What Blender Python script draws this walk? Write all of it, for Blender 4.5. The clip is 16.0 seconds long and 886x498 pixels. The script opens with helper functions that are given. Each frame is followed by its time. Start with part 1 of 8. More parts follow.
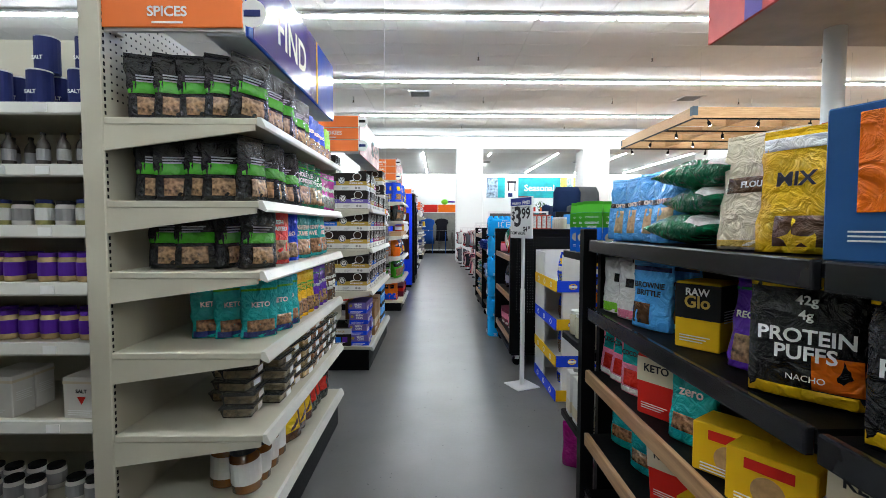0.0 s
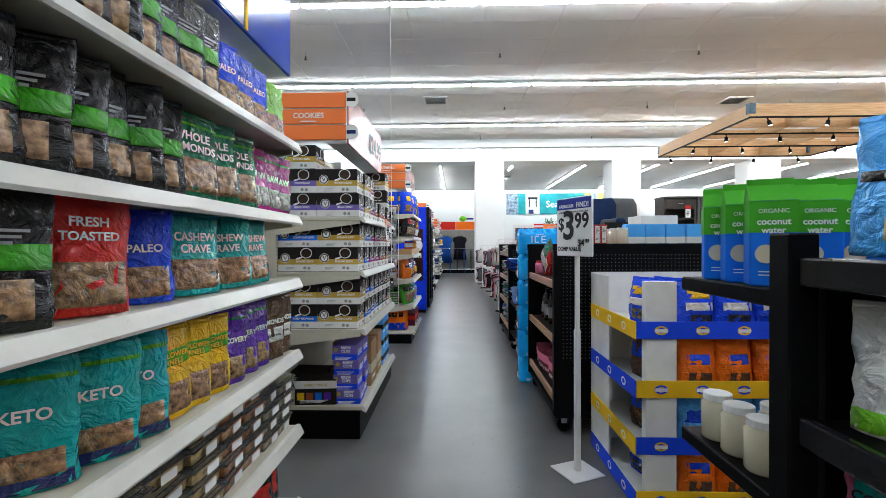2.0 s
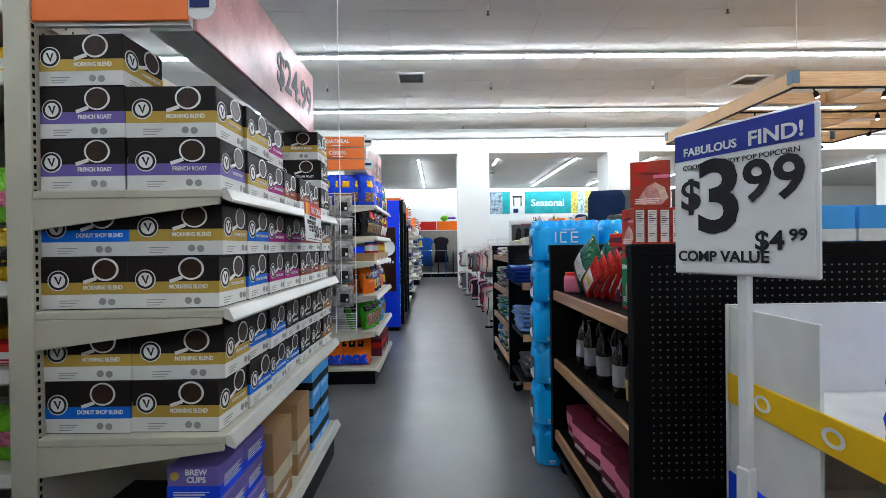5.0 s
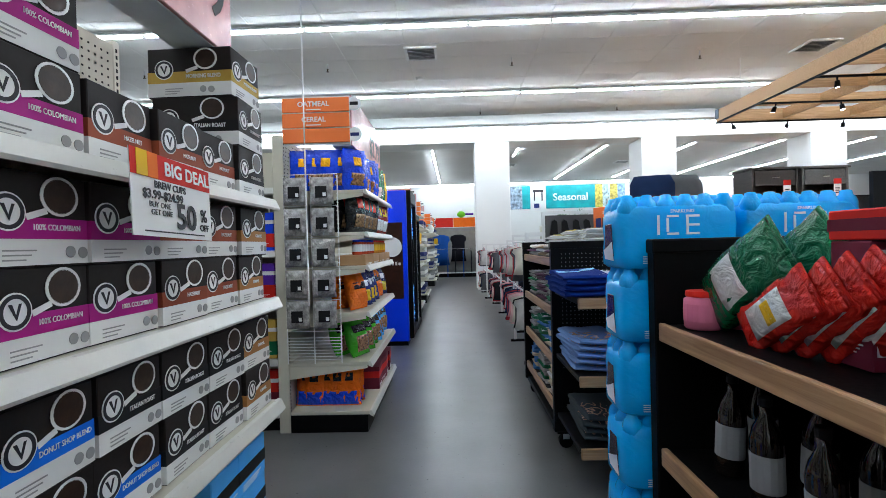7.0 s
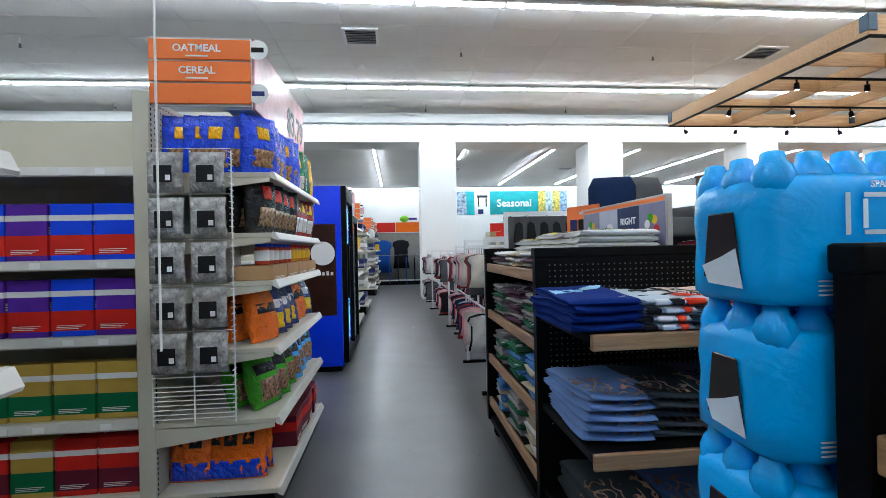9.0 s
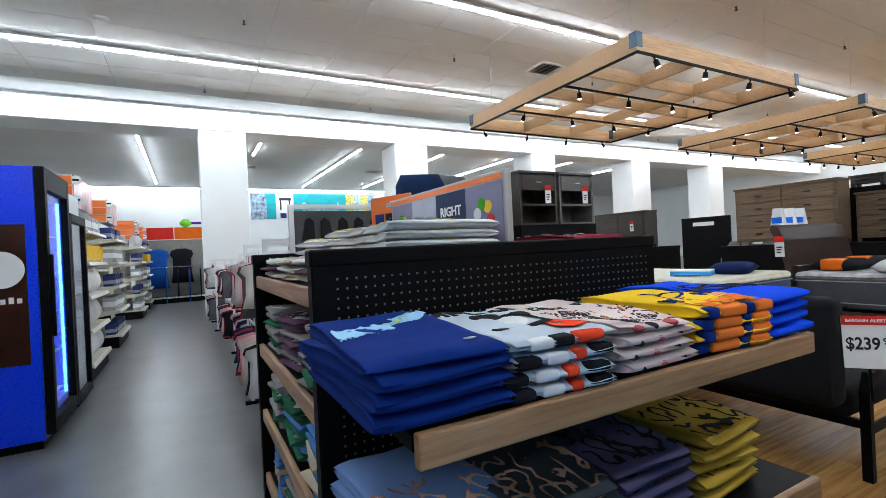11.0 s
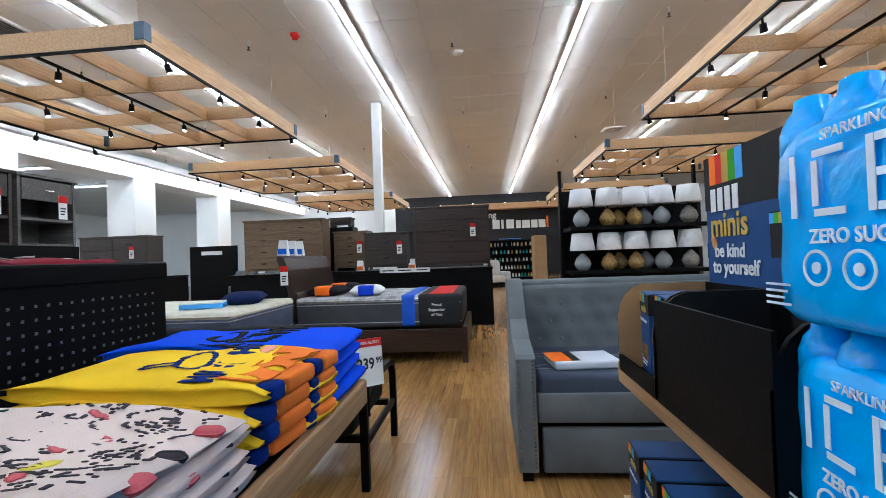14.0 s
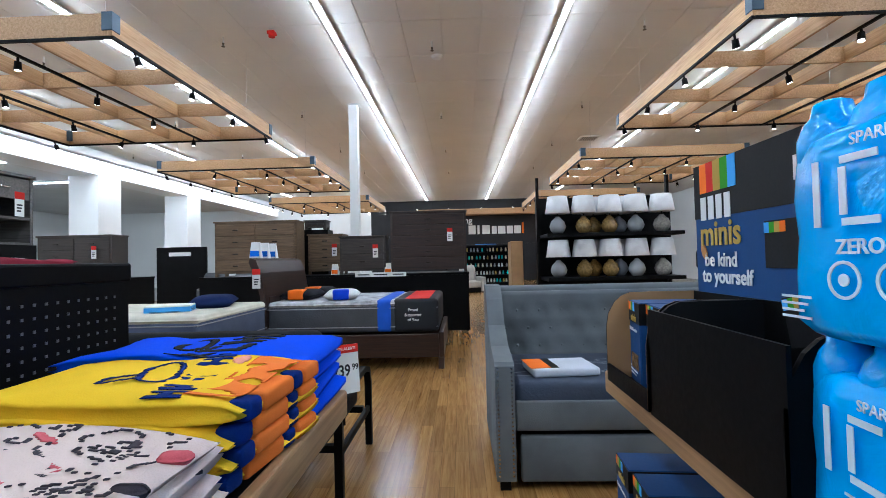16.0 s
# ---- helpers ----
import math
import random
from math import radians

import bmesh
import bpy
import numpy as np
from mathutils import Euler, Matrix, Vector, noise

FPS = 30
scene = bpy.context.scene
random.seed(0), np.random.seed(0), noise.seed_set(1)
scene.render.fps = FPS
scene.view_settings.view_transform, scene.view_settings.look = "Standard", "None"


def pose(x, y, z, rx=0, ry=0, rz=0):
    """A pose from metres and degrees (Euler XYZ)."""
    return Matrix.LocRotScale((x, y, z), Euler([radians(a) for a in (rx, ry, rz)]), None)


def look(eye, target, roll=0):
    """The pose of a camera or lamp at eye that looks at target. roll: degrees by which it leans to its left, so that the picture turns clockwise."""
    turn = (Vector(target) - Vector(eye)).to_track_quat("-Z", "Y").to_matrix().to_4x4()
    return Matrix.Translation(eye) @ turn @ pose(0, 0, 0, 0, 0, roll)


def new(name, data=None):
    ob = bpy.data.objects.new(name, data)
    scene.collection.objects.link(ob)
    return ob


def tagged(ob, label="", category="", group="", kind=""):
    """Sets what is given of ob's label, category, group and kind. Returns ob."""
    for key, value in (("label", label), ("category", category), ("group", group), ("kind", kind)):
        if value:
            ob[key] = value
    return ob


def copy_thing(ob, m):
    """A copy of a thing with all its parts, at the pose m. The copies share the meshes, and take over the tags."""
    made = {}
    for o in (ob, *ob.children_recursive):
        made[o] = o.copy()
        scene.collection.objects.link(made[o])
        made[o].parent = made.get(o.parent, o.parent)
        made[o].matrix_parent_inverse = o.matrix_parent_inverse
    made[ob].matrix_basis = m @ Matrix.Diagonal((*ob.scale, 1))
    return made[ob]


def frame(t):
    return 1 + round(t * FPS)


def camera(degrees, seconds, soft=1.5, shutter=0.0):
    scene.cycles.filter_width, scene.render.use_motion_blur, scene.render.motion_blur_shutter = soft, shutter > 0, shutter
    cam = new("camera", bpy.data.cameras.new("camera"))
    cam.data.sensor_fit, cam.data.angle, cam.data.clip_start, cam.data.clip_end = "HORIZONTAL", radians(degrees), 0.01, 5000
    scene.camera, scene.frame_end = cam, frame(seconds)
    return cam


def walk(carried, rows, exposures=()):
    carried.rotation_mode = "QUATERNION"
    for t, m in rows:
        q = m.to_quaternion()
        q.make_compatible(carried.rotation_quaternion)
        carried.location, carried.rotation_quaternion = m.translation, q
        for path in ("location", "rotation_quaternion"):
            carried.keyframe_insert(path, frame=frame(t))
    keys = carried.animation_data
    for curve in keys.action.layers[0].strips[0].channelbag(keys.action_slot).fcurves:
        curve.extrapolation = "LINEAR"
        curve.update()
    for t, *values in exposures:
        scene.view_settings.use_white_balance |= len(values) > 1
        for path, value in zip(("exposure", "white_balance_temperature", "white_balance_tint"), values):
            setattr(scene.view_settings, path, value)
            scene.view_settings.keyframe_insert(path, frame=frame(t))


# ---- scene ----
cam = camera(87.3, 16.0, 0.6)
PATH = [
    (0, (-0.072, 0.46, 1.342), (-0.047, 2.458, 1.243), 0.1),
    (0.5, (-0.037, 0.731, 1.333), (-0.044, 2.73, 1.285), 0.3),
    (1, (0.017, 0.998, 1.33), (-0.035, 2.997, 1.287), -0.1),
    (1.5, (-0.039, 1.323, 1.342), (-0.052, 3.323, 1.329), 0.0),
    (2, (-0.056, 1.62, 1.31), (-0.11, 3.619, 1.292), -0.2),
    (2.5, (-0.011, 1.907, 1.321), (-0.106, 3.905, 1.308), -0.6),
    (3, (-0.064, 2.178, 1.323), (-0.078, 4.178, 1.301), -0.0),
    (3.5, (-0.115, 2.443, 1.314), (-0.112, 4.443, 1.295), -0.3),
    (4, (-0.081, 2.743, 1.32), (-0.159, 4.741, 1.358), -0.8),
    (4.2, (-0.073, 2.831, 1.314), (-0.126, 4.831, 1.328), -0.9),
    (6.3, (0.015, 4.143, 1.337), (0.065, 6.142, 1.317), -0.7),
    (6.5, (0.006, 4.244, 1.342), (0.030, 6.243, 1.325), -0.9),
    (7, (0.002, 4.489, 1.315), (-0.049, 6.489, 1.296), -1.5),
    (7.5, (0.031, 4.717, 1.317), (-0.074, 6.714, 1.302), -2.0),
    (8, (-0.001, 4.951, 1.318), (-0.054, 6.95, 1.306), -1.9),
    (8.2, (-0.026, 5.031, 1.325), (-0.041, 7.031, 1.323), -1.9),
    (10.3, (0.15, 5.975, 1.305), (0.751, 7.883, 1.305), -1.6),
    (10.5, (0.217, 6.059, 1.312), (0.877, 7.946, 1.328), -2.3),
    (11, (0.331, 6.221, 1.303), (1.293, 7.974, 1.3), -2.8),
    (11.5, (0.406, 6.431, 1.299), (1.807, 7.858, 1.305), -2.2),
    (12, (0.472, 6.474, 1.298), (2.154, 7.555, 1.269), -2.2),
    (12.5, (0.655, 6.515, 1.298), (2.481, 7.333, 1.303), -3.4),
    (13, (0.705, 6.549, 1.302), (2.632, 7.083, 1.302), -3.0),
    (13.5, (0.757, 6.557, 1.298), (2.732, 6.876, 1.315), -2.3),
    (14, (0.761, 6.567, 1.302), (2.753, 6.748, 1.334), -2.1),
    (14.5, (0.776, 6.575, 1.303), (2.773, 6.691, 1.333), -1.9),
    (15, (0.792, 6.583, 1.31), (2.789, 6.679, 1.354), -1.7),
    (15.5, (0.788, 6.591, 1.32), (2.786, 6.671, 1.376), -1.4),
    (16, (0.805, 6.597, 1.304), (2.803, 6.671, 1.353), -1.3),
]
walk(cam, [(t, look(eye, target, roll)) for t, eye, target, roll in PATH], [(0.0, 0.55, 6500, 10), (1.5, 0.42, 6400, 10), (4.0, 0.3, 6350, 10), (8.0, 0.12, 6100, 10), (12.5, 0.12, 6150, 10), (14.5, 0.14, 5800, 10), (16.0, 0.14, 5700, 10)])

# ---- world and exposure ----
world = bpy.data.worlds.new("world")
scene.world = world
world.use_nodes = True
world.node_tree.nodes["Background"].inputs[0].default_value = (0.02, 0.03, 0.06, 1)
world.node_tree.nodes["Background"].inputs[1].default_value = 0.3
scene.view_settings.exposure = 0.0
LAMP_POWER = 43.0

# ---- materials ----
MATS = {}


def mat(name, color, rough=0.5, metal=0.0, var=0.1, scale=6.0, bump=0.05, bscale=80.0, coat=0.0, emit=0.0, trans=0.0, island=0.0, crinkle=0.0, spec=0.3):
    """A procedural surface: base colour varied at two scales, fine relief, gloss varied with the grain."""
    if name in MATS:
        return MATS[name]
    m = bpy.data.materials.new(name)
    MATS[name] = m
    m.use_nodes = True
    nt = m.node_tree
    b = nt.nodes["Principled BSDF"]
    b.inputs["Roughness"].default_value = rough
    b.inputs["Metallic"].default_value = metal
    b.inputs["Specular IOR Level"].default_value = spec
    if coat:
        b.inputs["Coat Weight"].default_value = coat
        b.inputs["Coat Roughness"].default_value = 0.12
    if trans:
        b.inputs["Transmission Weight"].default_value = trans
        b.inputs["IOR"].default_value = 1.2
    tc = nt.nodes.new("ShaderNodeTexCoord")
    n1 = nt.nodes.new("ShaderNodeTexNoise")
    n1.inputs["Scale"].default_value = scale
    n1.inputs["Detail"].default_value = 6
    nt.links.new(tc.outputs["Object"], n1.inputs["Vector"])
    n2 = nt.nodes.new("ShaderNodeTexNoise")
    n2.inputs["Scale"].default_value = bscale
    n2.inputs["Detail"].default_value = 3
    nt.links.new(tc.outputs["Object"], n2.inputs["Vector"])
    ramp = nt.nodes.new("ShaderNodeValToRGB")
    ramp.color_ramp.elements[0].position = 0.3
    ramp.color_ramp.elements[1].position = 0.7
    lo = [max(0, c * (1 - var)) for c in color]
    hi = [min(1, c * (1 + var)) for c in color]
    ramp.color_ramp.elements[0].color = (*lo, 1)
    ramp.color_ramp.elements[1].color = (*hi, 1)
    nt.links.new(n1.outputs["Fac"], ramp.inputs["Fac"])
    last = ramp.outputs["Color"]
    if island:
        oi = nt.nodes.new("ShaderNodeObjectInfo")
        hs = nt.nodes.new("ShaderNodeHueSaturation")
        mr = nt.nodes.new("ShaderNodeMapRange")
        mr.inputs["To Min"].default_value = 1 - island
        mr.inputs["To Max"].default_value = 1 + island
        nt.links.new(oi.outputs["Random"], mr.inputs["Value"])
        nt.links.new(mr.outputs["Result"], hs.inputs["Value"])
        nt.links.new(last, hs.inputs["Color"])
        last = hs.outputs["Color"]
    nt.links.new(last, b.inputs["Base Color"])
    r = nt.nodes.new("ShaderNodeMapRange")
    r.inputs["To Min"].default_value = max(0.02, rough - 0.06)
    r.inputs["To Max"].default_value = min(1, rough + 0.06)
    nt.links.new(n2.outputs["Fac"], r.inputs["Value"])
    nt.links.new(r.outputs["Result"], b.inputs["Roughness"])
    bp = nt.nodes.new("ShaderNodeBump")
    bp.inputs["Strength"].default_value = bump
    bp.inputs["Distance"].default_value = 0.01
    nt.links.new(n2.outputs["Fac"], bp.inputs["Height"])
    if crinkle:
        n3 = nt.nodes.new("ShaderNodeTexNoise")
        n3.inputs["Scale"].default_value = 20
        n3.inputs["Detail"].default_value = 4
        n3.inputs["Distortion"].default_value = 1.2
        nt.links.new(tc.outputs["Object"], n3.inputs["Vector"])
        b2 = nt.nodes.new("ShaderNodeBump")
        b2.inputs["Strength"].default_value = crinkle
        b2.inputs["Distance"].default_value = 0.03
        nt.links.new(n3.outputs["Fac"], b2.inputs["Height"])
        nt.links.new(bp.outputs["Normal"], b2.inputs["Normal"])
        nt.links.new(b2.outputs["Normal"], b.inputs["Normal"])
    else:
        nt.links.new(bp.outputs["Normal"], b.inputs["Normal"])
    if emit:
        b.inputs["Emission Color"].default_value = (*color, 1)
        b.inputs["Emission Strength"].default_value = emit
    return m


def wood(name, c1, c2, rough=0.45, along="X", planks=None):
    """Wood with grain along one axis; planks = (length, width) lays boards with joints."""
    if name in MATS:
        return MATS[name]
    m = bpy.data.materials.new(name)
    MATS[name] = m
    m.use_nodes = True
    nt = m.node_tree
    b = nt.nodes["Principled BSDF"]
    tc = nt.nodes.new("ShaderNodeTexCoord")
    mp = nt.nodes.new("ShaderNodeMapping")
    sc = {"X": (1.2, 22, 22), "Y": (22, 1.2, 22), "Z": (22, 22, 1.2)}[along]
    mp.inputs["Scale"].default_value = sc
    nt.links.new(tc.outputs["Object"], mp.inputs["Vector"])
    n = nt.nodes.new("ShaderNodeTexNoise")
    n.inputs["Scale"].default_value = 2.0
    n.inputs["Detail"].default_value = 8
    n.inputs["Roughness"].default_value = 0.65
    n.inputs["Distortion"].default_value = 0.6
    nt.links.new(mp.outputs["Vector"], n.inputs["Vector"])
    ramp = nt.nodes.new("ShaderNodeValToRGB")
    ramp.color_ramp.elements[0].position = 0.32
    ramp.color_ramp.elements[1].position = 0.7
    ramp.color_ramp.elements[0].color = (*c1, 1)
    ramp.color_ramp.elements[1].color = (*c2, 1)
    nt.links.new(n.outputs["Fac"], ramp.inputs["Fac"])
    last = ramp.outputs["Color"]
    if planks:
        br = nt.nodes.new("ShaderNodeTexBrick")
        br.inputs["Scale"].default_value = 1.0
        br.inputs["Brick Width"].default_value = planks[0]
        br.inputs["Row Height"].default_value = planks[1]
        br.inputs["Mortar Size"].default_value = 0.0015
        br.inputs["Color1"].default_value = (0.62, 0.62, 0.62, 1)
        br.inputs["Color2"].default_value = (1, 1, 1, 1)
        br.inputs["Mortar"].default_value = (0.4, 0.4, 0.4, 1)
        nt.links.new(tc.outputs["Object"], br.inputs["Vector"])
        mx = nt.nodes.new("ShaderNodeMix")
        mx.data_type = "RGBA"
        mx.blend_type = "MULTIPLY"
        mx.inputs["Factor"].default_value = 0.8
        nt.links.new(last, mx.inputs["A"])
        nt.links.new(br.outputs["Color"], mx.inputs["B"])
        last = mx.outputs["Result"]
    nt.links.new(last, b.inputs["Base Color"])
    b.inputs["Roughness"].default_value = rough
    bp = nt.nodes.new("ShaderNodeBump")
    bp.inputs["Strength"].default_value = 0.08
    bp.inputs["Distance"].default_value = 0.004
    nt.links.new(n.outputs["Fac"], bp.inputs["Height"])
    nt.links.new(bp.outputs["Normal"], b.inputs["Normal"])
    return m


WHITE_WALL = mat("white_wall_paint", (0.8, 0.81, 0.8), 0.75, var=0.03, scale=0.7, bump=0.06, bscale=120)
BLACK_WALL = mat("black_wall_paint", (0.02, 0.02, 0.022), 0.6, var=0.2, scale=1.5)
CREAM = mat("cream_enamel", (0.55, 0.52, 0.42), 0.42, var=0.05, scale=3, bump=0.02)
CREAM_LIP = mat("cream_price_channel", (0.62, 0.61, 0.56), 0.3, var=0.06, scale=9, bump=0.02, spec=0.6)
BLACK = mat("black_enamel", (0.003, 0.003, 0.0034), 0.5, var=0.25, scale=5, bump=0.03, spec=0.09)
BLACK_GLOSS = mat("black_price_channel", (0.015, 0.015, 0.017), 0.18, var=0.2, scale=7, bump=0.04, bscale=12)
EDGE_WOOD = wood("oak_edge", (0.25, 0.13, 0.055), (0.5, 0.3, 0.15), 0.45, "Y")
EDGE_WOOD_X = wood("oak_edge_across", (0.25, 0.13, 0.055), (0.5, 0.3, 0.15), 0.45, "X")
PERGOLA_WOOD = wood("pine_slat", (0.36, 0.19, 0.075), (0.6, 0.37, 0.18), 0.55, "X")
LAMP = mat("strip_lamp_glow", (0.87, 0.95, 1.0), 0.5, var=0.0, bump=0.0, emit=LAMP_POWER)
ORANGE = mat("orange_sign_card", (0.85, 0.19, 0.035), 0.5, var=0.04, scale=3, bump=0.02)
WHITE = mat("white_print", (0.8, 0.8, 0.79), 0.5, var=0.03, bump=0.01)
INK = mat("black_ink", (0.015, 0.015, 0.02), 0.5, var=0.1, bump=0.01)
CHROME = mat("chrome_wire", (0.6, 0.6, 0.6), 0.22, 1.0, var=0.08)
GREY_METAL = mat("painted_grey_metal", (0.55, 0.56, 0.56), 0.4, 0.2, var=0.06)


# ---- building helpers ----
def box(bm, x0, x1, y0, y1, z0, z1, bevel=0.0, seg=1):
    """Adds an upright box to bm; bevel rounds its edges."""
    r = bmesh.ops.create_cube(bm, size=1.0)
    vs = r["verts"]
    for v in vs:
        v.co = Vector(((x0 + x1) / 2 + v.co.x * (x1 - x0), (y0 + y1) / 2 + v.co.y * (y1 - y0), (z0 + z1) / 2 + v.co.z * (z1 - z0)))
    if bevel > 0:
        es = list({e for v in vs for e in v.link_edges})
        bmesh.ops.bevel(bm, geom=es, offset=bevel, segments=seg, profile=0.5, affect="EDGES")
    return bm


def cyl(bm, x, y, z0, z1, r0, r1=None, n=14, axis="Z"):
    """Adds a cylinder or cone along an axis, from z0 to z1 on that axis."""
    r1 = r0 if r1 is None else r1
    rot = {"Z": Matrix(), "X": Matrix.Rotation(math.pi / 2, 4, "Y"), "Y": Matrix.Rotation(-math.pi / 2, 4, "X")}[axis]
    mid = (z0 + z1) / 2
    at = {"Z": (x, y, mid), "X": (mid, x, y), "Y": (x, mid, y)}[axis]
    bmesh.ops.create_cone(bm, cap_ends=True, segments=n, radius1=r0, radius2=r1, depth=z1 - z0, matrix=Matrix.Translation(at) @ rot)
    return bm


def lathe(bm, prof, n=16, cx=0.0, cy=0.0):
    """Turns a profile of (radius, height) round the vertical."""
    rings = [[bm.verts.new((cx + r * math.cos(2 * math.pi * i / n), cy + r * math.sin(2 * math.pi * i / n), z)) for i in range(n)] for r, z in prof]
    for a, b in zip(rings, rings[1:]):
        for i in range(n):
            bm.faces.new((a[i], a[(i + 1) % n], b[(i + 1) % n], b[i]))
    bm.faces.new(rings[0][::-1])
    bm.faces.new(rings[-1])
    return bm


def loft(bm, rings, caps=True):
    """Skins closed rings of points."""
    vs = [[bm.verts.new(p) for p in r] for r in rings]
    n = len(vs[0])
    for a, b in zip(vs, vs[1:]):
        for i in range(n):
            bm.faces.new((a[i], a[(i + 1) % n], b[(i + 1) % n], b[i]))
    if caps:
        bm.faces.new(vs[0][::-1])
        bm.faces.new(vs[-1])
    return bm


def mesh_of(name, bm, material, smooth=False):
    me = bpy.data.meshes.new(name)
    bmesh.ops.recalc_face_normals(bm, faces=bm.faces)
    bm.to_mesh(me)
    bm.free()
    me.materials.append(material)
    if smooth:
        for p in me.polygons:
            p.use_smooth = True
    return me


def part(name, bm, material, parent=None, label="", smooth=False):
    """Links a bmesh as one mesh object under a thing or under a part."""
    ob = new(name, mesh_of(name, bm, material, smooth))
    ob.parent = parent
    return tagged(ob, label)


def thing(name, label, category, group="", m=None, kind=""):
    """An Empty at a thing's base, that carries its parts."""
    ob = new(name)
    ob.empty_display_size = 0.05
    if m is not None:
        ob.matrix_basis = m
    return tagged(ob, label, category, group, kind)


def solid(name, bm, material, label, category, group="", smooth=False):
    """A thing whose main body is its own mesh; further parts hang under it."""
    return tagged(part(name, bm, material, None, "", smooth), label, category, group)


def structure(name, bm, material, label, category):
    return tagged(part(name, bm, material), label, category, "", "structure")


def B():
    return bmesh.new()


TEXTS = {}


def text_mesh(body, size, material, spread=1.0, extrude=0.0006):
    """Lettering in the built-in font as a mesh, centred, standing in the xz plane and read from -y."""
    key = (body, size, material.name, spread)
    if key not in TEXTS:
        cu = bpy.data.curves.new("lettering", "FONT")
        cu.body, cu.size, cu.align_x, cu.align_y, cu.extrude, cu.resolution_u = body, size, "CENTER", "CENTER", extrude, 3
        cu.space_character = spread
        cu.offset = size * 0.022 if size > 0.018 else 0.0
        ob = bpy.data.objects.new("lettering", cu)
        me = bpy.data.meshes.new_from_object(ob)
        bpy.data.objects.remove(ob)
        me.transform(Matrix.Rotation(math.pi / 2, 4, "X"))
        me.materials.clear()
        me.materials.append(material)
        TEXTS[key] = me
    return TEXTS[key]


def letter(body, size, material, parent, m, bold=0.0, squeeze=1.0):
    """Lettering on a thing, at a pose in the thing's own axes."""
    ob = new("lettering", text_mesh(body, size, material))
    ob.parent = parent
    ob.matrix_basis = m @ Matrix.Diagonal((squeeze, 1, 1, 1))
    return ob

# ---- floor, walls, ceiling ----
X0, X1, Y0, Y1, TOP = -13.0, 29.0, -6.0, 31.0, 4.95
EDGE = 2.05
BACK_TOP = 4.66


def floor_material():
    """Sealed grey sheet floor: soft mottling, scuffs, faint wear marks."""
    m = mat("grey_sheet_floor", (0.122, 0.122, 0.12), 0.3, var=0.14, scale=2.2, bump=0.03, bscale=45, spec=0.5)
    return m


structure("floor", box(B(), X0, EDGE, Y0, Y1, -0.1, 0.0), floor_material(), "smooth grey sheet floor with a soft sheen", "floor")
FURN_FLOOR = wood("oak_plank_floor", (0.31, 0.145, 0.038), (0.55, 0.3, 0.1), 0.2, "X", (1.0, 0.09))
structure("floor_planks", box(B(), EDGE, X1, Y0, 18.3, -0.1, 0.002), FURN_FLOOR, "warm oak-look plank floor of the furniture area", "floor")
structure("floor_back", box(B(), EDGE, X1, 18.3, Y1, -0.1, 0.0), floor_material(), "smooth grey sheet floor behind the columns", "floor")


def ceiling_material():
    m = mat("white_ceiling_board", (0.74, 0.73, 0.7), 0.8, var=0.05, scale=0.5, bump=0.05, bscale=90)
    return m


def build_ceiling():
    """Ceiling boards of 1.22 by 0.61 m with shallow joints, in one mesh."""
    bm = B()
    x = X0
    while x < X1 - 0.01:
        y = Y0
        while y < 18.0:
            box(bm, x + 0.004, min(x + 1.22, X1) - 0.004, y + 0.004, y + 0.606, TOP, TOP + 0.02)
            y += 0.61
        x += 1.22
    box(bm, X0, X1, Y0, Y1, TOP + 0.05, TOP + 0.12)
    box(bm, X0, X1, 18.751, Y1, BACK_TOP, BACK_TOP + 0.1)
    structure("ceiling", bm, ceiling_material(), "white painted ceiling boards with fine joints", "ceiling")


build_ceiling()
structure("wall_back", box(B(), X0, X1, Y1, Y1 + 0.2, 0, TOP), WHITE_WALL, "white painted back wall", "wall")
structure("wall_left", box(B(), X0 - 0.2, X0, Y0, Y1, 0, TOP), WHITE_WALL, "white painted side wall", "wall")
structure("wall_front", box(B(), X0, X1, Y0 - 0.2, Y0, 0, TOP), WHITE_WALL, "white painted front wall", "wall")
structure("wall_right", box(B(), X1, X1 + 0.2, Y0, 12.0, 0, TOP), BLACK_WALL, "black painted side wall", "wall")
structure("wall_right_back", box(B(), X1, X1 + 0.2, 12.0, Y1, 0, TOP), WHITE_WALL, "white painted side wall", "wall")
structure("beam", box(box(B(), X0, X1, 17.75, 18.75, 4.2, TOP), X0, X1, 17.35, 17.75, 4.6, 4.75), WHITE_WALL, "deep white beam carried by the columns", "beam")

for x in (-8.75, -4.05, 0.64, 5.34, 10.05, 14.75, 19.45):
    ob = part("column", box(B(), x, x + 0.98, 17.77, 18.73, 0, 4.2, 0.01), WHITE_WALL)
    tagged(ob, "square white painted column under the beam", "column", "columns under the beam", "structure")


# ---- strip lamps ----
def strip_lamp():
    """One 1.32 m strip lamp: white tray, end caps, glowing diffuser."""
    lamp = solid("strip_lamp", box(box(B(), -0.66, 0.66, -0.05, 0.05, 0.036, 0.066), -0.66, 0.66, -0.012, 0.012, 0.066, 0.1), GREY_METAL, "white linear strip lamp on the ceiling, lit", "ceiling lamp", "strip lamps")
    part("diffuser", box(B(), -0.635, 0.635, -0.027, 0.027, 0.0, 0.036, 0.01, 2), LAMP, lamp, "glowing white diffuser")
    return lamp


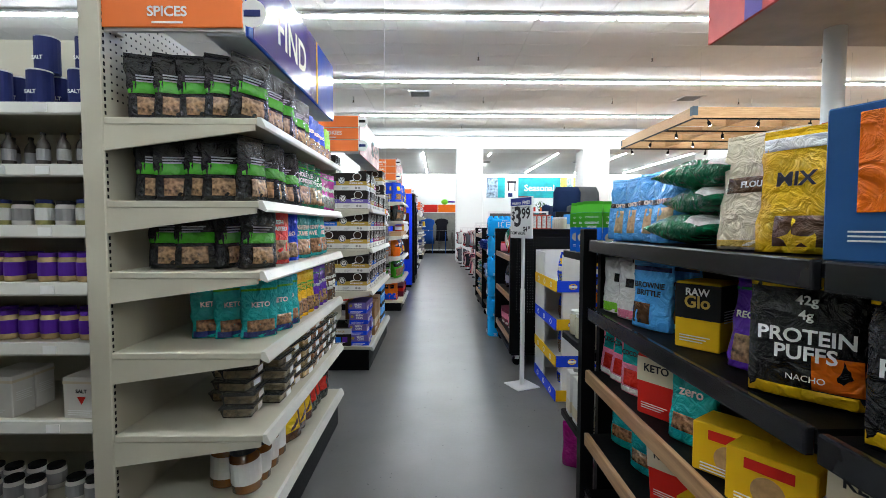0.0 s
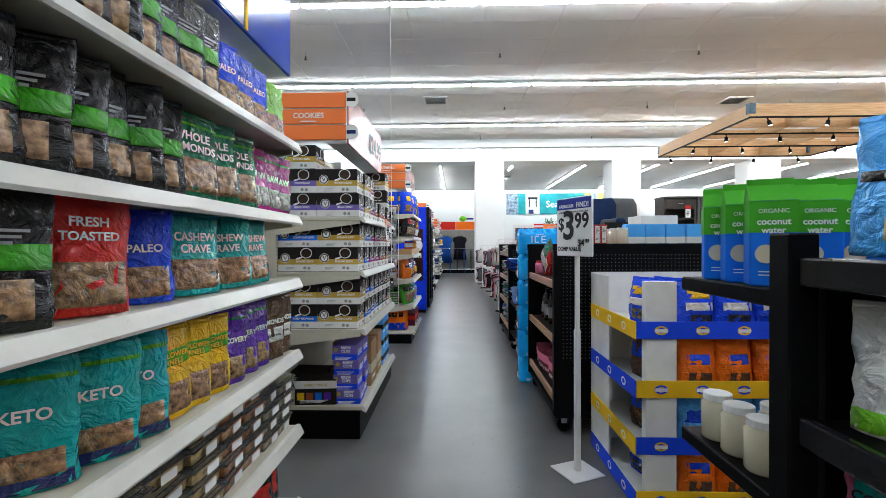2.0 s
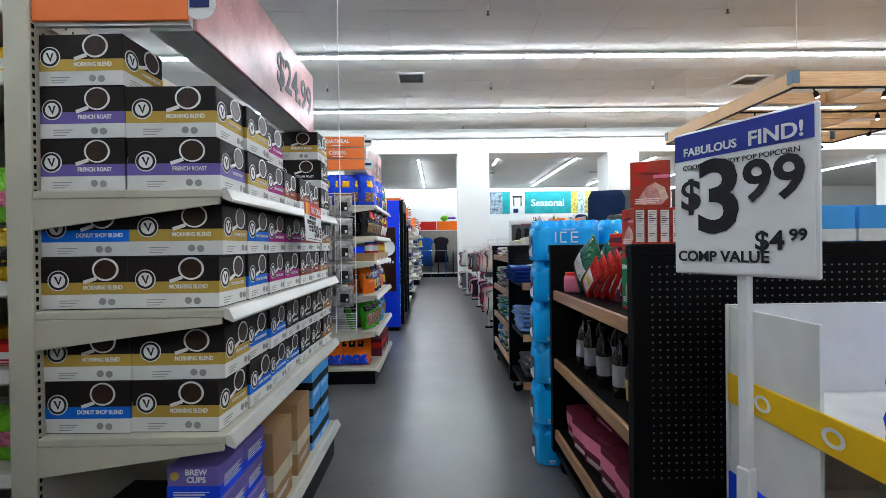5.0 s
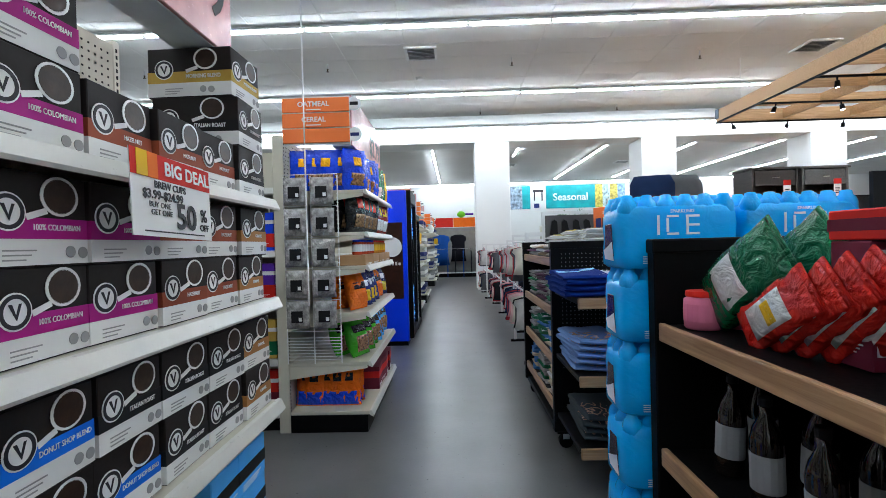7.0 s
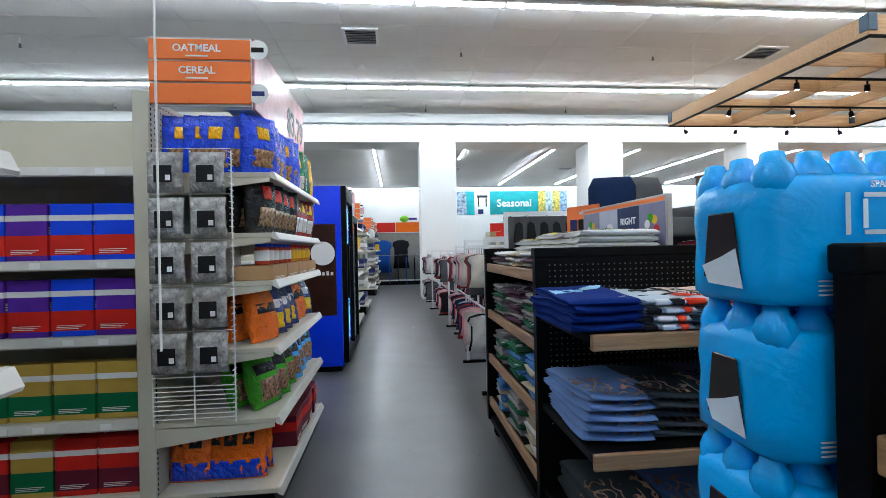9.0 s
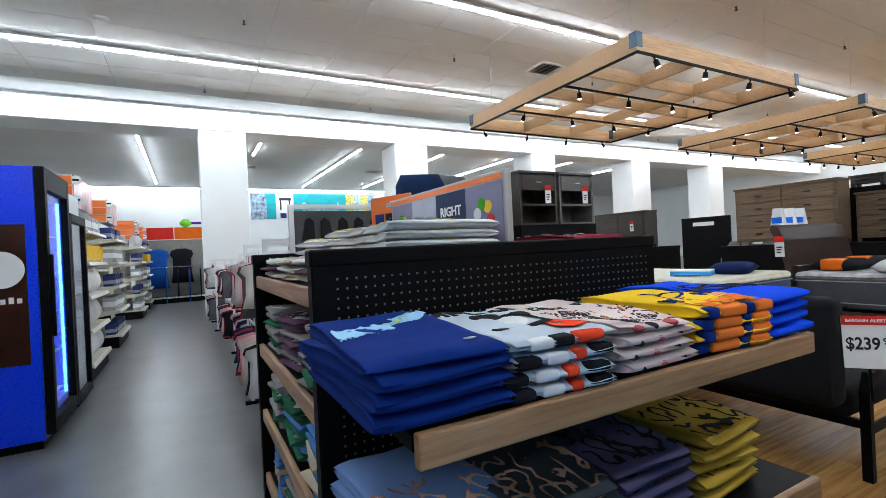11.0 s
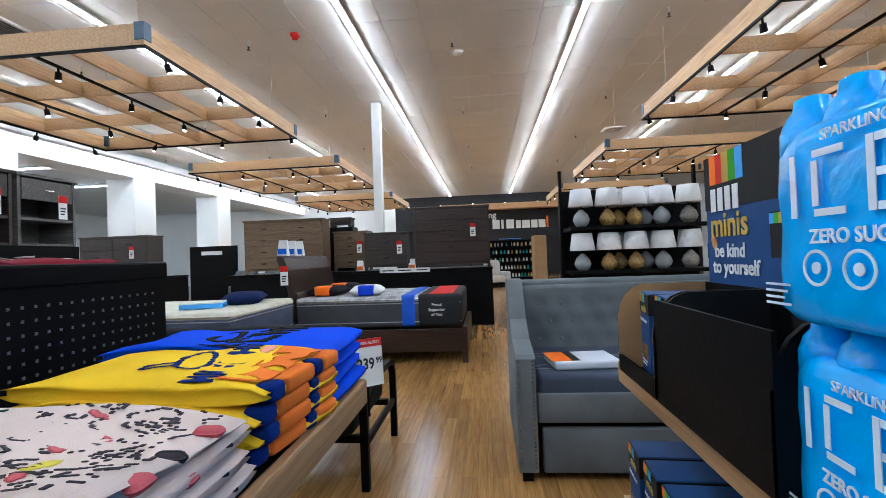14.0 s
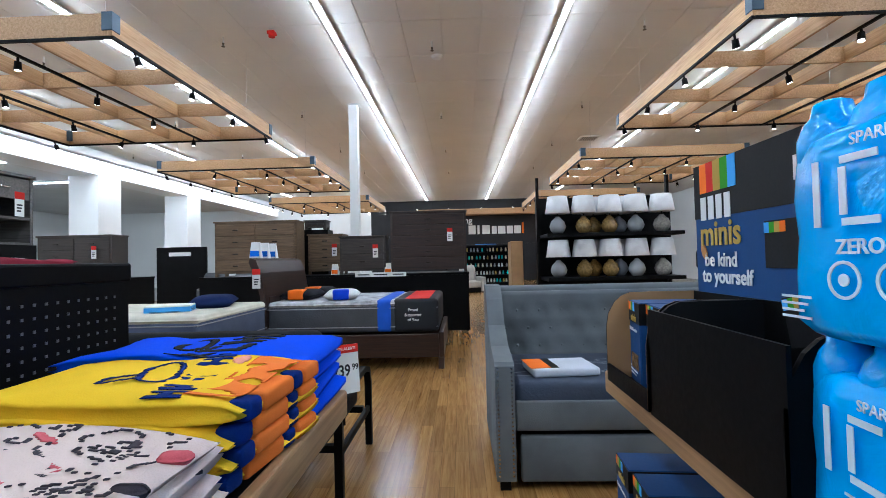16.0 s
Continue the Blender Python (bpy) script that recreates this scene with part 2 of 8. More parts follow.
LAMP_ONE = strip_lamp()
LAMP_ONE.matrix_basis = pose(-0.36, 8.51, 4.85)
for k in range(-2, 4):
    for i in range(-7 if k > -2 else -5, 21 if k > -2 else 6):
        if not (k == 1 and i == -1):
            copy_thing(LAMP_ONE, pose(0.98 + 1.335 * i, 4.98 + 3.53 * k, 4.85))
for i in range(-7, 21):
    copy_thing(LAMP_ONE, pose(0.98 + 1.335 * i, 17.5, 4.5))
for i in range(-6, 16):
    copy_thing(LAMP_ONE, pose(0.61 + 1.335 * i, 30.3, 4.56))
for x in (-6.4, -1.0, 2.0, 5.0, 8.0, 11.0, 14.0, 17.5):
    for i in range(7):
        if not (x == 2.0 and i in (2, 3)):
            copy_thing(LAMP_ONE, pose(x + 0.3, 20.2 + 1.335 * i, 4.56, 0, 0, 90))

# ---- shop fixtures ----
def gondola_shelf(parent, x0, x1, y0, y1, z, lip, face, brackets=True):
    """A shelf deck with a price channel on its face side ('+x' or '-y') and tapered end brackets."""
    sh = part("shelf", box(B(), x0, x1, y0, y1, z - 0.025, z, 0.003), CREAM, parent)
    if face == "+x":
        bm = loft(B(), [[(x1, y, z + 0.004), (x1 + 0.014, y, z + 0.002), (x1 + 0.03, y, z - 0.032), (x1 + 0.026, y, z - 0.04), (x1, y, z - 0.028)] for y in (y0, y1)])
        part("price_channel", bm, CREAM_LIP, sh, "pale price channel")
        if brackets:
            for y in (y0, y1 - 0.012):
                bm = loft(B(), [[(x0, yy, z - 0.026), (x1 - 0.01, yy, z - 0.026), (x1 - 0.01, yy, z - 0.045), (x0, yy, z - 0.12)] for yy in (y, y + 0.012)])
                part("bracket", bm, CREAM, sh)
    else:
        bm = loft(B(), [[(x, y0, z + 0.004), (x, y0 - 0.014, z + 0.002), (x, y0 - 0.022, z - 0.038), (x, y0 - 0.018, z - 0.045), (x, y0, z - 0.028)] for x in (x0, x1)])
        part("price_channel", bm, CREAM_LIP, sh, "pale price channel")
        rng = random.Random(int(abs(x0 * 100 + z * 1000)))
        bm = B()
        x = x1 - 0.12
        while x > x0 + 0.1:
            box(bm, x - 0.05, x, y0 - 0.0245, y0 - 0.0215, z - 0.036, z - 0.006)
            x -= rng.choice((0.16, 0.22, 0.3, 0.34))
        part("price_tickets", bm, WHITE, sh, "white price tickets in the channel")
    return sh


def pegboard(x0, x1, y0, y1, z0, z1, axis, step=0.0254 * 2, size=0.006, side=-1):
    """Small dark holes of a pegboard as shallow studs on its face, joined in one mesh."""
    bm = B()
    u0, u1 = (x0, x1) if axis == "x" else (y0, y1)
    u = u0 + step
    while u < u1 - step / 2:
        z = z0 + step
        while z < z1 - step / 2:
            if axis == "x":
                box(bm, u - size / 2, u + size / 2, y0 - 0.0015, y0 + 0.001, z - size / 2, z + size / 2)
            else:
                box(bm, x0 - 0.001, x0 + 0.0015, u - size / 2, u + size / 2, z - size / 2, z + size / 2)
            z += step
        u += step
    return bm


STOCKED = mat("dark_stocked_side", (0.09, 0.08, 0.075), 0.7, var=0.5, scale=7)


def endcap(label, y0, y1, xf, xb, shelves, top, base_x, run_shelves, run_len=4.6, near=True):
    """A cream gondola run with an end unit whose shelves face the aisle, and side shelves on the near face."""
    g = thing("shop_gondola", label, "shelving unit", "cream gondolas", pose(xb, y0, 0))
    o = Matrix.Translation((-xb, -y0, 0))

    def put(name, bm, material, lab="", par=None):
        bm.transform(o)
        return part(name, bm, material, par or g, lab)

    put("back_panel", box(B(), xb - 0.03, xb, y0 + 0.03, y1 - 0.03, 0.1, top), CREAM)
    put("pegboard_holes", pegboard(xb, xb, y0 + 0.03, y1 - 0.03, shelves[-1] + 0.05, top, "y", 0.03, 0.007), BLACK)
    for y in (y0, y1 - 0.035):
        up = put("upright", box(B(), xb - 0.075, xb + 0.004, y, y + 0.035, 0, top + 0.02, 0.004), CREAM)
        bm = B()
        z = 0.12
        while z < top:
            box(bm, xb + 0.003, xb + 0.0055, y + 0.012, y + 0.02, z, z + 0.014)
            z += 0.0254
        put("slots", bm, BLACK, "dark slots", up)
    put("kick_plate", box(B(), xb, xf - 0.045, y0 + 0.006, y1 - 0.006, 0, shelves[0] - 0.027), BLACK, "black kick plate")
    for z in shelves:
        sh = gondola_shelf(g, 0.004, xf - 0.03 - xb, 0.005, y1 - y0 - 0.005, z, 0, "+x", z > shelves[0])
    # long run behind the end unit
    bx0 = xb - 0.075 - run_len
    put("run_panel", box(B(), bx0, xb - 0.078, y0 + 0.5, y0 + 0.54, 0.1, top), CREAM)
    put("run_kick", box(B(), bx0, xb - 0.078, y0 + 0.06, y0 + 0.5, 0, 0.14), BLACK, "black kick plate")
    for z in run_shelves:
        gondola_shelf(g, bx0 - xb, -0.08, 0.03, 0.5, z, 0, "-y")
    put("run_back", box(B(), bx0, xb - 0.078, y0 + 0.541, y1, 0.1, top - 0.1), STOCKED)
    return g


# Empty gondola added out of view, to keep lamp light off the spice run.
endcap("unseen cream metal gondola added to shade the spice shelves", -0.4, 0.98, -0.74, -1.29, (0.24, 0.6, 0.95, 1.3, 1.65), 2.2, -0.84, (0.25, 0.8, 1.4))
endcap("cream metal gondola end stocked with bags of nuts", 2.18, 3.57, -0.70, -1.29, (0.24, 0.55, 0.867, 1.17, 1.433, 1.735), 2.2, -0.84, (0.25, 0.6, 0.9, 1.125, 1.34, 1.565, 1.79))
endcap("cream metal gondola end stocked with coffee boxes", 4.72, 6.25, -0.66, -1.27, (0.22, 0.74, 1.13, 1.50), 2.1, -0.83, (0.22, 0.63, 0.95, 1.22, 1.87, 2.09))
endcap("cream metal gondola end stocked with bags of crisps", 7.75, 9.05, -0.60, -1.2, (0.15, 0.5, 0.85, 1.18, 1.42, 1.72), 2.1, -0.72, (0.15, 0.52, 0.93, 1.3, 1.75))


def black_shelf(parent, x0, x1, y0, y1, z, face, edge="wood"):
    """A black deck with a wood or glossy black front edge on one face."""
    sh = part("shelf", box(B(), x0, x1, y0, y1, z - 0.03, z - 0.002, 0.002), BLACK, parent)
    h = 0.052
    if face == "-x":
        bm = box(B(), x0 - 0.022, x0 - 0.0005, y0, y1, z - h, z + 0.004, 0.005, 2)
        m = EDGE_WOOD
    else:
        s = -1 if face == "-y" else 1
        ya = y0 if face == "-y" else y1
        a, b = sorted((ya + s * 0.0005, ya + s * 0.022))
        bm = box(B(), x0, x1, a, b, z - h, z + 0.004, 0.005, 2)
        m = EDGE_WOOD_X
    part("front_edge", bm, m if edge == "wood" else BLACK_GLOSS, sh, "oak front edge" if edge == "wood" else "glossy black price channel")
    return sh


def black_unit(label, x0, x1, y0, y1, top, ends, group="black shop fixtures", holes=True):
    """A freestanding black fixture: two pegboard side panels with caps, a core, shelves facing the aisle between them."""
    g = thing("display_fixture", label, "display shelving", group, pose(x0, y0, 0))
    w, d = x1 - x0, y1 - y0
    for y, s in ((0, -1), (d - 0.05, 1)):
        p = part("side_panel", box(B(), 0, w, y, y + 0.05, 0.12, top - 0.02, 0.004), BLACK, g)
        part("cap_rail", box(B(), -0.004, w + 0.004, y - 0.004, y + 0.054, top - 0.045, top, 0.006, 2), BLACK, p)
        if holes and s < 0:
            bm = pegboard(0.04, w - 0.03, y, y, 0.5, top - 0.05, "x", 0.0254, 0.0055)
            tagged(part("peg_holes", bm, mat("peg_hole_rim", (0.17, 0.17, 0.175), 0.3, 0.5), p, "pale rims of the peg holes"), kind="stuff")
    part("core", box(B(), 0.5, 0.54, 0.05, d - 0.05, 0.12, top - 0.03), BLACK, g)
    part("base", box(B(), 0.02, w - 0.02, 0.02, d - 0.02, 0.1, 0.14), BLACK, g)
    for cx in (0.08, w - 0.08):
        for cy in (0.06, d - 0.06):
            c = part("caster", cyl(B(), cx, 0.045, cy - 0.015, cy + 0.015, 0.045, n=14, axis="Y"), BLACK, g)
            part("fork", box(B(), cx - 0.02, cx + 0.02, cy - 0.022, cy + 0.022, 0.06, 0.102), GREY_METAL, c)
    for z in ends:
        black_shelf(g, 0.03, 0.49, 0.052, d - 0.052, z, "-x")
    return g


F2 = black_unit("black pegboard fixture with oak-edged shelves of groceries", 0.62, 2.0, 4.84, 6.0, 1.315, (0.25, 0.66, 1.05))
F3 = black_unit("black pegboard fixture with oak-edged shelves of folded shirts", 0.6, 1.91, 7.405, 8.63, 1.315, (0.28, 0.58, 0.89, 1.21))
for z in (0.25, 0.62, 1.02):
    black_shelf(F3, 0.02, 1.228, -0.53, -0.002, z, "-y")
for z in (0.25, 0.64, 1.0):
    black_shelf(F2, 0.72, 1.44, 1.122, 1.36, z, "+y")


def aisle_rack():
    """The long black rack: posts, decks with glossy or oak edges, end shelves."""
    g = thing("display_rack", "long black rack with glossy and oak-edged shelves of groceries", "display shelving", "black shop fixtures", pose(0.62, -1.3, 0))
    for y in (0.0, 1.25, 2.52, 3.83):
        x = -0.035 if y > 3 else 0.45
        part("post", box(B(), x, x + 0.06, y, y + 0.06, 0.0, 1.33 if y > 3 else 1.27, 0.004), BLACK, g)
    part("back_panel", box(B(), 0.52, 0.56, 0.0, 3.89, 0.08, 1.27), BLACK, g)
    for y in (0.06, 1.31, 2.58):
        for z, e in ((1.28, "gloss"), (0.975, "gloss"), (0.69, "wood"), (0.4, "wood"), (0.14, "gloss")):
            black_shelf(g, 0.0, 0.5, y, y + 1.245, z, "-x", e)
    part("end_panel", box(B(), 0.05, 1.2, 3.85, 3.89, 0.1, 1.27), BLACK, g)
    for z in (1.21, 0.75, 0.3):
        sh = part("end_shelf", box(B(), 0.02, 1.2, 3.891, 4.37, z - 0.04, z, 0.004), BLACK, g)
    return g


aisle_rack()

# ---- packaged goods: one builder for each kind ----
def film(name, color, rough=0.15, crinkle=1.0):
    return mat("film_" + name, color, rough, var=0.08, scale=14, bump=0.02, bscale=60, crinkle=crinkle, island=0.06, spec=0.5)


def card(name, color, rough=0.6):
    return mat("card_" + name, color, rough, var=0.06, scale=10, bump=0.015, bscale=150, island=0.05, spec=0.2)


C = {
    "black": (0.009, 0.009, 0.01), "green": (0.05, 0.34, 0.015), "dkgreen": (0.004, 0.14, 0.055), "red": (0.62, 0.02, 0.012), "blue": (0.008, 0.06, 0.72),
    "teal": (0.008, 0.36, 0.36), "yellow": (0.8, 0.48, 0.01), "purple": (0.09, 0.02, 0.32), "magenta": (0.36, 0.008, 0.2), "brown": (0.1, 0.045, 0.02),
    "white": (0.72, 0.72, 0.7), "cream": (0.66, 0.58, 0.43), "sky": (0.08, 0.4, 0.9), "orange": (0.85, 0.16, 0.006), "kraft": (0.42, 0.25, 0.12),
    "pink": (0.75, 0.2, 0.32), "gold": (0.5, 0.33, 0.06), "navy": (0.02, 0.03, 0.14), "grey": (0.3, 0.3, 0.31), "nut": (0.3, 0.17, 0.08), "espresso": (0.014, 0.01, 0.009),
    "rust": (0.28, 0.06, 0.025), "caramel": (0.38, 0.17, 0.05), "lilac": (0.16, 0.12, 0.4), "maroon": (0.13, 0.012, 0.03), "clear": (0.3, 0.29, 0.25),
    "cobalt": (0.006, 0.15, 0.72), "lime": (0.2, 0.6, 0.03), "slate": (0.12, 0.13, 0.15),
}


def F(n):
    return film(n, C[n])


def K(n):
    return card(n, C[n])


NUTS = mat("nut_window", (0.25, 0.14, 0.065), 0.18, var=0.85, scale=62, bump=0.6, bscale=60, crinkle=0.6, spec=0.8)


def half_depth(f, d, kind):
    if kind == "pillow":
        return d / 2 * (math.sin(math.pi * min(max(f, 0.02), 0.98)) ** 0.55) + 0.002
    return d / 2 * ((1 - f) ** 0.7 * 0.9 + 0.1) * (0.75 + 0.25 * min(1, f * 6)) + 0.002


def bag_point(a, f, w, h, d, kind):
    c, s = math.cos(a), math.sin(a)
    wid = w / 2 * (1 - 0.05 * math.sin(math.pi * f))
    dd = half_depth(f, d, kind)
    return (wid * math.copysign(abs(c) ** 0.6, c), dd * math.copysign(abs(s) ** 0.8, s), f * h)


def bag_patch(w, h, d, kind, f0, f1, u0, u1, off=0.0016):
    """A piece of print that follows the front of a bag, with a thin edge of its own."""
    bm = B()
    rows = []
    for j in range(6):
        f = f0 + (f1 - f0) * j / 5
        wid = w / 2 * (1 - 0.05 * math.sin(math.pi * f))
        dd = half_depth(f, d, kind)
        row = []
        for i in range(8):
            u = u0 + (u1 - u0) * i / 7
            c = min(1, abs(u)) ** (1 / 0.6)
            s = math.sqrt(max(0, 1 - c * c)) ** 0.8
            row.append(bm.verts.new((u * wid, -dd * s - off, f * h)))
        rows.append(row)
    for a, b in zip(rows, rows[1:]):
        for i in range(7):
            bm.faces.new((a[i], a[i + 1], b[i + 1], b[i]))
    ext = bmesh.ops.extrude_face_region(bm, geom=list(bm.faces))
    for g in ext["geom"]:
        if isinstance(g, bmesh.types.BMVert):
            g.co.y += 0.001
    return bm


def bag(label, category, w, h, d, main, bands=(), words=(), kind="pouch", group=""):
    """A foil bag: body, printed bands (name, from, to, left, right, material), lettering (text, size, height, material)."""
    bm = B()
    n = 16
    rng = random.Random(len(label) * 7 + int(w * 1000))
    rings = []
    for f in (0, 0.04, 0.12, 0.25, 0.4, 0.55, 0.7, 0.82, 0.91, 0.96, 1.0):
        ring = []
        for i in range(n):
            p = bag_point(2 * math.pi * i / n, f, w, h, d, kind)
            k = 0.006 * (1 if 0.1 < f < 0.9 else 0.3)
            ring.append((p[0] + rng.uniform(-k, k), p[1] * (1 + rng.uniform(-0.1, 0.1)), p[2]))
        rings.append(ring)
    loft(bm, rings)
    box(bm, -w * 0.49, w * 0.49, -0.003, 0.003, h * 0.985, h + 0.012)
    t = solid("stand_up_pouch" if kind == "pouch" else "snack_bag", bm, main, label, category, group, True)
    for nm, f0, f1, u0, u1, m in bands:
        part(nm, bag_patch(w, h, d, kind, f0, f1, u0, u1, 0.0016 if nm != "window" else 0.0024), m, t, "", True)
    for body, size, f, m in words:
        y = -half_depth(f, d, kind) - 0.0035
        letter(body, size, m, t, pose(0, y, f * h, -4 if kind == "pouch" else 0))
    return t


def bars(parent, x0, x1, y, z, n, material, step=0.008, h=0.0028, name="small_print"):
    """Lines of writing too small to read, as plain bars."""
    bm = B()
    for i in range(n):
        box(bm, x0, x0 + (x1 - x0) * (1 - 0.25 * (i % 3) / 2), y - 0.0008, y + 0.0004, z - i * step - h, z - i * step)
    return tagged(part(name, bm, material, parent), kind="stuff")


def ring_mesh(r0, r1, n=22, sx=1.0):
    """A flat ring standing in the xz plane, with a little thickness."""
    bm = B()
    rings = []
    for y, r in ((-0.0008, r0), (-0.0008, r1), (0.0004, r1), (0.0004, r0)):
        rings.append([(r * sx * math.cos(2 * math.pi * i / n), y, r * math.sin(2 * math.pi * i / n)) for i in range(n)])
    loft(bm, rings + [rings[0]], False)
    return bm


def disc(r, n=20):
    return cyl(B(), 0, 0, -0.0008, 0.0004, r, n=n, axis="Y")


def face_pose(face, w, d, x, z):
    """A pose on the front or the right side of a carton."""
    return pose(x, -d / 2 - 0.0014, z) if face == "front" else pose(w / 2 + 0.0014, x, z, 0, 0, 90)


def coffee_box(blend, color, w=0.285, d=0.2, h=0.163):
    t = solid("coffee_box", box(B(), -w / 2, w / 2, -d / 2, d / 2, 0, h, 0.002), K("espresso"), "dark coffee capsule carton with a %s band and a cup picture" % color, "coffee box", "coffee cartons")
    e = 0.0009
    part("colour_band", box(B(), -w / 2 - e, w / 2 + e, -d / 2 - e, d / 2 + e, 0.048, 0.085), K({"gold": "gold", "blue": "cobalt", "purple": "magenta", "rust": "rust", "caramel": "caramel", "violet": "lilac", "black": "black"}[color]), t)
    part("white_band", box(B(), -w / 2 - e, w / 2 + e, -d / 2 - e, d / 2 + e, 0.003, 0.0478), K("white"), t)
    for face, fw in (("front", w), ("side", d)):
        x = -fw * 0.3
        for k, (nm, bm, m) in enumerate((("emblem_disc", disc(0.032), WHITE), ("emblem_ring", ring_mesh(0.022, 0.029), INK), ("emblem_mark", loft(B(), [[(-0.013, y, 0.013), (-0.006, y, 0.013), (0.001, y, -0.006), (0.007, y, 0.013), (0.012, y, 0.013), (0.002, y, -0.015)] for y in (-0.0008, 0.0004)]), INK))):
            o = part(nm, bm, m, t)
            o.matrix_basis = face_pose(face, w, d, x, 0.092) @ Matrix.Translation((0, -0.0008 * (k > 0), 0))
        cx = fw * 0.2
        o = part("cup", ring_mesh(0.03, 0.036, 22, 1.12), WHITE, t)
        o.matrix_basis = face_pose(face, w, d, cx, 0.125)
        o = part("coffee_picture", disc(0.0315), mat("coffee_print", (0.03, 0.014, 0.007), 0.4, var=0.5, scale=30), t)
        o.matrix_basis = face_pose(face, w, d, cx, 0.125) @ Matrix.Diagonal((1.1, 1, 1, 1))
        o = part("cup_handle", box(B(), -0.075, -0.034, -0.0008, 0.0004, -0.02, -0.009), WHITE, t)
        o.matrix_basis = face_pose(face, w, d, cx, 0.122) @ pose(0, 0, 0, 0, -18, 0)
        letter(blend, 0.0185 if face == "front" else 0.015, WHITE, t, face_pose(face, w, d, fw * 0.17, 0.068), squeeze=0.8)
        bm = cyl(cyl(B(), 0.09, 0.0, -0.0008, 0.0004, 0.011, n=12, axis="Y"), 0.118, -0.002, -0.0008, 0.0004, 0.011, n=12, axis="Y")
        for k in range(3):
            box(bm, -0.04, 0.02 - 0.01 * k, -0.0008, 0.0004, 0.002 - k * 0.008, 0.0045 - k * 0.008)
        o = tagged(part("small_print", bm, mat("grey_small_print", (0.12, 0.12, 0.12), 0.6), t), kind="stuff")
        o.matrix_basis = face_pose(face, w, d, -fw * 0.15, 0.025)
    return t


def carton(label, category, w, d, h, main, bands=(), words=(), group="", name="carton"):
    """A plain folded carton with wrapped bands (from, to, material) and front lettering."""
    t = solid(name, box(B(), -w / 2, w / 2, -d / 2, d / 2, 0, h, min(0.003, w * 0.03)), main, label, category, group)
    e = 0.0009
    for i, (z0, z1, m) in enumerate(bands):
        part("printed_band", box(B(), -w / 2 - e, w / 2 + e, -d / 2 - e, d / 2 + e, z0 * h, z1 * h), m, t)
    for body, size, f, m in words:
        letter(body, size, m, t, pose(0, -d / 2 - 0.002, f * h))
    bm = B()
    for k in range(3):
        box(bm, -w * 0.38, w * (0.3 - 0.08 * k), -d / 2 - 0.0024, -d / 2 - 0.0012, h * 0.2 - 0.008 * k - 0.003, h * 0.2 - 0.008 * k)
    for k in range(5):
        box(bm, w / 2 + 0.0012, w / 2 + 0.0024, -d * 0.35, d * (0.35 - 0.1 * (k % 2)), h * 0.6 - 0.008 * k - 0.003, h * 0.6 - 0.008 * k)
    tagged(part("small_print", bm, WHITE if main is not K("white") else INK, t), kind="stuff")
    return t


def jar(label, category, r, h, body, lid, band=None, name="jar", group=""):
    t = solid(name, lathe(B(), [(r * 0.9, 0), (r, 0.006), (r, h * 0.78), (r * 0.82, h * 0.84), (r * 0.82, h * 0.86)], 18), body, label, category, group, True)
    part("lid", lathe(B(), [(r * 0.88, h * 0.85), (r * 0.9, h * 0.86), (r * 0.9, h * 0.985), (r * 0.86, h)], 18), lid, t)
    if band:
        part("paper_label", lathe(B(), [(r + 0.0006, h * 0.2), (r + 0.0012, h * 0.22), (r + 0.0012, h * 0.66), (r + 0.0006, h * 0.68)], 18), band, t)
    return t


def can(label, r, h, body, top, band=None):
    t = solid("tin", lathe(B(), [(r * 0.97, 0), (r, 0.003), (r, h - 0.004), (r * 0.97, h)], 18), body, label, "tin", "tins on the spice shelves")
    part("rim", lathe(B(), [(r * 1.01, h - 0.003), (r * 1.02, h), (r * 0.98, h + 0.003), (r * 0.9, h + 0.001)], 18), top, t)
    if band:
        part("paper_label", lathe(B(), [(r + 0.0005, h * 0.3), (r + 0.001, h * 0.32), (r + 0.001, h * 0.6), (r + 0.0005, h * 0.62)], 18), band, t)
    return t


def bottle(label, r, h, body, cap, band=None, group=""):
    t = solid("bottle", lathe(B(), [(r * 0.9, 0), (r, 0.01), (r, h * 0.62), (r * 0.8, h * 0.72), (r * 0.36, h * 0.84), (r * 0.36, h * 0.93)], 16), body, label, "bottle", group, True)
    part("cap", lathe(B(), [(r * 0.42, h * 0.925), (r * 0.42, h * 0.99), (r * 0.38, h)], 14), cap, t)
    if band:
        part("paper_label", lathe(B(), [(r + 0.0005, h * 0.18), (r + 0.001, h * 0.19), (r + 0.001, h * 0.5), (r + 0.0005, h * 0.51)], 16), band, t)
    return t


DEPOT = pose(-12.0, -5.2, 0)
USED = set()


def place(proto, m):
    """Puts a ready-made thing in the scene: the first time itself, then copies."""
    if proto.name not in USED:
        USED.add(proto.name)
        proto.matrix_basis = m
        return proto
    return copy_thing(proto, m)


RNG = random.Random(7)


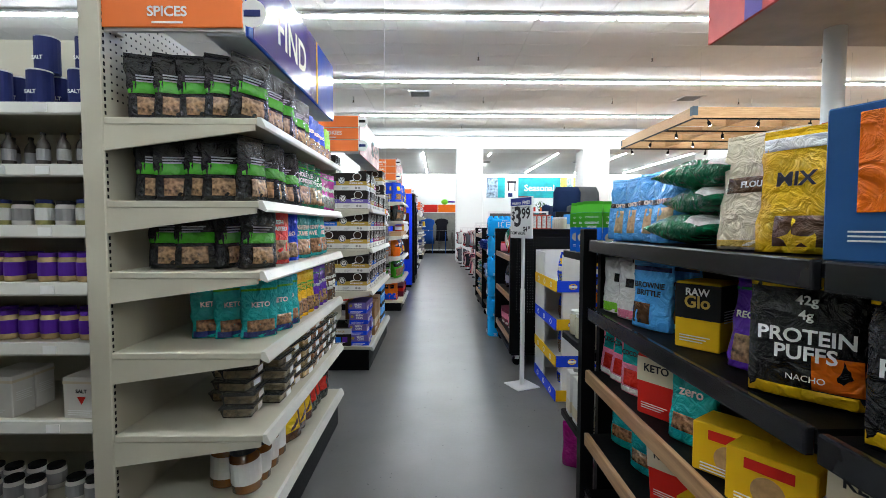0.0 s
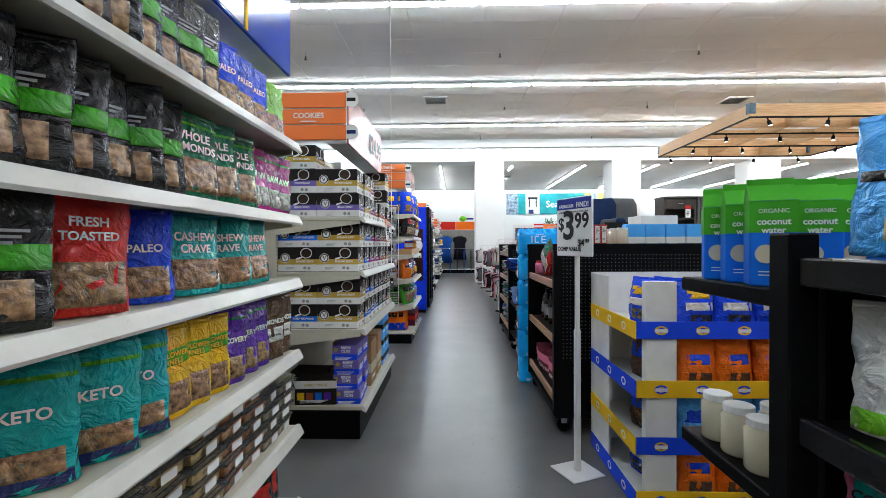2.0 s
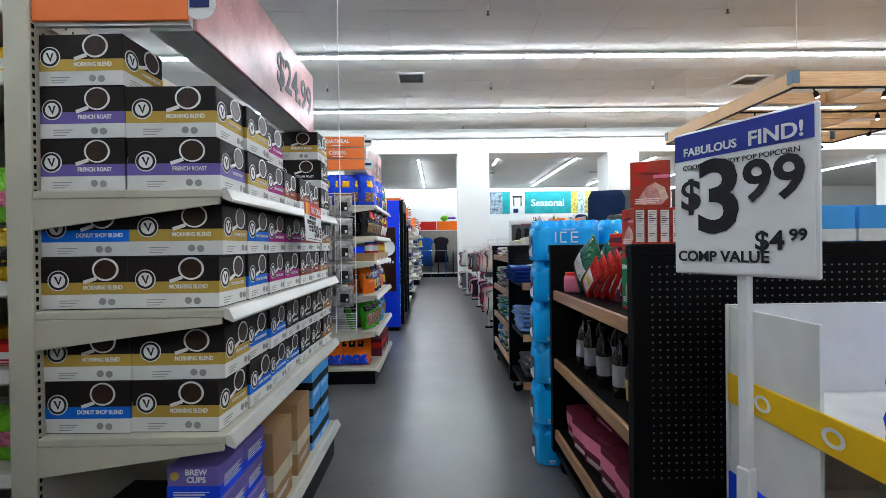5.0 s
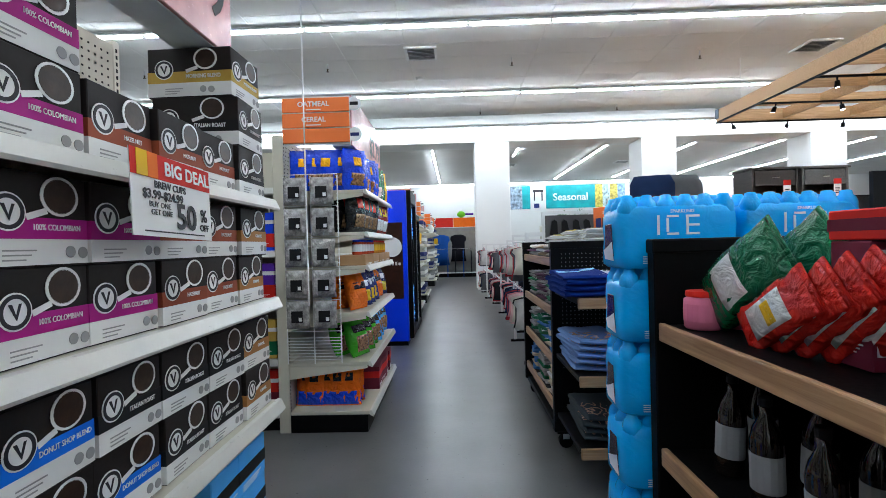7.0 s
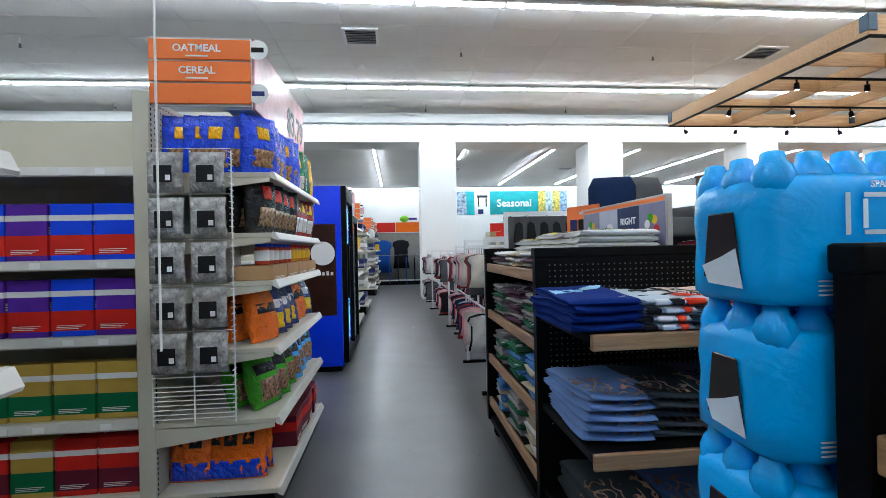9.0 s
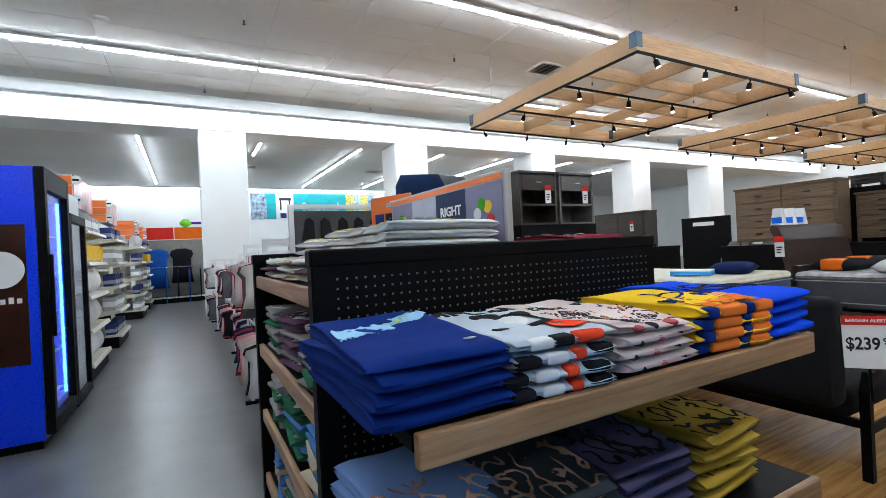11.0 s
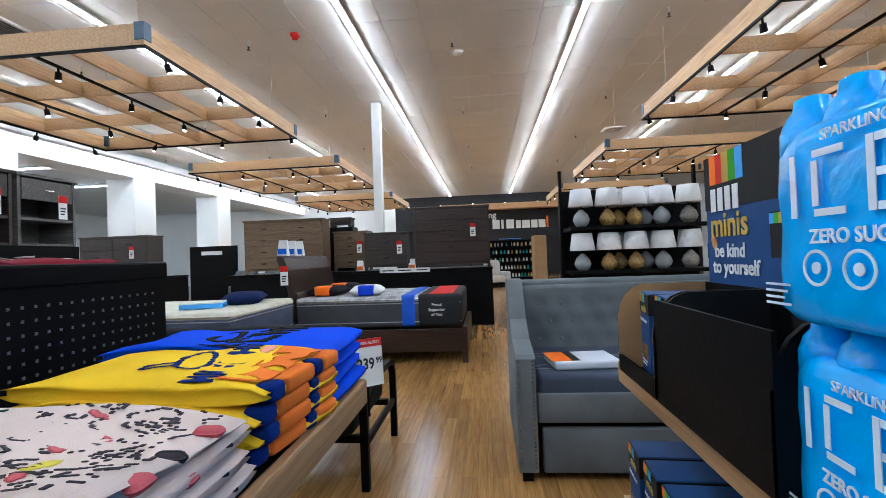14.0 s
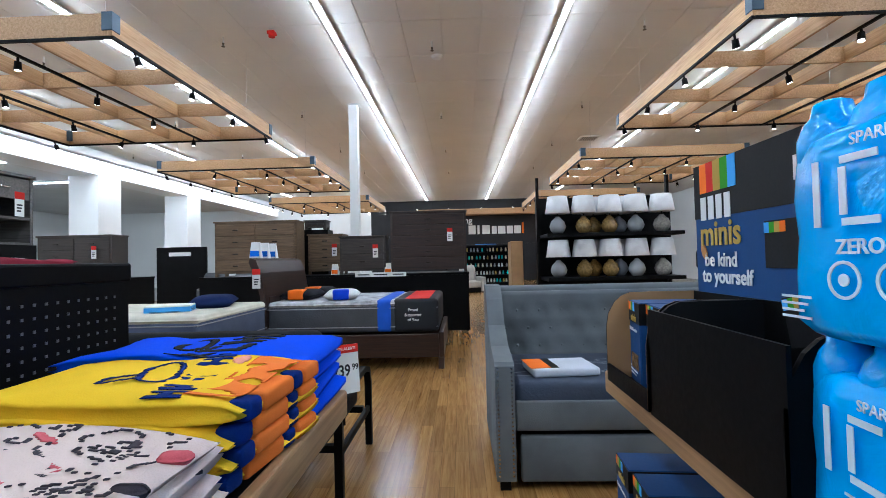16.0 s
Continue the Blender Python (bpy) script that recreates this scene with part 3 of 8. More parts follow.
def row(protos, x, y0, y1, z, turn, spread=8, n=None, jit=0.012, back=0, lean=0, axis="y"):
    """A row of goods on a shelf between y0 and y1 (or x0 and x1), with small turns and gaps; back repeats it behind."""
    n = n or len(protos)
    for i in range(n):
        f = (i + 0.5) / n
        p = protos[int(f * len(protos))]
        for b in range(back + 1):
            q = y0 + (y1 - y0) * f + RNG.uniform(-jit, jit)
            bx, by = math.sin(radians(turn)), -math.cos(radians(turn))
            px, py = (x, q) if axis == "y" else (q, x)
            place(p, pose(px - bx * b * 0.13 + RNG.uniform(-jit, jit) * 0.5, py - by * b * 0.13, z + 0.004, lean + RNG.uniform(-4, 4), RNG.uniform(-3, 3), turn + RNG.uniform(-spread, spread)))

# ---- nuts on the first end unit ----
WH = WHITE
black_nuts = bag("black foil pouch of nuts with a green stripe and clear window", "nut pouch", 0.16, 0.235, 0.08, F("black"), [("green_stripe", 0.42, 0.6, -0.97, 0.97, F("green")), ("window", 0.08, 0.36, -0.6, 0.6, NUTS)], [], "pouch", "nut pouches")
bars(black_nuts, -0.045, 0.04, -0.03, 0.165, 3, mat("grey_small_print", (0.3, 0.3, 0.3), 0.6), 0.01, 0.005)
walnut = bag("dark green pouch of almonds with a clear window", "nut pouch", 0.2, 0.23, 0.08, F("dkgreen"), [("zip_strip", 0.88, 0.91, -0.97, 0.97, F("green")), ("window", 0.08, 0.48, -0.84, 0.84, NUTS)], [("WHOLE", 0.032, 0.74, WH), ("ALMONDS", 0.03, 0.6, WH)], "pouch", "nut pouches")
raw_bag = bag("magenta pouch of nuts with white lettering and a green zip", "nut pouch", 0.15, 0.225, 0.07, F("magenta"), [("zip_strip", 0.88, 0.91, -0.97, 0.97, F("dkgreen")), ("window", 0.08, 0.4, -0.8, 0.8, mat("clear_window", (0.2, 0.18, 0.17), 0.12, var=0.5, scale=40, crinkle=0.8, spec=0.9))], [("RAW", 0.036, 0.58, WH)], "pouch", "nut pouches")
blue_bag = bag("bright blue pouch of nuts", "nut pouch", 0.14, 0.21, 0.07, F("blue"), [("window", 0.08, 0.42, -0.75, 0.75, NUTS)], [("PALEO", 0.026, 0.62, WH)], "pouch", "nut pouches")
lime_bag = bag("lime green pouch of trail mix", "nut pouch", 0.14, 0.21, 0.07, F("lime"), [("window", 0.08, 0.42, -0.75, 0.75, NUTS)], [], "pouch", "nut pouches")
red_bag = bag("red pouch of almonds", "nut pouch", 0.17, 0.235, 0.08, F("red"), [("window", 0.08, 0.45, -0.8, 0.8, NUTS)], [("FRESH", 0.026, 0.78, WH), ("TOASTED", 0.024, 0.66, WH)], "pouch", "nut pouches")
teal_cash = bag("teal pouch of cashews with a clear window", "nut pouch", 0.2, 0.215, 0.08, F("teal"), [("window", 0.08, 0.46, -0.84, 0.84, NUTS)], [("CASHEW", 0.032, 0.74, WH), ("CRAVE", 0.032, 0.59, WH)], "pouch", "nut pouches")
keto = bag("turquoise pouch with a green zip strip", "nut pouch", 0.155, 0.225, 0.075, F("teal"), [("zip_strip", 0.88, 0.92, -0.97, 0.97, F("green")), ("foot_band", 0.02, 0.14, -0.9, 0.9, F("navy")), ("window", 0.13, 0.34, -0.75, 0.75, NUTS)], [("KETO", 0.03, 0.62, WH)], "pouch", "nut pouches")
sunfl = bag("yellow pouch of sunflower kernels", "nut pouch", 0.15, 0.22, 0.075, F("yellow"), [("title_band", 0.62, 0.8, -0.9, 0.9, F("green")), ("window", 0.08, 0.42, -0.75, 0.75, NUTS)], [("SUNFLOWER", 0.019, 0.74, mat("yellow_print", C["yellow"], 0.5)), ("KERNELS", 0.019, 0.66, mat("yellow_print", C["yellow"], 0.5))], "pouch", "nut pouches")
recov = bag("purple pouch of trail mix", "nut pouch", 0.16, 0.23, 0.075, F("purple"), [("zip_strip", 0.88, 0.91, -0.97, 0.97, F("dkgreen")), ("window", 0.08, 0.38, -0.75, 0.75, NUTS)], [("RECOVERY", 0.024, 0.6, WH)], "pouch", "nut pouches")
almond = bag("brown pouch of almonds with a silver panel", "nut pouch", 0.17, 0.235, 0.075, F("brown"), [("silver_panel", 0.3, 0.52, -0.85, 0.85, F("white"))], [("ALMONDS", 0.026, 0.62, WH), ("SENSATIONAL", 0.014, 0.4, INK)], "pouch", "nut pouches")

XF = -0.80
row([black_nuts], 2.28, -1.2, -0.84, 1.735, 30, 14, 4, back=2, axis="x")
row([black_nuts], 2.28, -1.2, -0.84, 1.433, 30, 14, 4, back=2, axis="x")
row([black_nuts], 2.3, -1.16, -0.95, 1.17, 30, 14, 2, back=1, axis="x")
row([black_nuts], XF, 2.24, 2.98, 1.735, 55, 24, 8, back=2)
row([blue_bag], XF, 3.02, 3.36, 1.735, 70, 10, 3, back=1)
row([lime_bag], XF, 3.38, 3.53, 1.735, 72, 8, 2)
row([black_nuts], XF, 2.26, 2.8, 1.433, 58, 24, 6, back=2)
row([walnut], XF, 2.8, 3.22, 1.433, 68, 10, 3, back=1)
row([raw_bag], XF, 3.22, 3.55, 1.433, 76, 6, 4, back=1)
row([black_nuts, red_bag, blue_bag, teal_cash, teal_cash, teal_cash], XF, 2.24, 3.36, 1.17, 64, 14, 6, back=1)
row([keto], 2.44, -1.1, -0.79, 0.867, 30, 10, 3, axis="x")
row([keto], XF, 2.5, 2.74, 0.867, 58, 10, 2)
row([sunfl], XF, 2.74, 3.02, 0.867, 70, 10, 3, back=1)
row([recov], XF, 3.02, 3.34, 0.867, 72, 8, 3, back=1)
row([almond], XF, 3.36, 3.55, 0.867, 74, 6, 2, back=1)
row([sunfl], 2.66, -1.15, -0.95, 0.867, 40, 12, 2, axis="x")

CLEAR = mat("clear_plastic_tub", (0.9, 0.9, 0.87), 0.1, var=0.05, scale=12, trans=0.95, spec=0.5)


def clamshell(fill, label):
    """A clear hinged tub: base, filling, lid with a rim, small sticker."""
    t = solid("clear_tub", loft(B(), [[(sx * k, sy * k, z) for sx, sy in ((-0.085, -0.065), (0.085, -0.065), (0.085, 0.065), (-0.085, 0.065))] for k, z in ((0.86, 0), (1.0, 0.036), (1.06, 0.038), (1.06, 0.041))]), CLEAR, label, "food tub", "clear tubs of snacks")
    part("lid", loft(B(), [[(sx * k, sy * k, z) for sx, sy in ((-0.085, -0.065), (0.085, -0.065), (0.085, 0.065), (-0.085, 0.065))] for k, z in ((1.06, 0.0415), (1.04, 0.046), (0.9, 0.05), (0.88, 0.053))]), CLEAR, t)
    part("filling", box(B(), -0.074, 0.074, -0.056, 0.056, 0.004, 0.036, 0.006, 2), fill, t, "snacks")
    part("sticker", box(B(), -0.03, 0.03, -0.0715, -0.0705, 0.012, 0.036), WHITE, t)
    return t


tub_a = clamshell(mat("dark_nut_mix", (0.3, 0.23, 0.13), 0.5, var=0.6, scale=60, bump=0.5), "clear plastic tub of dark nut mix with a sticker")
tub_b = clamshell(mat("pale_snack_mix", (0.62, 0.4, 0.15), 0.5, var=0.5, scale=60, bump=0.5), "clear plastic tub of golden dried fruit")
tub_c = clamshell(mat("red_snack_mix", (0.55, 0.2, 0.06), 0.5, var=0.5, scale=60, bump=0.5), "clear plastic tub of red fruit snacks")
for proto, y, n, x in ((tub_a, 2.42, 5, -0.9), (tub_a, 2.58, 4, -0.82), (tub_a, 2.6, 4, -1.02), (tub_b, 2.76, 5, -0.84), (tub_b, 2.92, 5, -0.82), (tub_c, 3.07, 5, -0.82), (tub_c, 3.22, 5, -0.82), (tub_a, 3.37, 4, -0.82), (tub_a, 3.5, 4, -0.82), (tub_b, 2.95, 4, -1.02)):
    for k in range(n):
        place(proto, pose(x + RNG.uniform(-0.008, 0.008), y, 0.551 + 0.0535 * k, 0, 0, 90 + RNG.uniform(-5, 5)))
amber = jar("dark amber jar of honey roasted nuts with a pale label", "jar", 0.06, 0.19, mat("amber_glass", (0.16, 0.06, 0.012), 0.1, var=0.2, spec=0.8), K("black"), K("white"), group="jars")
dates = bag("brown and yellow pouch of dried fruit", "nut pouch", 0.16, 0.23, 0.08, F("brown"), [("yellow_panel", 0.2, 0.6, -0.7, 0.7, F("yellow"))], [], "pouch", "nut pouches")
figs = bag("dark pouch with red fruit picture", "nut pouch", 0.16, 0.23, 0.08, F("black"), [("red_panel", 0.25, 0.6, -0.7, 0.7, F("red"))], [], "pouch", "nut pouches")
row([amber], -0.86, 2.3, 2.72, 0.242, 70, 20, 4, back=1)
row([dates], -0.84, 2.74, 3.1, 0.242, 70, 10, 3, back=1)
row([figs], -0.84, 3.12, 3.52, 0.242, 74, 10, 4, back=1)

# ---- spice run beside it ----
navy_tin = can("navy cardboard drum of salt with white print", 0.042, 0.135, K("navy"), GREY_METAL, None)
letter("SALT", 0.02, WH, navy_tin, pose(0, -0.044, 0.05))
grind = bottle("black-capped glass spice grinder", 0.022, 0.13, mat("spice_glass", (0.06, 0.05, 0.045), 0.12, var=0.3, spec=0.8), K("black"), K("grey"), "spice bottles")
olive = jar("small glass jar of pickles with a blue lid", "jar", 0.03, 0.1, mat("pickle_glass", (0.3, 0.28, 0.1), 0.12, var=0.4, scale=30), K("navy"), K("white"), group="jars")
purple_jar = jar("glass jar of pickled garlic with a purple label", "jar", 0.034, 0.11, mat("brine_glass", (0.5, 0.38, 0.18), 0.12, var=0.3, scale=30), K("purple"), K("purple"), group="jars")
salt_jug = carton("white plastic tub of kosher salt with a red emblem", "salt tub", 0.15, 0.09, 0.16, mat("white_plastic", (0.68, 0.66, 0.62), 0.35, var=0.05), [(0.84, 0.9, K("cream"))], [("SALT", 0.02, 0.66, INK)], name="salt_tub")
part("emblem", cyl(B(), 0, 0.075, -0.0475, -0.0465, 0.02, n=3, axis="Y"), K("red"), salt_jug)
white_jar = jar("white plastic spice tub with a dark lid", "jar", 0.035, 0.095, mat("white_plastic", (0.68, 0.66, 0.62), 0.35), K("black"), K("grey"), group="jars")
for z, protos, step, hgt in ((1.79, [navy_tin], 0.088, 0.14), (1.565, [grind], 0.075, 0), (1.34, [olive, white_jar], 0.08, 0), (1.125, [purple_jar], 0.075, 0), (0.9, [purple_jar], 0.08, 0), (0.6, [salt_jug], 0.19, 0), (0.25, [white_jar], 0.085, 0)):
    x = -1.43
    k = 0
    while x > -2.5:
        for b in (0, 1):
            place(protos[k % len(protos)], pose(x, 2.28 + 0.1 * b + RNG.uniform(-0.01, 0.01), z + 0.001, 0, 0, RNG.uniform(-12, 12)))
        if hgt and RNG.random() < 0.7:
            place(protos[0], pose(x, 2.32, z + hgt, 0, 0, RNG.uniform(-12, 12)))
        x -= step * (1 if RNG.random() < 0.75 else 1.8)
        k += 1

# ---- coffee on the second end unit ----
blends = {k: coffee_box(*v) for k, v in {"g": ("MORNING BLEND", "gold"), "b": ("DONUT SHOP BLEND", "blue"), "p": ("100% COLOMBIAN", "purple"), "h": ("HAZELNUT", "rust"), "c": ("CARAMEL", "caramel"), "f": ("FRENCH ROAST", "violet"), "i": ("ITALIAN ROAST", "black")}.items()}


def coffee_row(z, tiers, x=-0.855):
    for k, kinds in enumerate(tiers):
        for i, c in enumerate(kinds):
            if c != " ":
                place(blends[c], pose(x + RNG.uniform(-0.012, 0.006), 4.86 + 0.21 * i, z + 0.001 + 0.164 * k, 0, 0, RNG.uniform(-2.5, 2.5)))


coffee_row(0.74, ("gbbbiic", "gbbiiic"))
coffee_row(0.74, ("bg", "gg"), -1.13)
coffee_row(1.13, ("gbpphhc", "gbpphhc"))
coffee_row(1.13, ("g", "b"), -1.13)
coffee_row(1.50, ("fgphhhi", "ggp   i", "      g"))
coffee_row(1.50, ("f", "f", "g"), -1.14)
navy_box = carton("royal blue coffee carton with a white title", "coffee box", 0.17, 0.17, 0.1, K("lilac"), [(0.0, 0.38, K("blue"))], [], "coffee cartons", "coffee_box")
for k in range(2):
    letter(("BREW", "CUPS")[k], 0.026, WH, navy_box, pose(0.01, -0.088, 0.082 - 0.024 * k))
o = part("emblem", disc(0.014), K("gold"), navy_box)
o.matrix_basis = pose(-0.06, -0.0865, 0.07)
for k in range(4):
    place(navy_box, pose(-0.81 + RNG.uniform(-0.008, 0.008), 4.86, 0.221 + 0.1012 * k, 0, 0, RNG.uniform(-3, 3)))
    place(navy_box, pose(-0.81 + RNG.uniform(-0.008, 0.008), 5.04, 0.221 + 0.1012 * k, 0, 0, RNG.uniform(-3, 3)))
variety = carton("black coffee variety carton with colour squares", "coffee box", 0.28, 0.2, 0.17, K("espresso"), [(0.66, 0.97, K("white"))], [("VARIETY PACK", 0.024, 0.8, mat("gold_print", C["gold"], 0.5))], "coffee cartons", "coffee_box")
for i, c in enumerate(("yellow", "rust", "cobalt", "purple")):
    o = part("colour_square", box(B(), -0.024, 0.024, -0.0012, 0, -0.025, 0.025), K(c), variety)
    o.matrix_basis = pose(-0.1 + 0.06 * i, -0.101, 0.06)
place(variety, pose(-1.02, 4.85, 0.221, 0, 0, 4))
place(blends["i"], pose(-1.14, 5.08, 0.221, 0, 0, -3))
kraft_case = carton("brown kraft case of coffee", "case", 0.24, 0.3, 0.34, K("kraft"), [(0.3, 0.5, K("cream"))], [], name="cardboard_case")
place(kraft_case, pose(-0.86, 5.3, 0.221, 0, 0, 90))
place(kraft_case, pose(-0.87, 5.64, 0.221, 0, 0, 92))
blue_case = carton("blue and black case of cold brew cans", "case", 0.2, 0.16, 0.14, K("sky"), [(0.3, 0.6, K("black"))], [], name="drink_case")
for i in range(2):
    for k in range(3):
        place(blue_case, pose(-0.8, 5.9 + 0.18 * i, 0.221 + 0.141 * k, 0, 0, 90 + RNG.uniform(-4, 4)))

# ---- sweets run ----
def cand_color():
    return RNG.choice(("red", "yellow", "lime", "pink", "orange", "blue", "purple", "white", "green", "magenta", "gold", "teal"))


def sweet_box(c, w, h):
    return carton("%s printed cardboard sweets carton" % {"red": "red", "yellow": "yellow", "lime": "lime green", "pink": "pink", "orange": "orange", "teal": "teal"}[c], "sweets box", w, 0.09, h, K(c), [(0.3, 0.62, K("white"))], [], "sweets boxes")


sweets = [sweet_box(c, w, h) for c, w, h in (("red", 0.15, 0.07), ("yellow", 0.12, 0.1), ("pink", 0.14, 0.08), ("lime", 0.1, 0.12), ("orange", 0.16, 0.08), ("teal", 0.11, 0.1))]
sweet_bag = bag("yellow and black bag of sweets", "sweets bag", 0.12, 0.16, 0.05, F("yellow"), [("dark_band", 0.3, 0.7, -0.95, 0.95, F("black"))], [], "pillow", "sweets bags")
sweet_bag2 = bag("lime green bag of sour sweets", "sweets bag", 0.14, 0.17, 0.05, F("lime"), [("pink_band", 0.3, 0.6, -0.9, 0.9, F("pink"))], [], "pillow", "sweets bags")
sweet_bag3 = bag("white and red bag of sweets", "sweets bag", 0.12, 0.16, 0.05, F("white"), [("red_band", 0.3, 0.75, -0.95, 0.95, F("red"))], [], "pillow", "sweets bags")
nut_jar = jar("large clear jar of peanuts with a brown label", "jar", 0.075, 0.2, NUTS, K("white"), K("maroon"), group="jars")
for z, protos, step in ((0.22, sweets, 0.15), (0.63, [sweet_bag2, sweet_bag3, sweets[3], sweets[2]], 0.14), (0.95, sweets + [sweet_bag3], 0.15), (1.22, [sweet_bag], 0.1), (1.45, [sweet_bag2], 0.12), (1.87, [sweets[1], sweets[4], sweets[2]], 0.2)):
    x = -1.44
    k = 0
    while x > -3.0:
        for b in (0, 1):
            if z == 1.45:
                place(protos[0], pose(x, 4.84 + 0.1 * b, 1.41, 0, 0, RNG.uniform(-8, 8)))
            else:
                place(protos[k % len(protos)], pose(x, 4.84 + 0.11 * b, z + 0.001, 0, 0, RNG.uniform(-6, 6)))
        x -= step * RNG.uniform(0.95, 1.25)
        k += 1
part("peg_bar", box(B(), -3.2, -1.36, 4.78, 4.79, 1.4, 1.408), CHROME, thing("hanging_bar", "thin metal bar carrying hanging bags", "rail"))
for i in range(3):
    place(nut_jar, pose(-1.55 - 0.19 * i, 4.9, 2.091))
place(sweets[2], pose(-1.44, 4.82, 2.091, 0, 0, 4))


def cookie_board():
    """The tall green cut-out board with a tower of biscuits printed on it."""
    t = thing("cookie_display", "tall dark green display board with a printed tower of cookies", "display board", "", pose(-1.72, 4.62, 0))
    part("board", box(B(), -0.16, 0.2, -0.012, 0.012, 0.0, 1.5, 0.004), K("dkgreen"), t)
    for i in range(8):
        o = part("cookie", lathe(B(), [(0.06, 0), (0.075, 0.008), (0.07, 0.02), (0.045, 0.03)], 16), mat("biscuit", (0.5, 0.3, 0.13), 0.7, var=0.25, scale=40, bump=0.3), t, "golden biscuit", True)
        o.matrix_basis = pose(0.08 + 0.008 * math.sin(i * 2.1), -0.06, 0.86 + 0.033 * i, 0, 0, i * 40)
    letter("bite size!", 0.035, WH, t, pose(0.1, -0.016, 1.27, 0, -30, 0))
    part("foot", box(B(), -0.16, 0.2, -0.1, 0.1, -0.0, 0.012), K("dkgreen"), t)
    part("shelf_tray", box(B(), 0.0, 0.16, -0.13, -0.013, 0.83, 0.858), K("dkgreen"), t)
    return t


cookie_board()

# ---- crisps on the third end unit ----
def crisp(label, main, w=0.2, h=0.29, d=0.1, bands=(), words=()):
    return bag(label, "crisp bag", w, h, d, main, bands, words, "pillow", "crisp bags")


RED_DISC = F("red")
cr_blue = crisp("blue bag of potato crisps", F("blue"), bands=[("round_emblem", 0.6, 0.82, -0.35, 0.35, F("yellow")), ("picture", 0.12, 0.42, -0.6, 0.6, NUTS)])
cr_green = crisp("green bag of potato crisps", F("dkgreen"), bands=[("round_emblem", 0.6, 0.82, -0.35, 0.35, F("yellow")), ("picture", 0.12, 0.42, -0.6, 0.6, F("white"))])
cr_yellow = crisp("yellow bag of potato crisps", F("yellow"), bands=[("round_emblem", 0.6, 0.82, -0.35, 0.35, F("red")), ("picture", 0.12, 0.42, -0.6, 0.6, NUTS)])
cr_black = crisp("black bag of kettle crisps", F("black"), bands=[("round_emblem", 0.6, 0.84, -0.35, 0.35, F("red")), ("picture", 0.12, 0.45, -0.6, 0.6, NUTS)])
cr_red = crisp("dark red bag of barbecue crisps", film("deep_red", (0.3, 0.03, 0.02)), bands=[("round_emblem", 0.6, 0.84, -0.35, 0.35, F("yellow")), ("picture", 0.12, 0.45, -0.6, 0.6, F("white"))])
cr_dor = crisp("orange-red bag of corn chips", F("orange"), 0.2, 0.26, 0.1, [("title", 0.55, 0.75, -0.7, 0.7, F("black"))])
cr_navy = crisp("navy bag of corn chips with a white title", F("navy"), 0.2, 0.26, 0.1, [("title", 0.55, 0.75, -0.7, 0.7, F("white")), ("picture", 0.12, 0.45, -0.6, 0.6, F("yellow"))])
cr_tos = crisp("green bag of tortilla chips with clear window", F("green"), 0.22, 0.28, 0.11, [("title", 0.6, 0.8, -0.8, 0.8, F("black")), ("window", 0.1, 0.5, -0.7, 0.7, NUTS)])
cr_tosb = crisp("teal and white bag of tortilla chips with clear window", F("sky"), 0.22, 0.28, 0.11, [("title", 0.6, 0.8, -0.8, 0.8, F("black")), ("window", 0.1, 0.5, -0.7, 0.7, NUTS)])
cr_chee = crisp("orange and blue bag of cheese puffs", F("orange"), 0.16, 0.27, 0.09, [("blue_foot", 0.03, 0.42, -0.99, 0.99, F("blue")), ("dark_mark", 0.7, 0.9, -0.4, 0.4, F("black"))])
XC = -0.72
row([cr_blue] * 5 + [cr_green, cr_yellow], XC, 7.8, 9.02, 1.72, 55, 14, 9, back=1)
row([cr_blue], 7.86, -1.15, -0.75, 1.72, 8, 10, 4, axis="x")
row([cr_black, cr_black, cr_red, cr_red], XC, 7.82, 9.02, 1.42, 62, 12, 8, back=1)
row([cr_dor, cr_navy, cr_navy, cr_dor, cr_navy], XC, 7.84, 9.02, 0.85, 64, 12, 7, back=1, lean=-12)
row([cr_tos, cr_tos, cr_tosb, cr_tosb, cr_tosb], XC, 7.86, 9.0, 0.5, 62, 12, 7, back=1, lean=-16)
row([cr_chee], 7.88, -1.16, -0.74, 0.151, 5, 8, 5, axis="x")
row([cr_chee], 7.98, -1.16, -0.74, 0.151, 5, 8, 5, axis="x")
salsa_tray = carton("brown cardboard tray of dip jars", "jar tray", 0.3, 0.2, 0.075, K("kraft"), [], [], name="jar_tray")
dip = jar("small jar of cheese dip with a red lid", "jar", 0.036, 0.11, mat("dip_glass", (0.6, 0.25, 0.04), 0.15, var=0.2), K("red"), K("yellow"), group="dip jars")
dip2 = jar("small jar of salsa with a blue lid", "jar", 0.036, 0.11, mat("salsa_glass", (0.4, 0.05, 0.02), 0.15, var=0.3), K("blue"), K("white"), group="dip jars")
for i in range(4):
    y = 7.95 + 0.31 * i
    place(salsa_tray, pose(-0.74, y, 1.181, 0, 0, 90))
    for j in range(3):
        place((dip2, dip2, dip, dip)[i], pose(-0.74 + 0.03, y - 0.095 + 0.095 * j, 1.257, 0, 0, RNG.uniform(0, 90)))
pop_case = carton("maroon carton of snack pies", "carton", 0.2, 0.15, 0.18, K("maroon"), [(0.5, 0.8, K("red"))], [], name="snack_carton")
for i in range(4):
    place(pop_case, pose(-0.72, 8.35 + 0.19 * i, 0.151, 0, 0, 90 + RNG.uniform(-5, 5)))


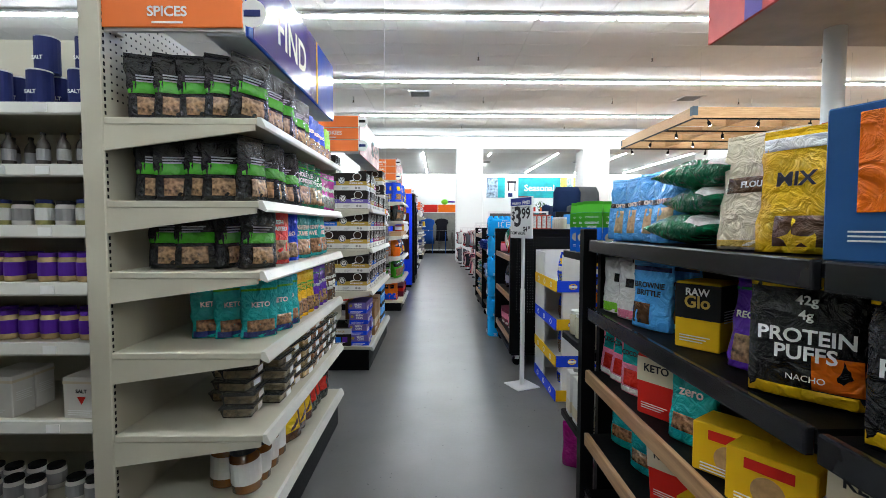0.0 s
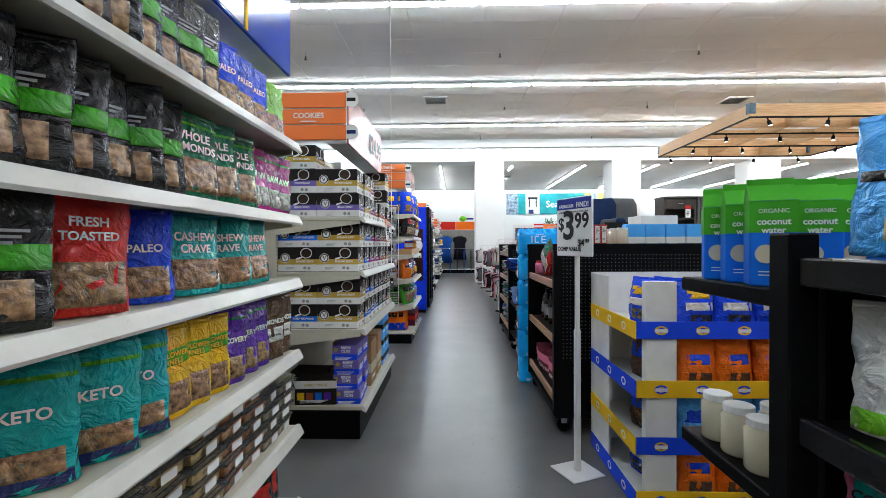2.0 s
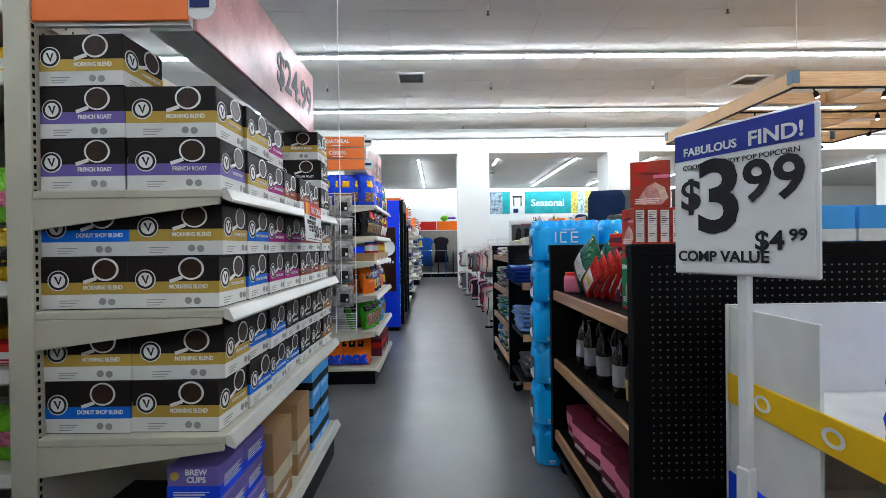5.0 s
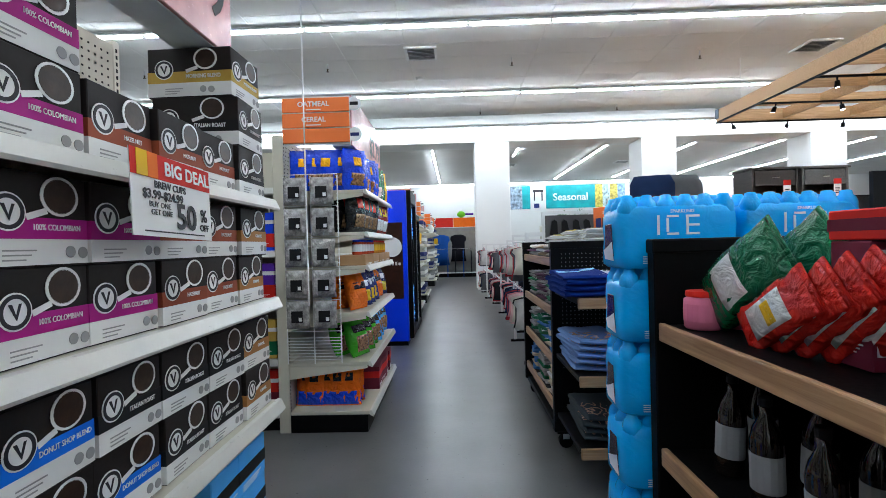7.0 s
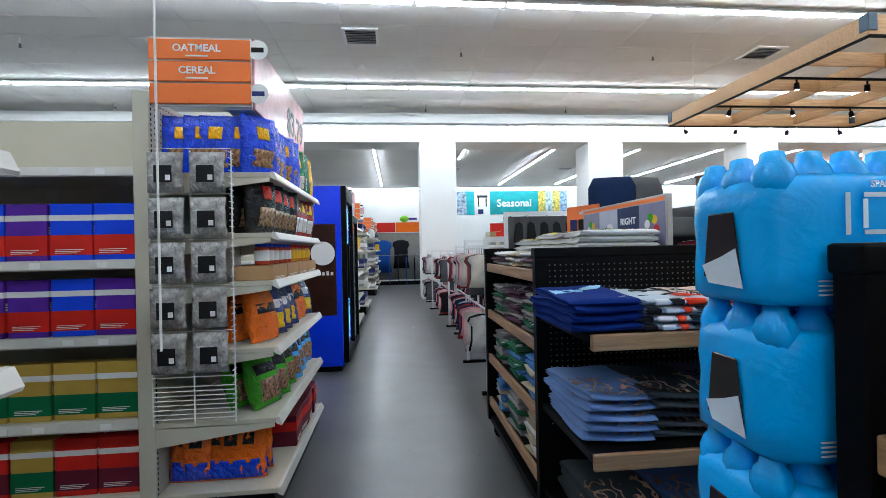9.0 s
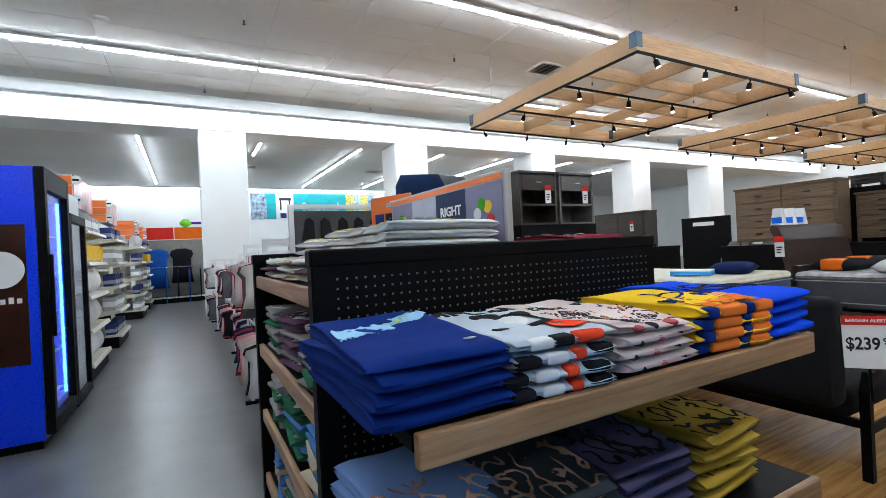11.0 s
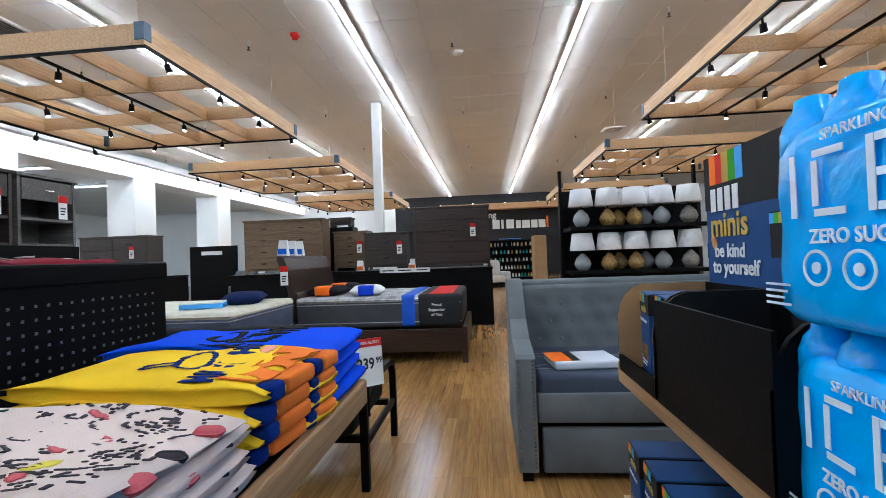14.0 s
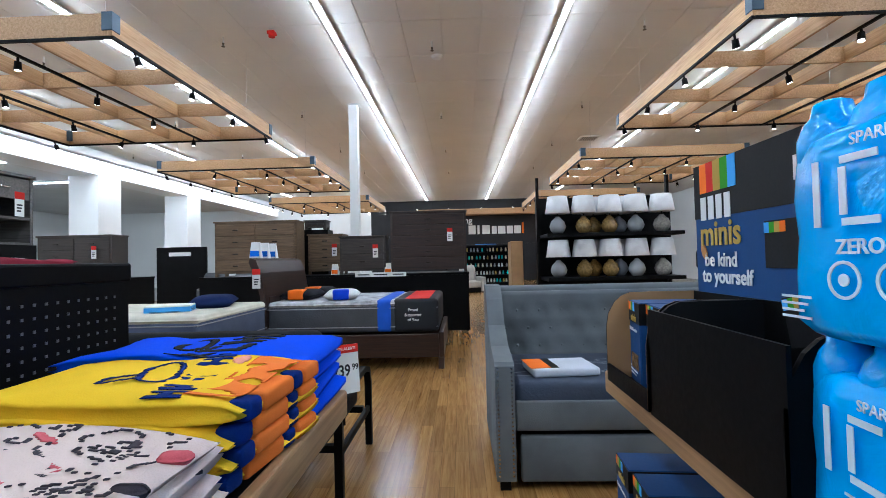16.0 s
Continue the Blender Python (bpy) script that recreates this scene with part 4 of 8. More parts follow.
def wire_rack():
    """A white wire grid on the side of the third unit, hung with clear packets."""
    t = thing("wire_rack", "white wire grid rack hung with clear packets of sunglasses", "wire rack", "", pose(-1.19, 7.72, 0.5))
    for i in range(14):
        o = part("wire", cyl(B(), 0, 0, 0, 0.38, 0.0025, n=6, axis="X"), WHITE, t)
        o.matrix_basis = pose(0, 0, 0.03 + (0.022 * i if i < 8 else 0.2 + (i - 8) * 0.22))
    for x in (0.0, 0.19, 0.38):
        part("upright_wire", cyl(B(), x, 0.004, 0.0, 1.32, 0.004, n=8), WHITE, t)
    for z in range(44):
        o = part("rung", cyl(B(), 0, 0, 0, 0.06, 0.002, n=6, axis="Y"), WHITE, t)
        o.matrix_basis = pose(0.38, -0.03, 0.02 + 0.03 * z)
    clear = mat("clear_crinkled_packet", (0.34, 0.33, 0.32), 0.1, var=0.5, scale=30, crinkle=1.0, spec=0.9)
    dark = K("black")
    for k in range(5):
        for j in range(2):
            p = part("packet", bag_patch(0.17, 0.2, 0.05, "pillow", 0.02, 0.98, -0.98, 0.98), clear, t, "clear packet with a black card", True)
            p.matrix_basis = pose(0.09 + 0.19 * j, -0.02, 0.25 + 0.215 * k)
            c = part("backing_card", box(B(), -0.04, 0.04, -0.034, -0.032, 0.05, 0.13), dark, p)
            part("ticket", box(B(), 0.012, 0.034, -0.0355, -0.034, 0.06, 0.085), WHITE, p)
    return t


wire_rack()

# ---- cereal run ----
cereals = [carton("%s cardboard breakfast cereal carton" % n, "cereal box", 0.19, 0.07, 0.28, K(c), [(0.7, 0.8, K("white")), (0.1, 0.45, K(e))], [], "cereal boxes") for n, c, e in (("blue", "blue", "red"), ("violet", "purple", "red"), ("mustard", "gold", "dkgreen"), ("red", "red", "maroon"))]
for z, order in ((0.15, (3, 3, 2)), (0.52, (2, 2, 2)), (0.93, (1, 0, 1)), (1.3, (0, 0, 1))):
    x = -1.4
    k = 0
    while x > -2.6:
        place(cereals[order[k % 3]], pose(x, 7.85, z + 0.001, 0, 0, RNG.uniform(-3, 3)))
        x -= 0.2
        k += 1

# ---- aisle rack goods ----
oats = bag("light blue pouch of steel cut oats with a clear window", "oats pouch", 0.18, 0.245, 0.09, F("sky"), [("window", 0.12, 0.5, -0.2, 0.75, mat("oat_window", (0.5, 0.4, 0.25), 0.25, var=0.3, scale=70, bump=0.3)), ("title_patch", 0.55, 0.63, -0.8, 0.6, F("black"))], [("OATS", 0.022, 0.59, WH)], "pouch", "oats pouches")
beans = bag("green and white bag of rice lying on its side", "rice bag", 0.2, 0.3, 0.09, F("dkgreen"), [("white_end", 0.03, 0.3, -0.95, 0.95, F("white"))], [], "pillow", "rice bags")
cream_bag = bag("cream pouch of almond flour with a brown label", "flour pouch", 0.2, 0.29, 0.09, F("cream"), [("brown_label", 0.5, 0.64, -0.75, 0.75, F("brown")), ("foot", 0.02, 0.08, -0.9, 0.9, F("gold"))], [("FLOUR", 0.022, 0.57, WH)], "pouch", "flour pouches")
mix_bag = bag("yellow pouch of baking mix with cake picture", "baking mix", 0.17, 0.275, 0.08, F("yellow"), [("picture", 0.05, 0.3, -0.4, 0.8, F("brown")), ("white_top", 0.86, 0.97, -0.95, 0.95, F("white"))], [("MIX", 0.045, 0.6, INK)], "pouch", "baking mixes")
orange_bag = bag("orange pouch of cracker crisps", "snack pouch", 0.19, 0.29, 0.09, F("orange"), [("white_top", 0.88, 0.97, -0.95, 0.95, F("white"))], [], "pouch")
blue_tray = carton("large blue shelf-ready case of pouches", "case", 0.32, 0.26, 0.27, card("case_blue", (0.02, 0.09, 0.26)), [], [], name="shelf_case")
part("orange_pouch_front", box(B(), -0.11, 0.14, -0.134, -0.131, 0.085, 0.255, 0.001), F("orange"), blue_tray)
letter("PAN", 0.07, WH, blue_tray, pose(0.02, -0.136, 0.2))
letter("CRISPS", 0.05, WH, blue_tray, pose(0.02, -0.136, 0.14))
FX = 0.74
row([oats], FX, 2.02, 2.5, 1.28, -78, 8, 4, back=1)
for i, (x, y, z, rz) in enumerate(((0.76, 1.76, 1.335, 4), (0.77, 1.74, 1.42, -6), (0.93, 1.76, 1.335, 8), (0.8, 1.72, 1.5, 12), (0.96, 1.74, 1.42, -3))):
    place(beans, pose(x, y, z, -90, 0, rz))
place(cream_bag, pose(FX, 1.63, 1.281, -5, 0, -66))
place(mix_bag, pose(FX, 1.5, 1.281, -5, 0, -62))
place(orange_bag, pose(FX + 0.12, 1.46, 1.281, 0, 0, -70))
place(blue_tray, pose(FX + 0.07, 1.2, 1.281, 0, 0, -66))
place(mix_bag, pose(FX, 0.85, 1.281, 0, 0, -80))
pale_bag = bag("white and green pouch of snacks", "snack pouch", 0.15, 0.22, 0.06, F("white"), [("green_foot", 0.02, 0.2, -0.95, 0.95, F("lime")), ("dark_emblem", 0.6, 0.76, -0.05, 0.5, F("black"))], [], "pouch")
pink_foot = bag("white and red pouch of snacks", "snack pouch", 0.14, 0.21, 0.06, F("white"), [("red_foot", 0.02, 0.18, -0.95, 0.95, F("pink")), ("dark_emblem", 0.6, 0.76, -0.3, 0.3, F("black"))], [], "pouch")
brownie = bag("sky blue pouch of brownie brittle", "snack pouch", 0.17, 0.23, 0.06, F("sky"), [("navy_top", 0.9, 0.97, -0.95, 0.95, F("navy")), ("brittle_picture", 0.08, 0.4, -0.85, 0.1, F("brown"))], [("BROWNIE", 0.028, 0.68, INK), ("BRITTLE", 0.028, 0.56, INK)], "pouch")
gold_box = carton("black and yellow carton of chocolate bars", "carton", 0.13, 0.15, 0.2, K("yellow"), [(0.45, 0.97, K("black"))], [("RAW", 0.03, 0.85, WH), ("Glo", 0.05, 0.7, mat("gold_print", C["gold"], 0.5))], name="chocolate_carton")
puffs = bag("black and yellow bag of protein puffs with cheese picture", "snack bag", 0.22, 0.29, 0.09, F("black"), [("yellow_top", 0.83, 0.97, -0.97, 0.97, F("yellow")), ("yellow_foot", 0.02, 0.12, -0.97, 0.97, F("yellow")), ("puff_picture", 0.13, 0.38, 0.1, 0.85, F("orange"))], [("42g", 0.026, 0.75, WH), ("4g", 0.026, 0.65, WH), ("PROTEIN", 0.04, 0.5, WH), ("PUFFS", 0.04, 0.38, WH), ("NACHO", 0.018, 0.2, WH)], "pillow")
brand_box = carton("white carton with red lettering", "carton", 0.12, 0.06, 0.22, K("white"), [], [("B", 0.06, 0.83, mat("red_print", C["red"], 0.5)), ("Re", 0.05, 0.62, INK)], name="snack_carton")
place(brand_box, pose(0.86, 2.5, 0.976, 0, 0, -80))
place(pale_bag, pose(0.7, 2.42, 0.976, 0, 0, -66))
place(pink_foot, pose(0.7, 2.27, 0.976, 0, 0, -66))
place(brownie, pose(0.7, 2.1, 0.976, 0, 0, -66))
place(brownie, pose(0.8, 2.1, 0.976, 0, 0, -70))
for i in range(3):
    place(gold_box, pose(0.76 + 0.17 * i, 1.86, 0.976, 0, 0, -55))
place(recov, pose(0.74, 1.6, 0.976, -8, 0, -64))
place(puffs, pose(0.7, 1.4, 0.976, 0, 0, -50))
place(puffs, pose(0.7, 1.12, 0.976, 0, 0, -60))
place(black_nuts, pose(0.68, 0.95, 0.976, 0, 0, -70))
coco = bag("pink and turquoise pouch of cocoa snacks with a red cup picture", "snack pouch", 0.14, 0.21, 0.06, F("pink"), [("turquoise_title", 0.55, 0.9, -0.7, 0.7, F("teal")), ("red_cup", 0.15, 0.45, -0.5, 0.7, F("red")), ("white_foot", 0.02, 0.12, -0.95, 0.95, F("white"))], [("COCOA", 0.026, 0.74, INK)], "pouch")
row([coco], 0.7, 2.18, 2.52, 0.69, -66, 8, 3, back=1)
keto_box = carton("red and cream carton of keto mix", "carton", 0.14, 0.07, 0.21, K("red"), [(0.55, 0.95, K("cream"))], [("KETO", 0.036, 0.78, INK)], name="snack_carton")
place(keto_box, pose(0.7, 2.02, 0.691, 0, 0, -58))
place(keto_box, pose(0.8, 2.06, 0.691, 0, 0, -60))
teal_tall = bag("teal pouch of granola with clear window", "granola pouch", 0.15, 0.24, 0.08, F("teal"), [("window", 0.15, 0.35, -0.7, 0.7, NUTS)], [("zero", 0.04, 0.64, WH)], "pouch")
place(teal_tall, pose(0.7, 1.82, 0.691, -4, 0, -60))
cookie_box = carton("yellow carton of cookies with cookie picture", "cookie box", 0.18, 0.12, 0.13, K("yellow"), [], [], name="cookie_carton")
part("red_emblem", box(B(), -0.05, 0.05, -0.062, -0.061, 0.09, 0.115), K("red"), cookie_box)
o = part("cookie_picture", disc(0.035), mat("biscuit", (0.5, 0.3, 0.13), 0.7), cookie_box)
o.matrix_basis = pose(0.0, -0.0615, 0.05)
row([cookie_box], 0.72, 1.42, 1.72, 0.69, -50, 8, 2)
row([keto_box, teal_tall, cookie_box, keto_box], 0.74, 0.6, 1.36, 0.69, -66, 10, 5)
crisps_bag = bag("green bag of veggie crisps with white script", "snack bag", 0.2, 0.26, 0.09, F("green"), [("pale_picture", 0.1, 0.4, -0.7, 0.5, F("yellow"))], [("Crisps", 0.05, 0.55, WH)], "pillow")
row([pale_bag, crisps_bag, crisps_bag, cookie_box, keto_box, teal_tall], 0.74, 0.6, 2.5, 0.4, -62, 12, 9)
row([pale_bag, oats, cream_bag, crisps_bag], 0.78, 0.6, 2.5, 0.14, -70, 12, 9)
row([oats, gold_box, puffs], 0.78, -1.1, 0.5, 1.28, -80, 10, 7)
row([gold_box, brownie, puffs], 0.76, -1.1, 0.8, 0.976, -70, 10, 8)
row([keto_box, coco, teal_tall], 0.76, -1.1, 0.5, 0.69, -70, 10, 8)


def juice_carton():
    """A gable-topped carton: body, sloped top, sealed fin, cap, printed bands."""
    t = thing("drink_carton", "blue and green gable-top carton of coconut water", "drink carton", "drink cartons")
    w = 0.047
    part("body", box(B(), -w, w, -w, w, 0, 0.2, 0.003), K("cobalt"), t)
    part("green_top_band", box(B(), -w - 0.0008, w + 0.0008, -w - 0.0008, w + 0.0008, 0.125, 0.199), K("green"), t)
    part("gable", loft(B(), [[(-w, -w, 0.2), (w, -w, 0.2), (w, w, 0.2), (-w, w, 0.2)], [(-w, -0.004, 0.24), (w, -0.004, 0.24), (w, 0.004, 0.24), (-w, 0.004, 0.24)]]), K("green"), t)
    part("top_fin", box(B(), -w, w, -0.003, 0.003, 0.24, 0.255), K("green"), t)
    part("nutrition_panel", box(B(), w + 0.0009, w + 0.0016, -0.03, 0.03, 0.1, 0.18), WHITE, t)
    for i, (s, z) in enumerate((("ORGANIC", 0.175), ("coconut", 0.15), ("water", 0.13))):
        letter(s, (0.014, 0.021, 0.021)[i], WH, t, pose(0, -w - 0.0018, z), squeeze=0.95)
    o = part("coconut_picture", disc(0.022), K("cream"), t)
    o.matrix_basis = pose(-0.015, -w - 0.0014, 0.075)
    bars(t, -0.03, 0.03, -w - 0.001, 0.035, 2, WHITE)
    return t


coconut = juice_carton()
for i in range(3):
    for j in range(4):
        place(coconut, pose(0.70 + 0.1 * j, 2.96 - 0.1 * i, 1.211, 0, 0, RNG.uniform(-4, 4) - 20))
mayo = jar("clear glass jar of pale coconut oil with a white lid", "jar", 0.042, 0.13, mat("cream_in_glass", (0.6, 0.56, 0.42), 0.15, var=0.08, spec=0.7), K("white"), group="white jars")
for i in range(4):
    for j in range(5):
        if (i, j) not in ((0, 1), (2, 3)):
            place(mayo, pose(0.70 + 0.1 * j, 2.98 - 0.1 * i, 0.751, 0, 0, RNG.uniform(0, 90)))
milk = carton("white carton of coconut milk with a grey cap", "drink carton", 0.09, 0.09, 0.24, K("white"), [(0.1, 0.35, K("cream"))], [("milk", 0.02, 0.6, INK)], name="drink_carton")
part("cap", cyl(B(), 0, 0, 0.24, 0.258, 0.018), K("grey"), milk)
for i in range(3):
    for j in range(5):
        place(milk, pose(0.70 + 0.1 * j, 2.98 - 0.12 * i, 0.301, 0, 0, RNG.uniform(-4, 4)))
pink_case = bag("magenta bag of sugar", "sugar bag", 0.17, 0.23, 0.1, F("magenta"), [], [], "pouch")
for i in range(4):
    place(pink_case, pose(0.72 + 0.2 * i, 3.0, 0.002, 0, 0, -20))


# ---- popcorn tray tower ----
def tray_tower():
    """A cardboard tower of four trays with printed fronts; the bags stand in the trays."""
    t = thing("cardboard_display", "white cardboard tray tower with blue and yellow fronts", "floor display", "", pose(0.828, 3.915, 0))
    W, D = 1.05, 0.76
    part("base", box(B(), 0.02, W - 0.02, 0.02, D, 0, 0.05), K("white"), t)
    part("back_board", box(B(), 0, W, D - 0.015, D, 0.05, 1.13), K("white"), t)
    for i, z in enumerate((0.05, 0.315, 0.595, 0.885)):
        a, b = (K("blue"), K("yellow")) if i % 2 else (K("yellow"), K("blue"))
        tr = part("tray", box(B(), 0.01, W - 0.01, 0.01, D - 0.02, z - 0.03, z - 0.018), K("white"), t)
        part("front_strip", box(B(), 0, W, 0, 0.008, z - 0.04, z + 0.045, 0.002), a, tr, "printed front strip")
        part("side_strip", box(B(), -0.008, 0, 0, D - 0.02, z - 0.04, z + 0.045, 0.002), b, tr, "printed side strip")
        for k in range(5):
            o = part("emblem", ring_mesh(0.014, 0.022, 14, 1.5), K("yellow") if a is K("blue") else K("blue"), tr)
            o.matrix_basis = pose(0.12 + 0.2 * k, -0.0015, z + 0.002)
            o = part("emblem_word", box(B(), -0.03, 0.03, -0.001, 0, -0.007, 0.009), WHITE, tr)
            o.matrix_basis = pose(0.12 + 0.2 * k, -0.003, z + 0.0)
        for k in range(3):
            o = part("emblem", ring_mesh(0.014, 0.022, 14, 1.4), WHITE, tr)
            o.matrix_basis = pose(-0.0095, 0.15 + 0.22 * k, z + 0.002, 0, 0, -90)
        if i < 4:
            top = z + (0.24 if i == 3 else 0.25)
            bm = loft(B(), [[(0.05, 0.012, zz), (0.2, 0.012, zz), (0.2, 0.05, zz), (0.12, 0.075, zz), (0.05, 0.06, zz)] for zz in (z - 0.017, top)])
            part("corner_post", bm, K("white"), tr)
            part("side_post", box(B(), 0.002, 0.012, D * 0.55, D - 0.02, z - 0.017, top), K("white"), tr)
    return t


tray_tower()
pop_blue = crisp("blue bag of cookie popcorn with dark biscuit picture", F("blue"), 0.19, 0.25, 0.09, [("yellow_title", 0.66, 0.84, -0.6, 0.6, F("yellow")), ("biscuit_picture", 0.12, 0.34, -0.5, 0.7, F("black")), ("white_title", 0.42, 0.58, -0.75, 0.75, F("white"))])
pop_orange = crisp("orange bag of candy popcorn", F("orange"), 0.19, 0.25, 0.09, [("blue_title", 0.5, 0.7, -0.6, 0.6, F("blue")), ("brown_foot", 0.1, 0.34, -0.5, 0.7, F("brown"))])
pop_brown = crisp("brown bag of candy popcorn with blue title", F("brown"), 0.19, 0.25, 0.09, [("blue_title", 0.45, 0.75, -0.8, 0.8, F("blue"))])
pop_sky = crisp("light blue bag of candy popcorn", F("sky"), 0.19, 0.25, 0.09, [("blue_title", 0.45, 0.7, -0.8, 0.8, F("blue")), ("white_word", 0.1, 0.28, -0.7, 0.7, F("white"))])
for z, p, q in ((0.033, pop_orange, pop_blue), (0.298, pop_sky, pop_brown), (0.578, pop_orange, pop_brown), (0.868, pop_blue, pop_blue)):
    for i in range(4):
        for j in range(2):
            place(p, pose(1.16 + 0.19 * i, 4.0 + 0.12 * j, z, -6, 0, RNG.uniform(-10, 10)))
    for j in range(2):
        place(q, pose(0.97 + 0.11 * j, 4.2 + 0.02 * j, z, -6, 0, -70 + RNG.uniform(-10, 10)))


def price_stand():
    """A white pole stand with a framed price card."""
    t = thing("sign_stand", "white pole stand with a printed price card", "sign stand", "", pose(0.642, 4.305, 0, 0, 0, -66))
    wp = mat("white_powder_coat", (0.75, 0.75, 0.75), 0.4, var=0.03)
    part("base_plate", box(B(), -0.11, 0.11, -0.11, 0.11, 0, 0.008, 0.003), wp, t)
    part("lower_pole", box(B(), -0.015, 0.015, -0.015, 0.015, 0.008, 0.82, 0.003), wp, t)
    part("upper_pole", box(B(), -0.011, 0.011, -0.011, 0.011, 0.82, 1.3, 0.002), wp, t)
    c = part("card_frame", box(B(), -0.155, 0.155, -0.026, -0.013, 1.242, 1.58, 0.003), wp, t)
    part("paper_card", box(B(), -0.15, 0.15, -0.0278, -0.0262, 1.248, 1.574), WHITE, c)
    part("blue_header", box(B(), -0.15, 0.15, -0.0292, -0.028, 1.512, 1.574), card("header_blue", (0.035, 0.05, 0.3)), c)
    for s, size, x, z, m in (("FABULOUS", 0.026, -0.05, 1.55, WH), ("FIND!", 0.042, 0.066, 1.552, WH), ("COOKIE & CANDY POP POPCORN", 0.016, 0, 1.512, INK), ("$", 0.1, -0.088, 1.44, INK), ("3", 0.23, -0.032, 1.425, INK), ("99", 0.12, 0.062, 1.455, INK), ("COMP VALUE", 0.034, -0.03, 1.29, INK), ("$4", 0.054, 0.056, 1.325, INK), ("99", 0.032, 0.1, 1.337, INK)):
        letter(s, size, m, c, pose(x * 1.22, -0.0302, 1.245 + (z - 1.25) * 0.95), squeeze=1.02)
    return t


price_stand()

# ---- grocery fixture ----
rice = bag("green and white bag of beans", "bean bag", 0.17, 0.3, 0.09, F("dkgreen"), [("white_middle", 0.3, 0.62, -0.97, 0.97, F("white"))], [], "pillow")
for x, y, z, rz in ((0.74, 5.84, 1.12, 55), (0.85, 5.8, 1.12, 50)):
    place(rice, pose(x, y, z, 0, rz, -84))
red_pack = bag("red and white packet of fruit snacks", "snack packet", 0.11, 0.25, 0.03, F("red"), [("white_middle", 0.2, 0.75, -0.7, 0.7, F("white")), ("yellow_word", 0.45, 0.58, -0.5, 0.5, F("yellow"))], [], "pillow", "snack packets")
for i in range(5):
    place(red_pack, pose(0.72 + 0.02 * i, 5.66 - 0.05 * i, 1.075, 6, 58 - 4 * i, -84))
tin_red = jar("red-lidded tub of candied nuts with a pink label", "tub", 0.05, 0.11, K("pink"), K("red"), K("pink"), group="tubs")
for i in range(2):
    place(tin_red, pose(0.72 + 0.11 * i, 5.86, 1.051, 0, 0, 30))
BRICK = card("cake_red", (0.42, 0.045, 0.025))


def panelled(label, category, w, d, h, main, group, name):
    """A carton with a pale table of print on its spine."""
    t = carton(label, category, w, d, h, main, [], [], group, name)
    part("nutrition_panel", box(B(), w / 2 + 0.0002, w / 2 + 0.0011, -d * 0.36, d * 0.36, h * 0.12, h * 0.93), K("white"), t)
    bm = B()
    for k in range(12):
        box(bm, w / 2 + 0.0011, w / 2 + 0.0019, -d * 0.3, d * (0.3 - 0.12 * (k % 3)), h * (0.87 - 0.055 * k), h * (0.87 - 0.055 * k) + 0.0028)
    tagged(part("printed_table", bm, INK, t), kind="stuff")
    return t


def cake_mix(w, d, h):
    t = panelled("brick red carton of strawberry cake mix", "cake mix", w, d, h, BRICK, "cake mix boxes", "cake_mix_carton")
    y = -d / 2 - 0.0012
    o = part("emblem", disc(w * 0.17), K("red"), t)
    o.matrix_basis = pose(-w * 0.24, y - 0.001, h * 0.86) @ Matrix.Diagonal((1.1, 1, 0.7, 1))
    part("cake_picture", loft(B(), [[(-w * 0.4, k, h * 0.08), (w * 0.28, k, h * 0.06), (w * 0.45, k, h * 0.2), (w * 0.36, k, h * 0.42), (w * 0.12, k, h * 0.54), (-w * 0.1, k, h * 0.44)] for k in (y - 0.0006, y + 0.0006)], True), mat("cake_pink", (0.62, 0.3, 0.26), 0.5, var=0.35, scale=60), t)
    part("cream_side", loft(B(), [[(w * 0.12, k, h * 0.54), (w * 0.36, k, h * 0.42), (w * 0.45, k, h * 0.2), (w * 0.3, k, h * 0.12)] for k in (y - 0.0014, y - 0.0004)], True), mat("cake_cream", (0.7, 0.5, 0.38), 0.5, var=0.2, scale=50), t)
    o = part("strawberry_picture", disc(w * 0.1), K("red"), t)
    o.matrix_basis = pose(-w * 0.3, y - 0.001, h * 0.55)
    part("flag_band", box(B(), w * 0.08, w * 0.46, y - 0.0012, y, h * 0.62, h * 0.69), K("pink"), t)
    letter("STRAWBERRY", w * 0.085, K("maroon"), t, pose(0, y - 0.001, h * 0.72))
    return t


dino = panelled("green and red carton of oatmeal", "oatmeal box", 0.16, 0.05, 0.25, K("red"), "oatmeal boxes", "oatmeal_carton")
part("green_front", box(B(), -0.074, 0.074, -0.0268, -0.0252, 0.01, 0.24), K("dkgreen"), dino)
letter("DINOSAUR", 0.027, WH, dino, pose(0, -0.0285, 0.17))
o = part("bowl_picture", disc(0.045), mat("oat_window", (0.34, 0.24, 0.13), 0.4, var=0.6, scale=80), dino)
o.matrix_basis = pose(0.01, -0.0275, 0.075)
o = part("emblem", disc(0.018), K("red"), dino)
o.matrix_basis = pose(-0.05, -0.0275, 0.218) @ Matrix.Diagonal((1.2, 1, 0.8, 1))
for i in range(6):
    place(dino, pose(0.755 + 0.058 * i, 5.13 - (0.03 if i in (1, 2) else 0.0), 1.051, 0, 0, -90 + RNG.uniform(-2, 2)))
cake = cake_mix(0.125, 0.045, 0.152)
for i in range(7):
    place(cake, pose(0.752 + 0.048 * i, 5.14, 1.303, 0, 0, -90 + RNG.uniform(-1.5, 1.5)))
big_cake = cake_mix(0.145, 0.05, 0.185)
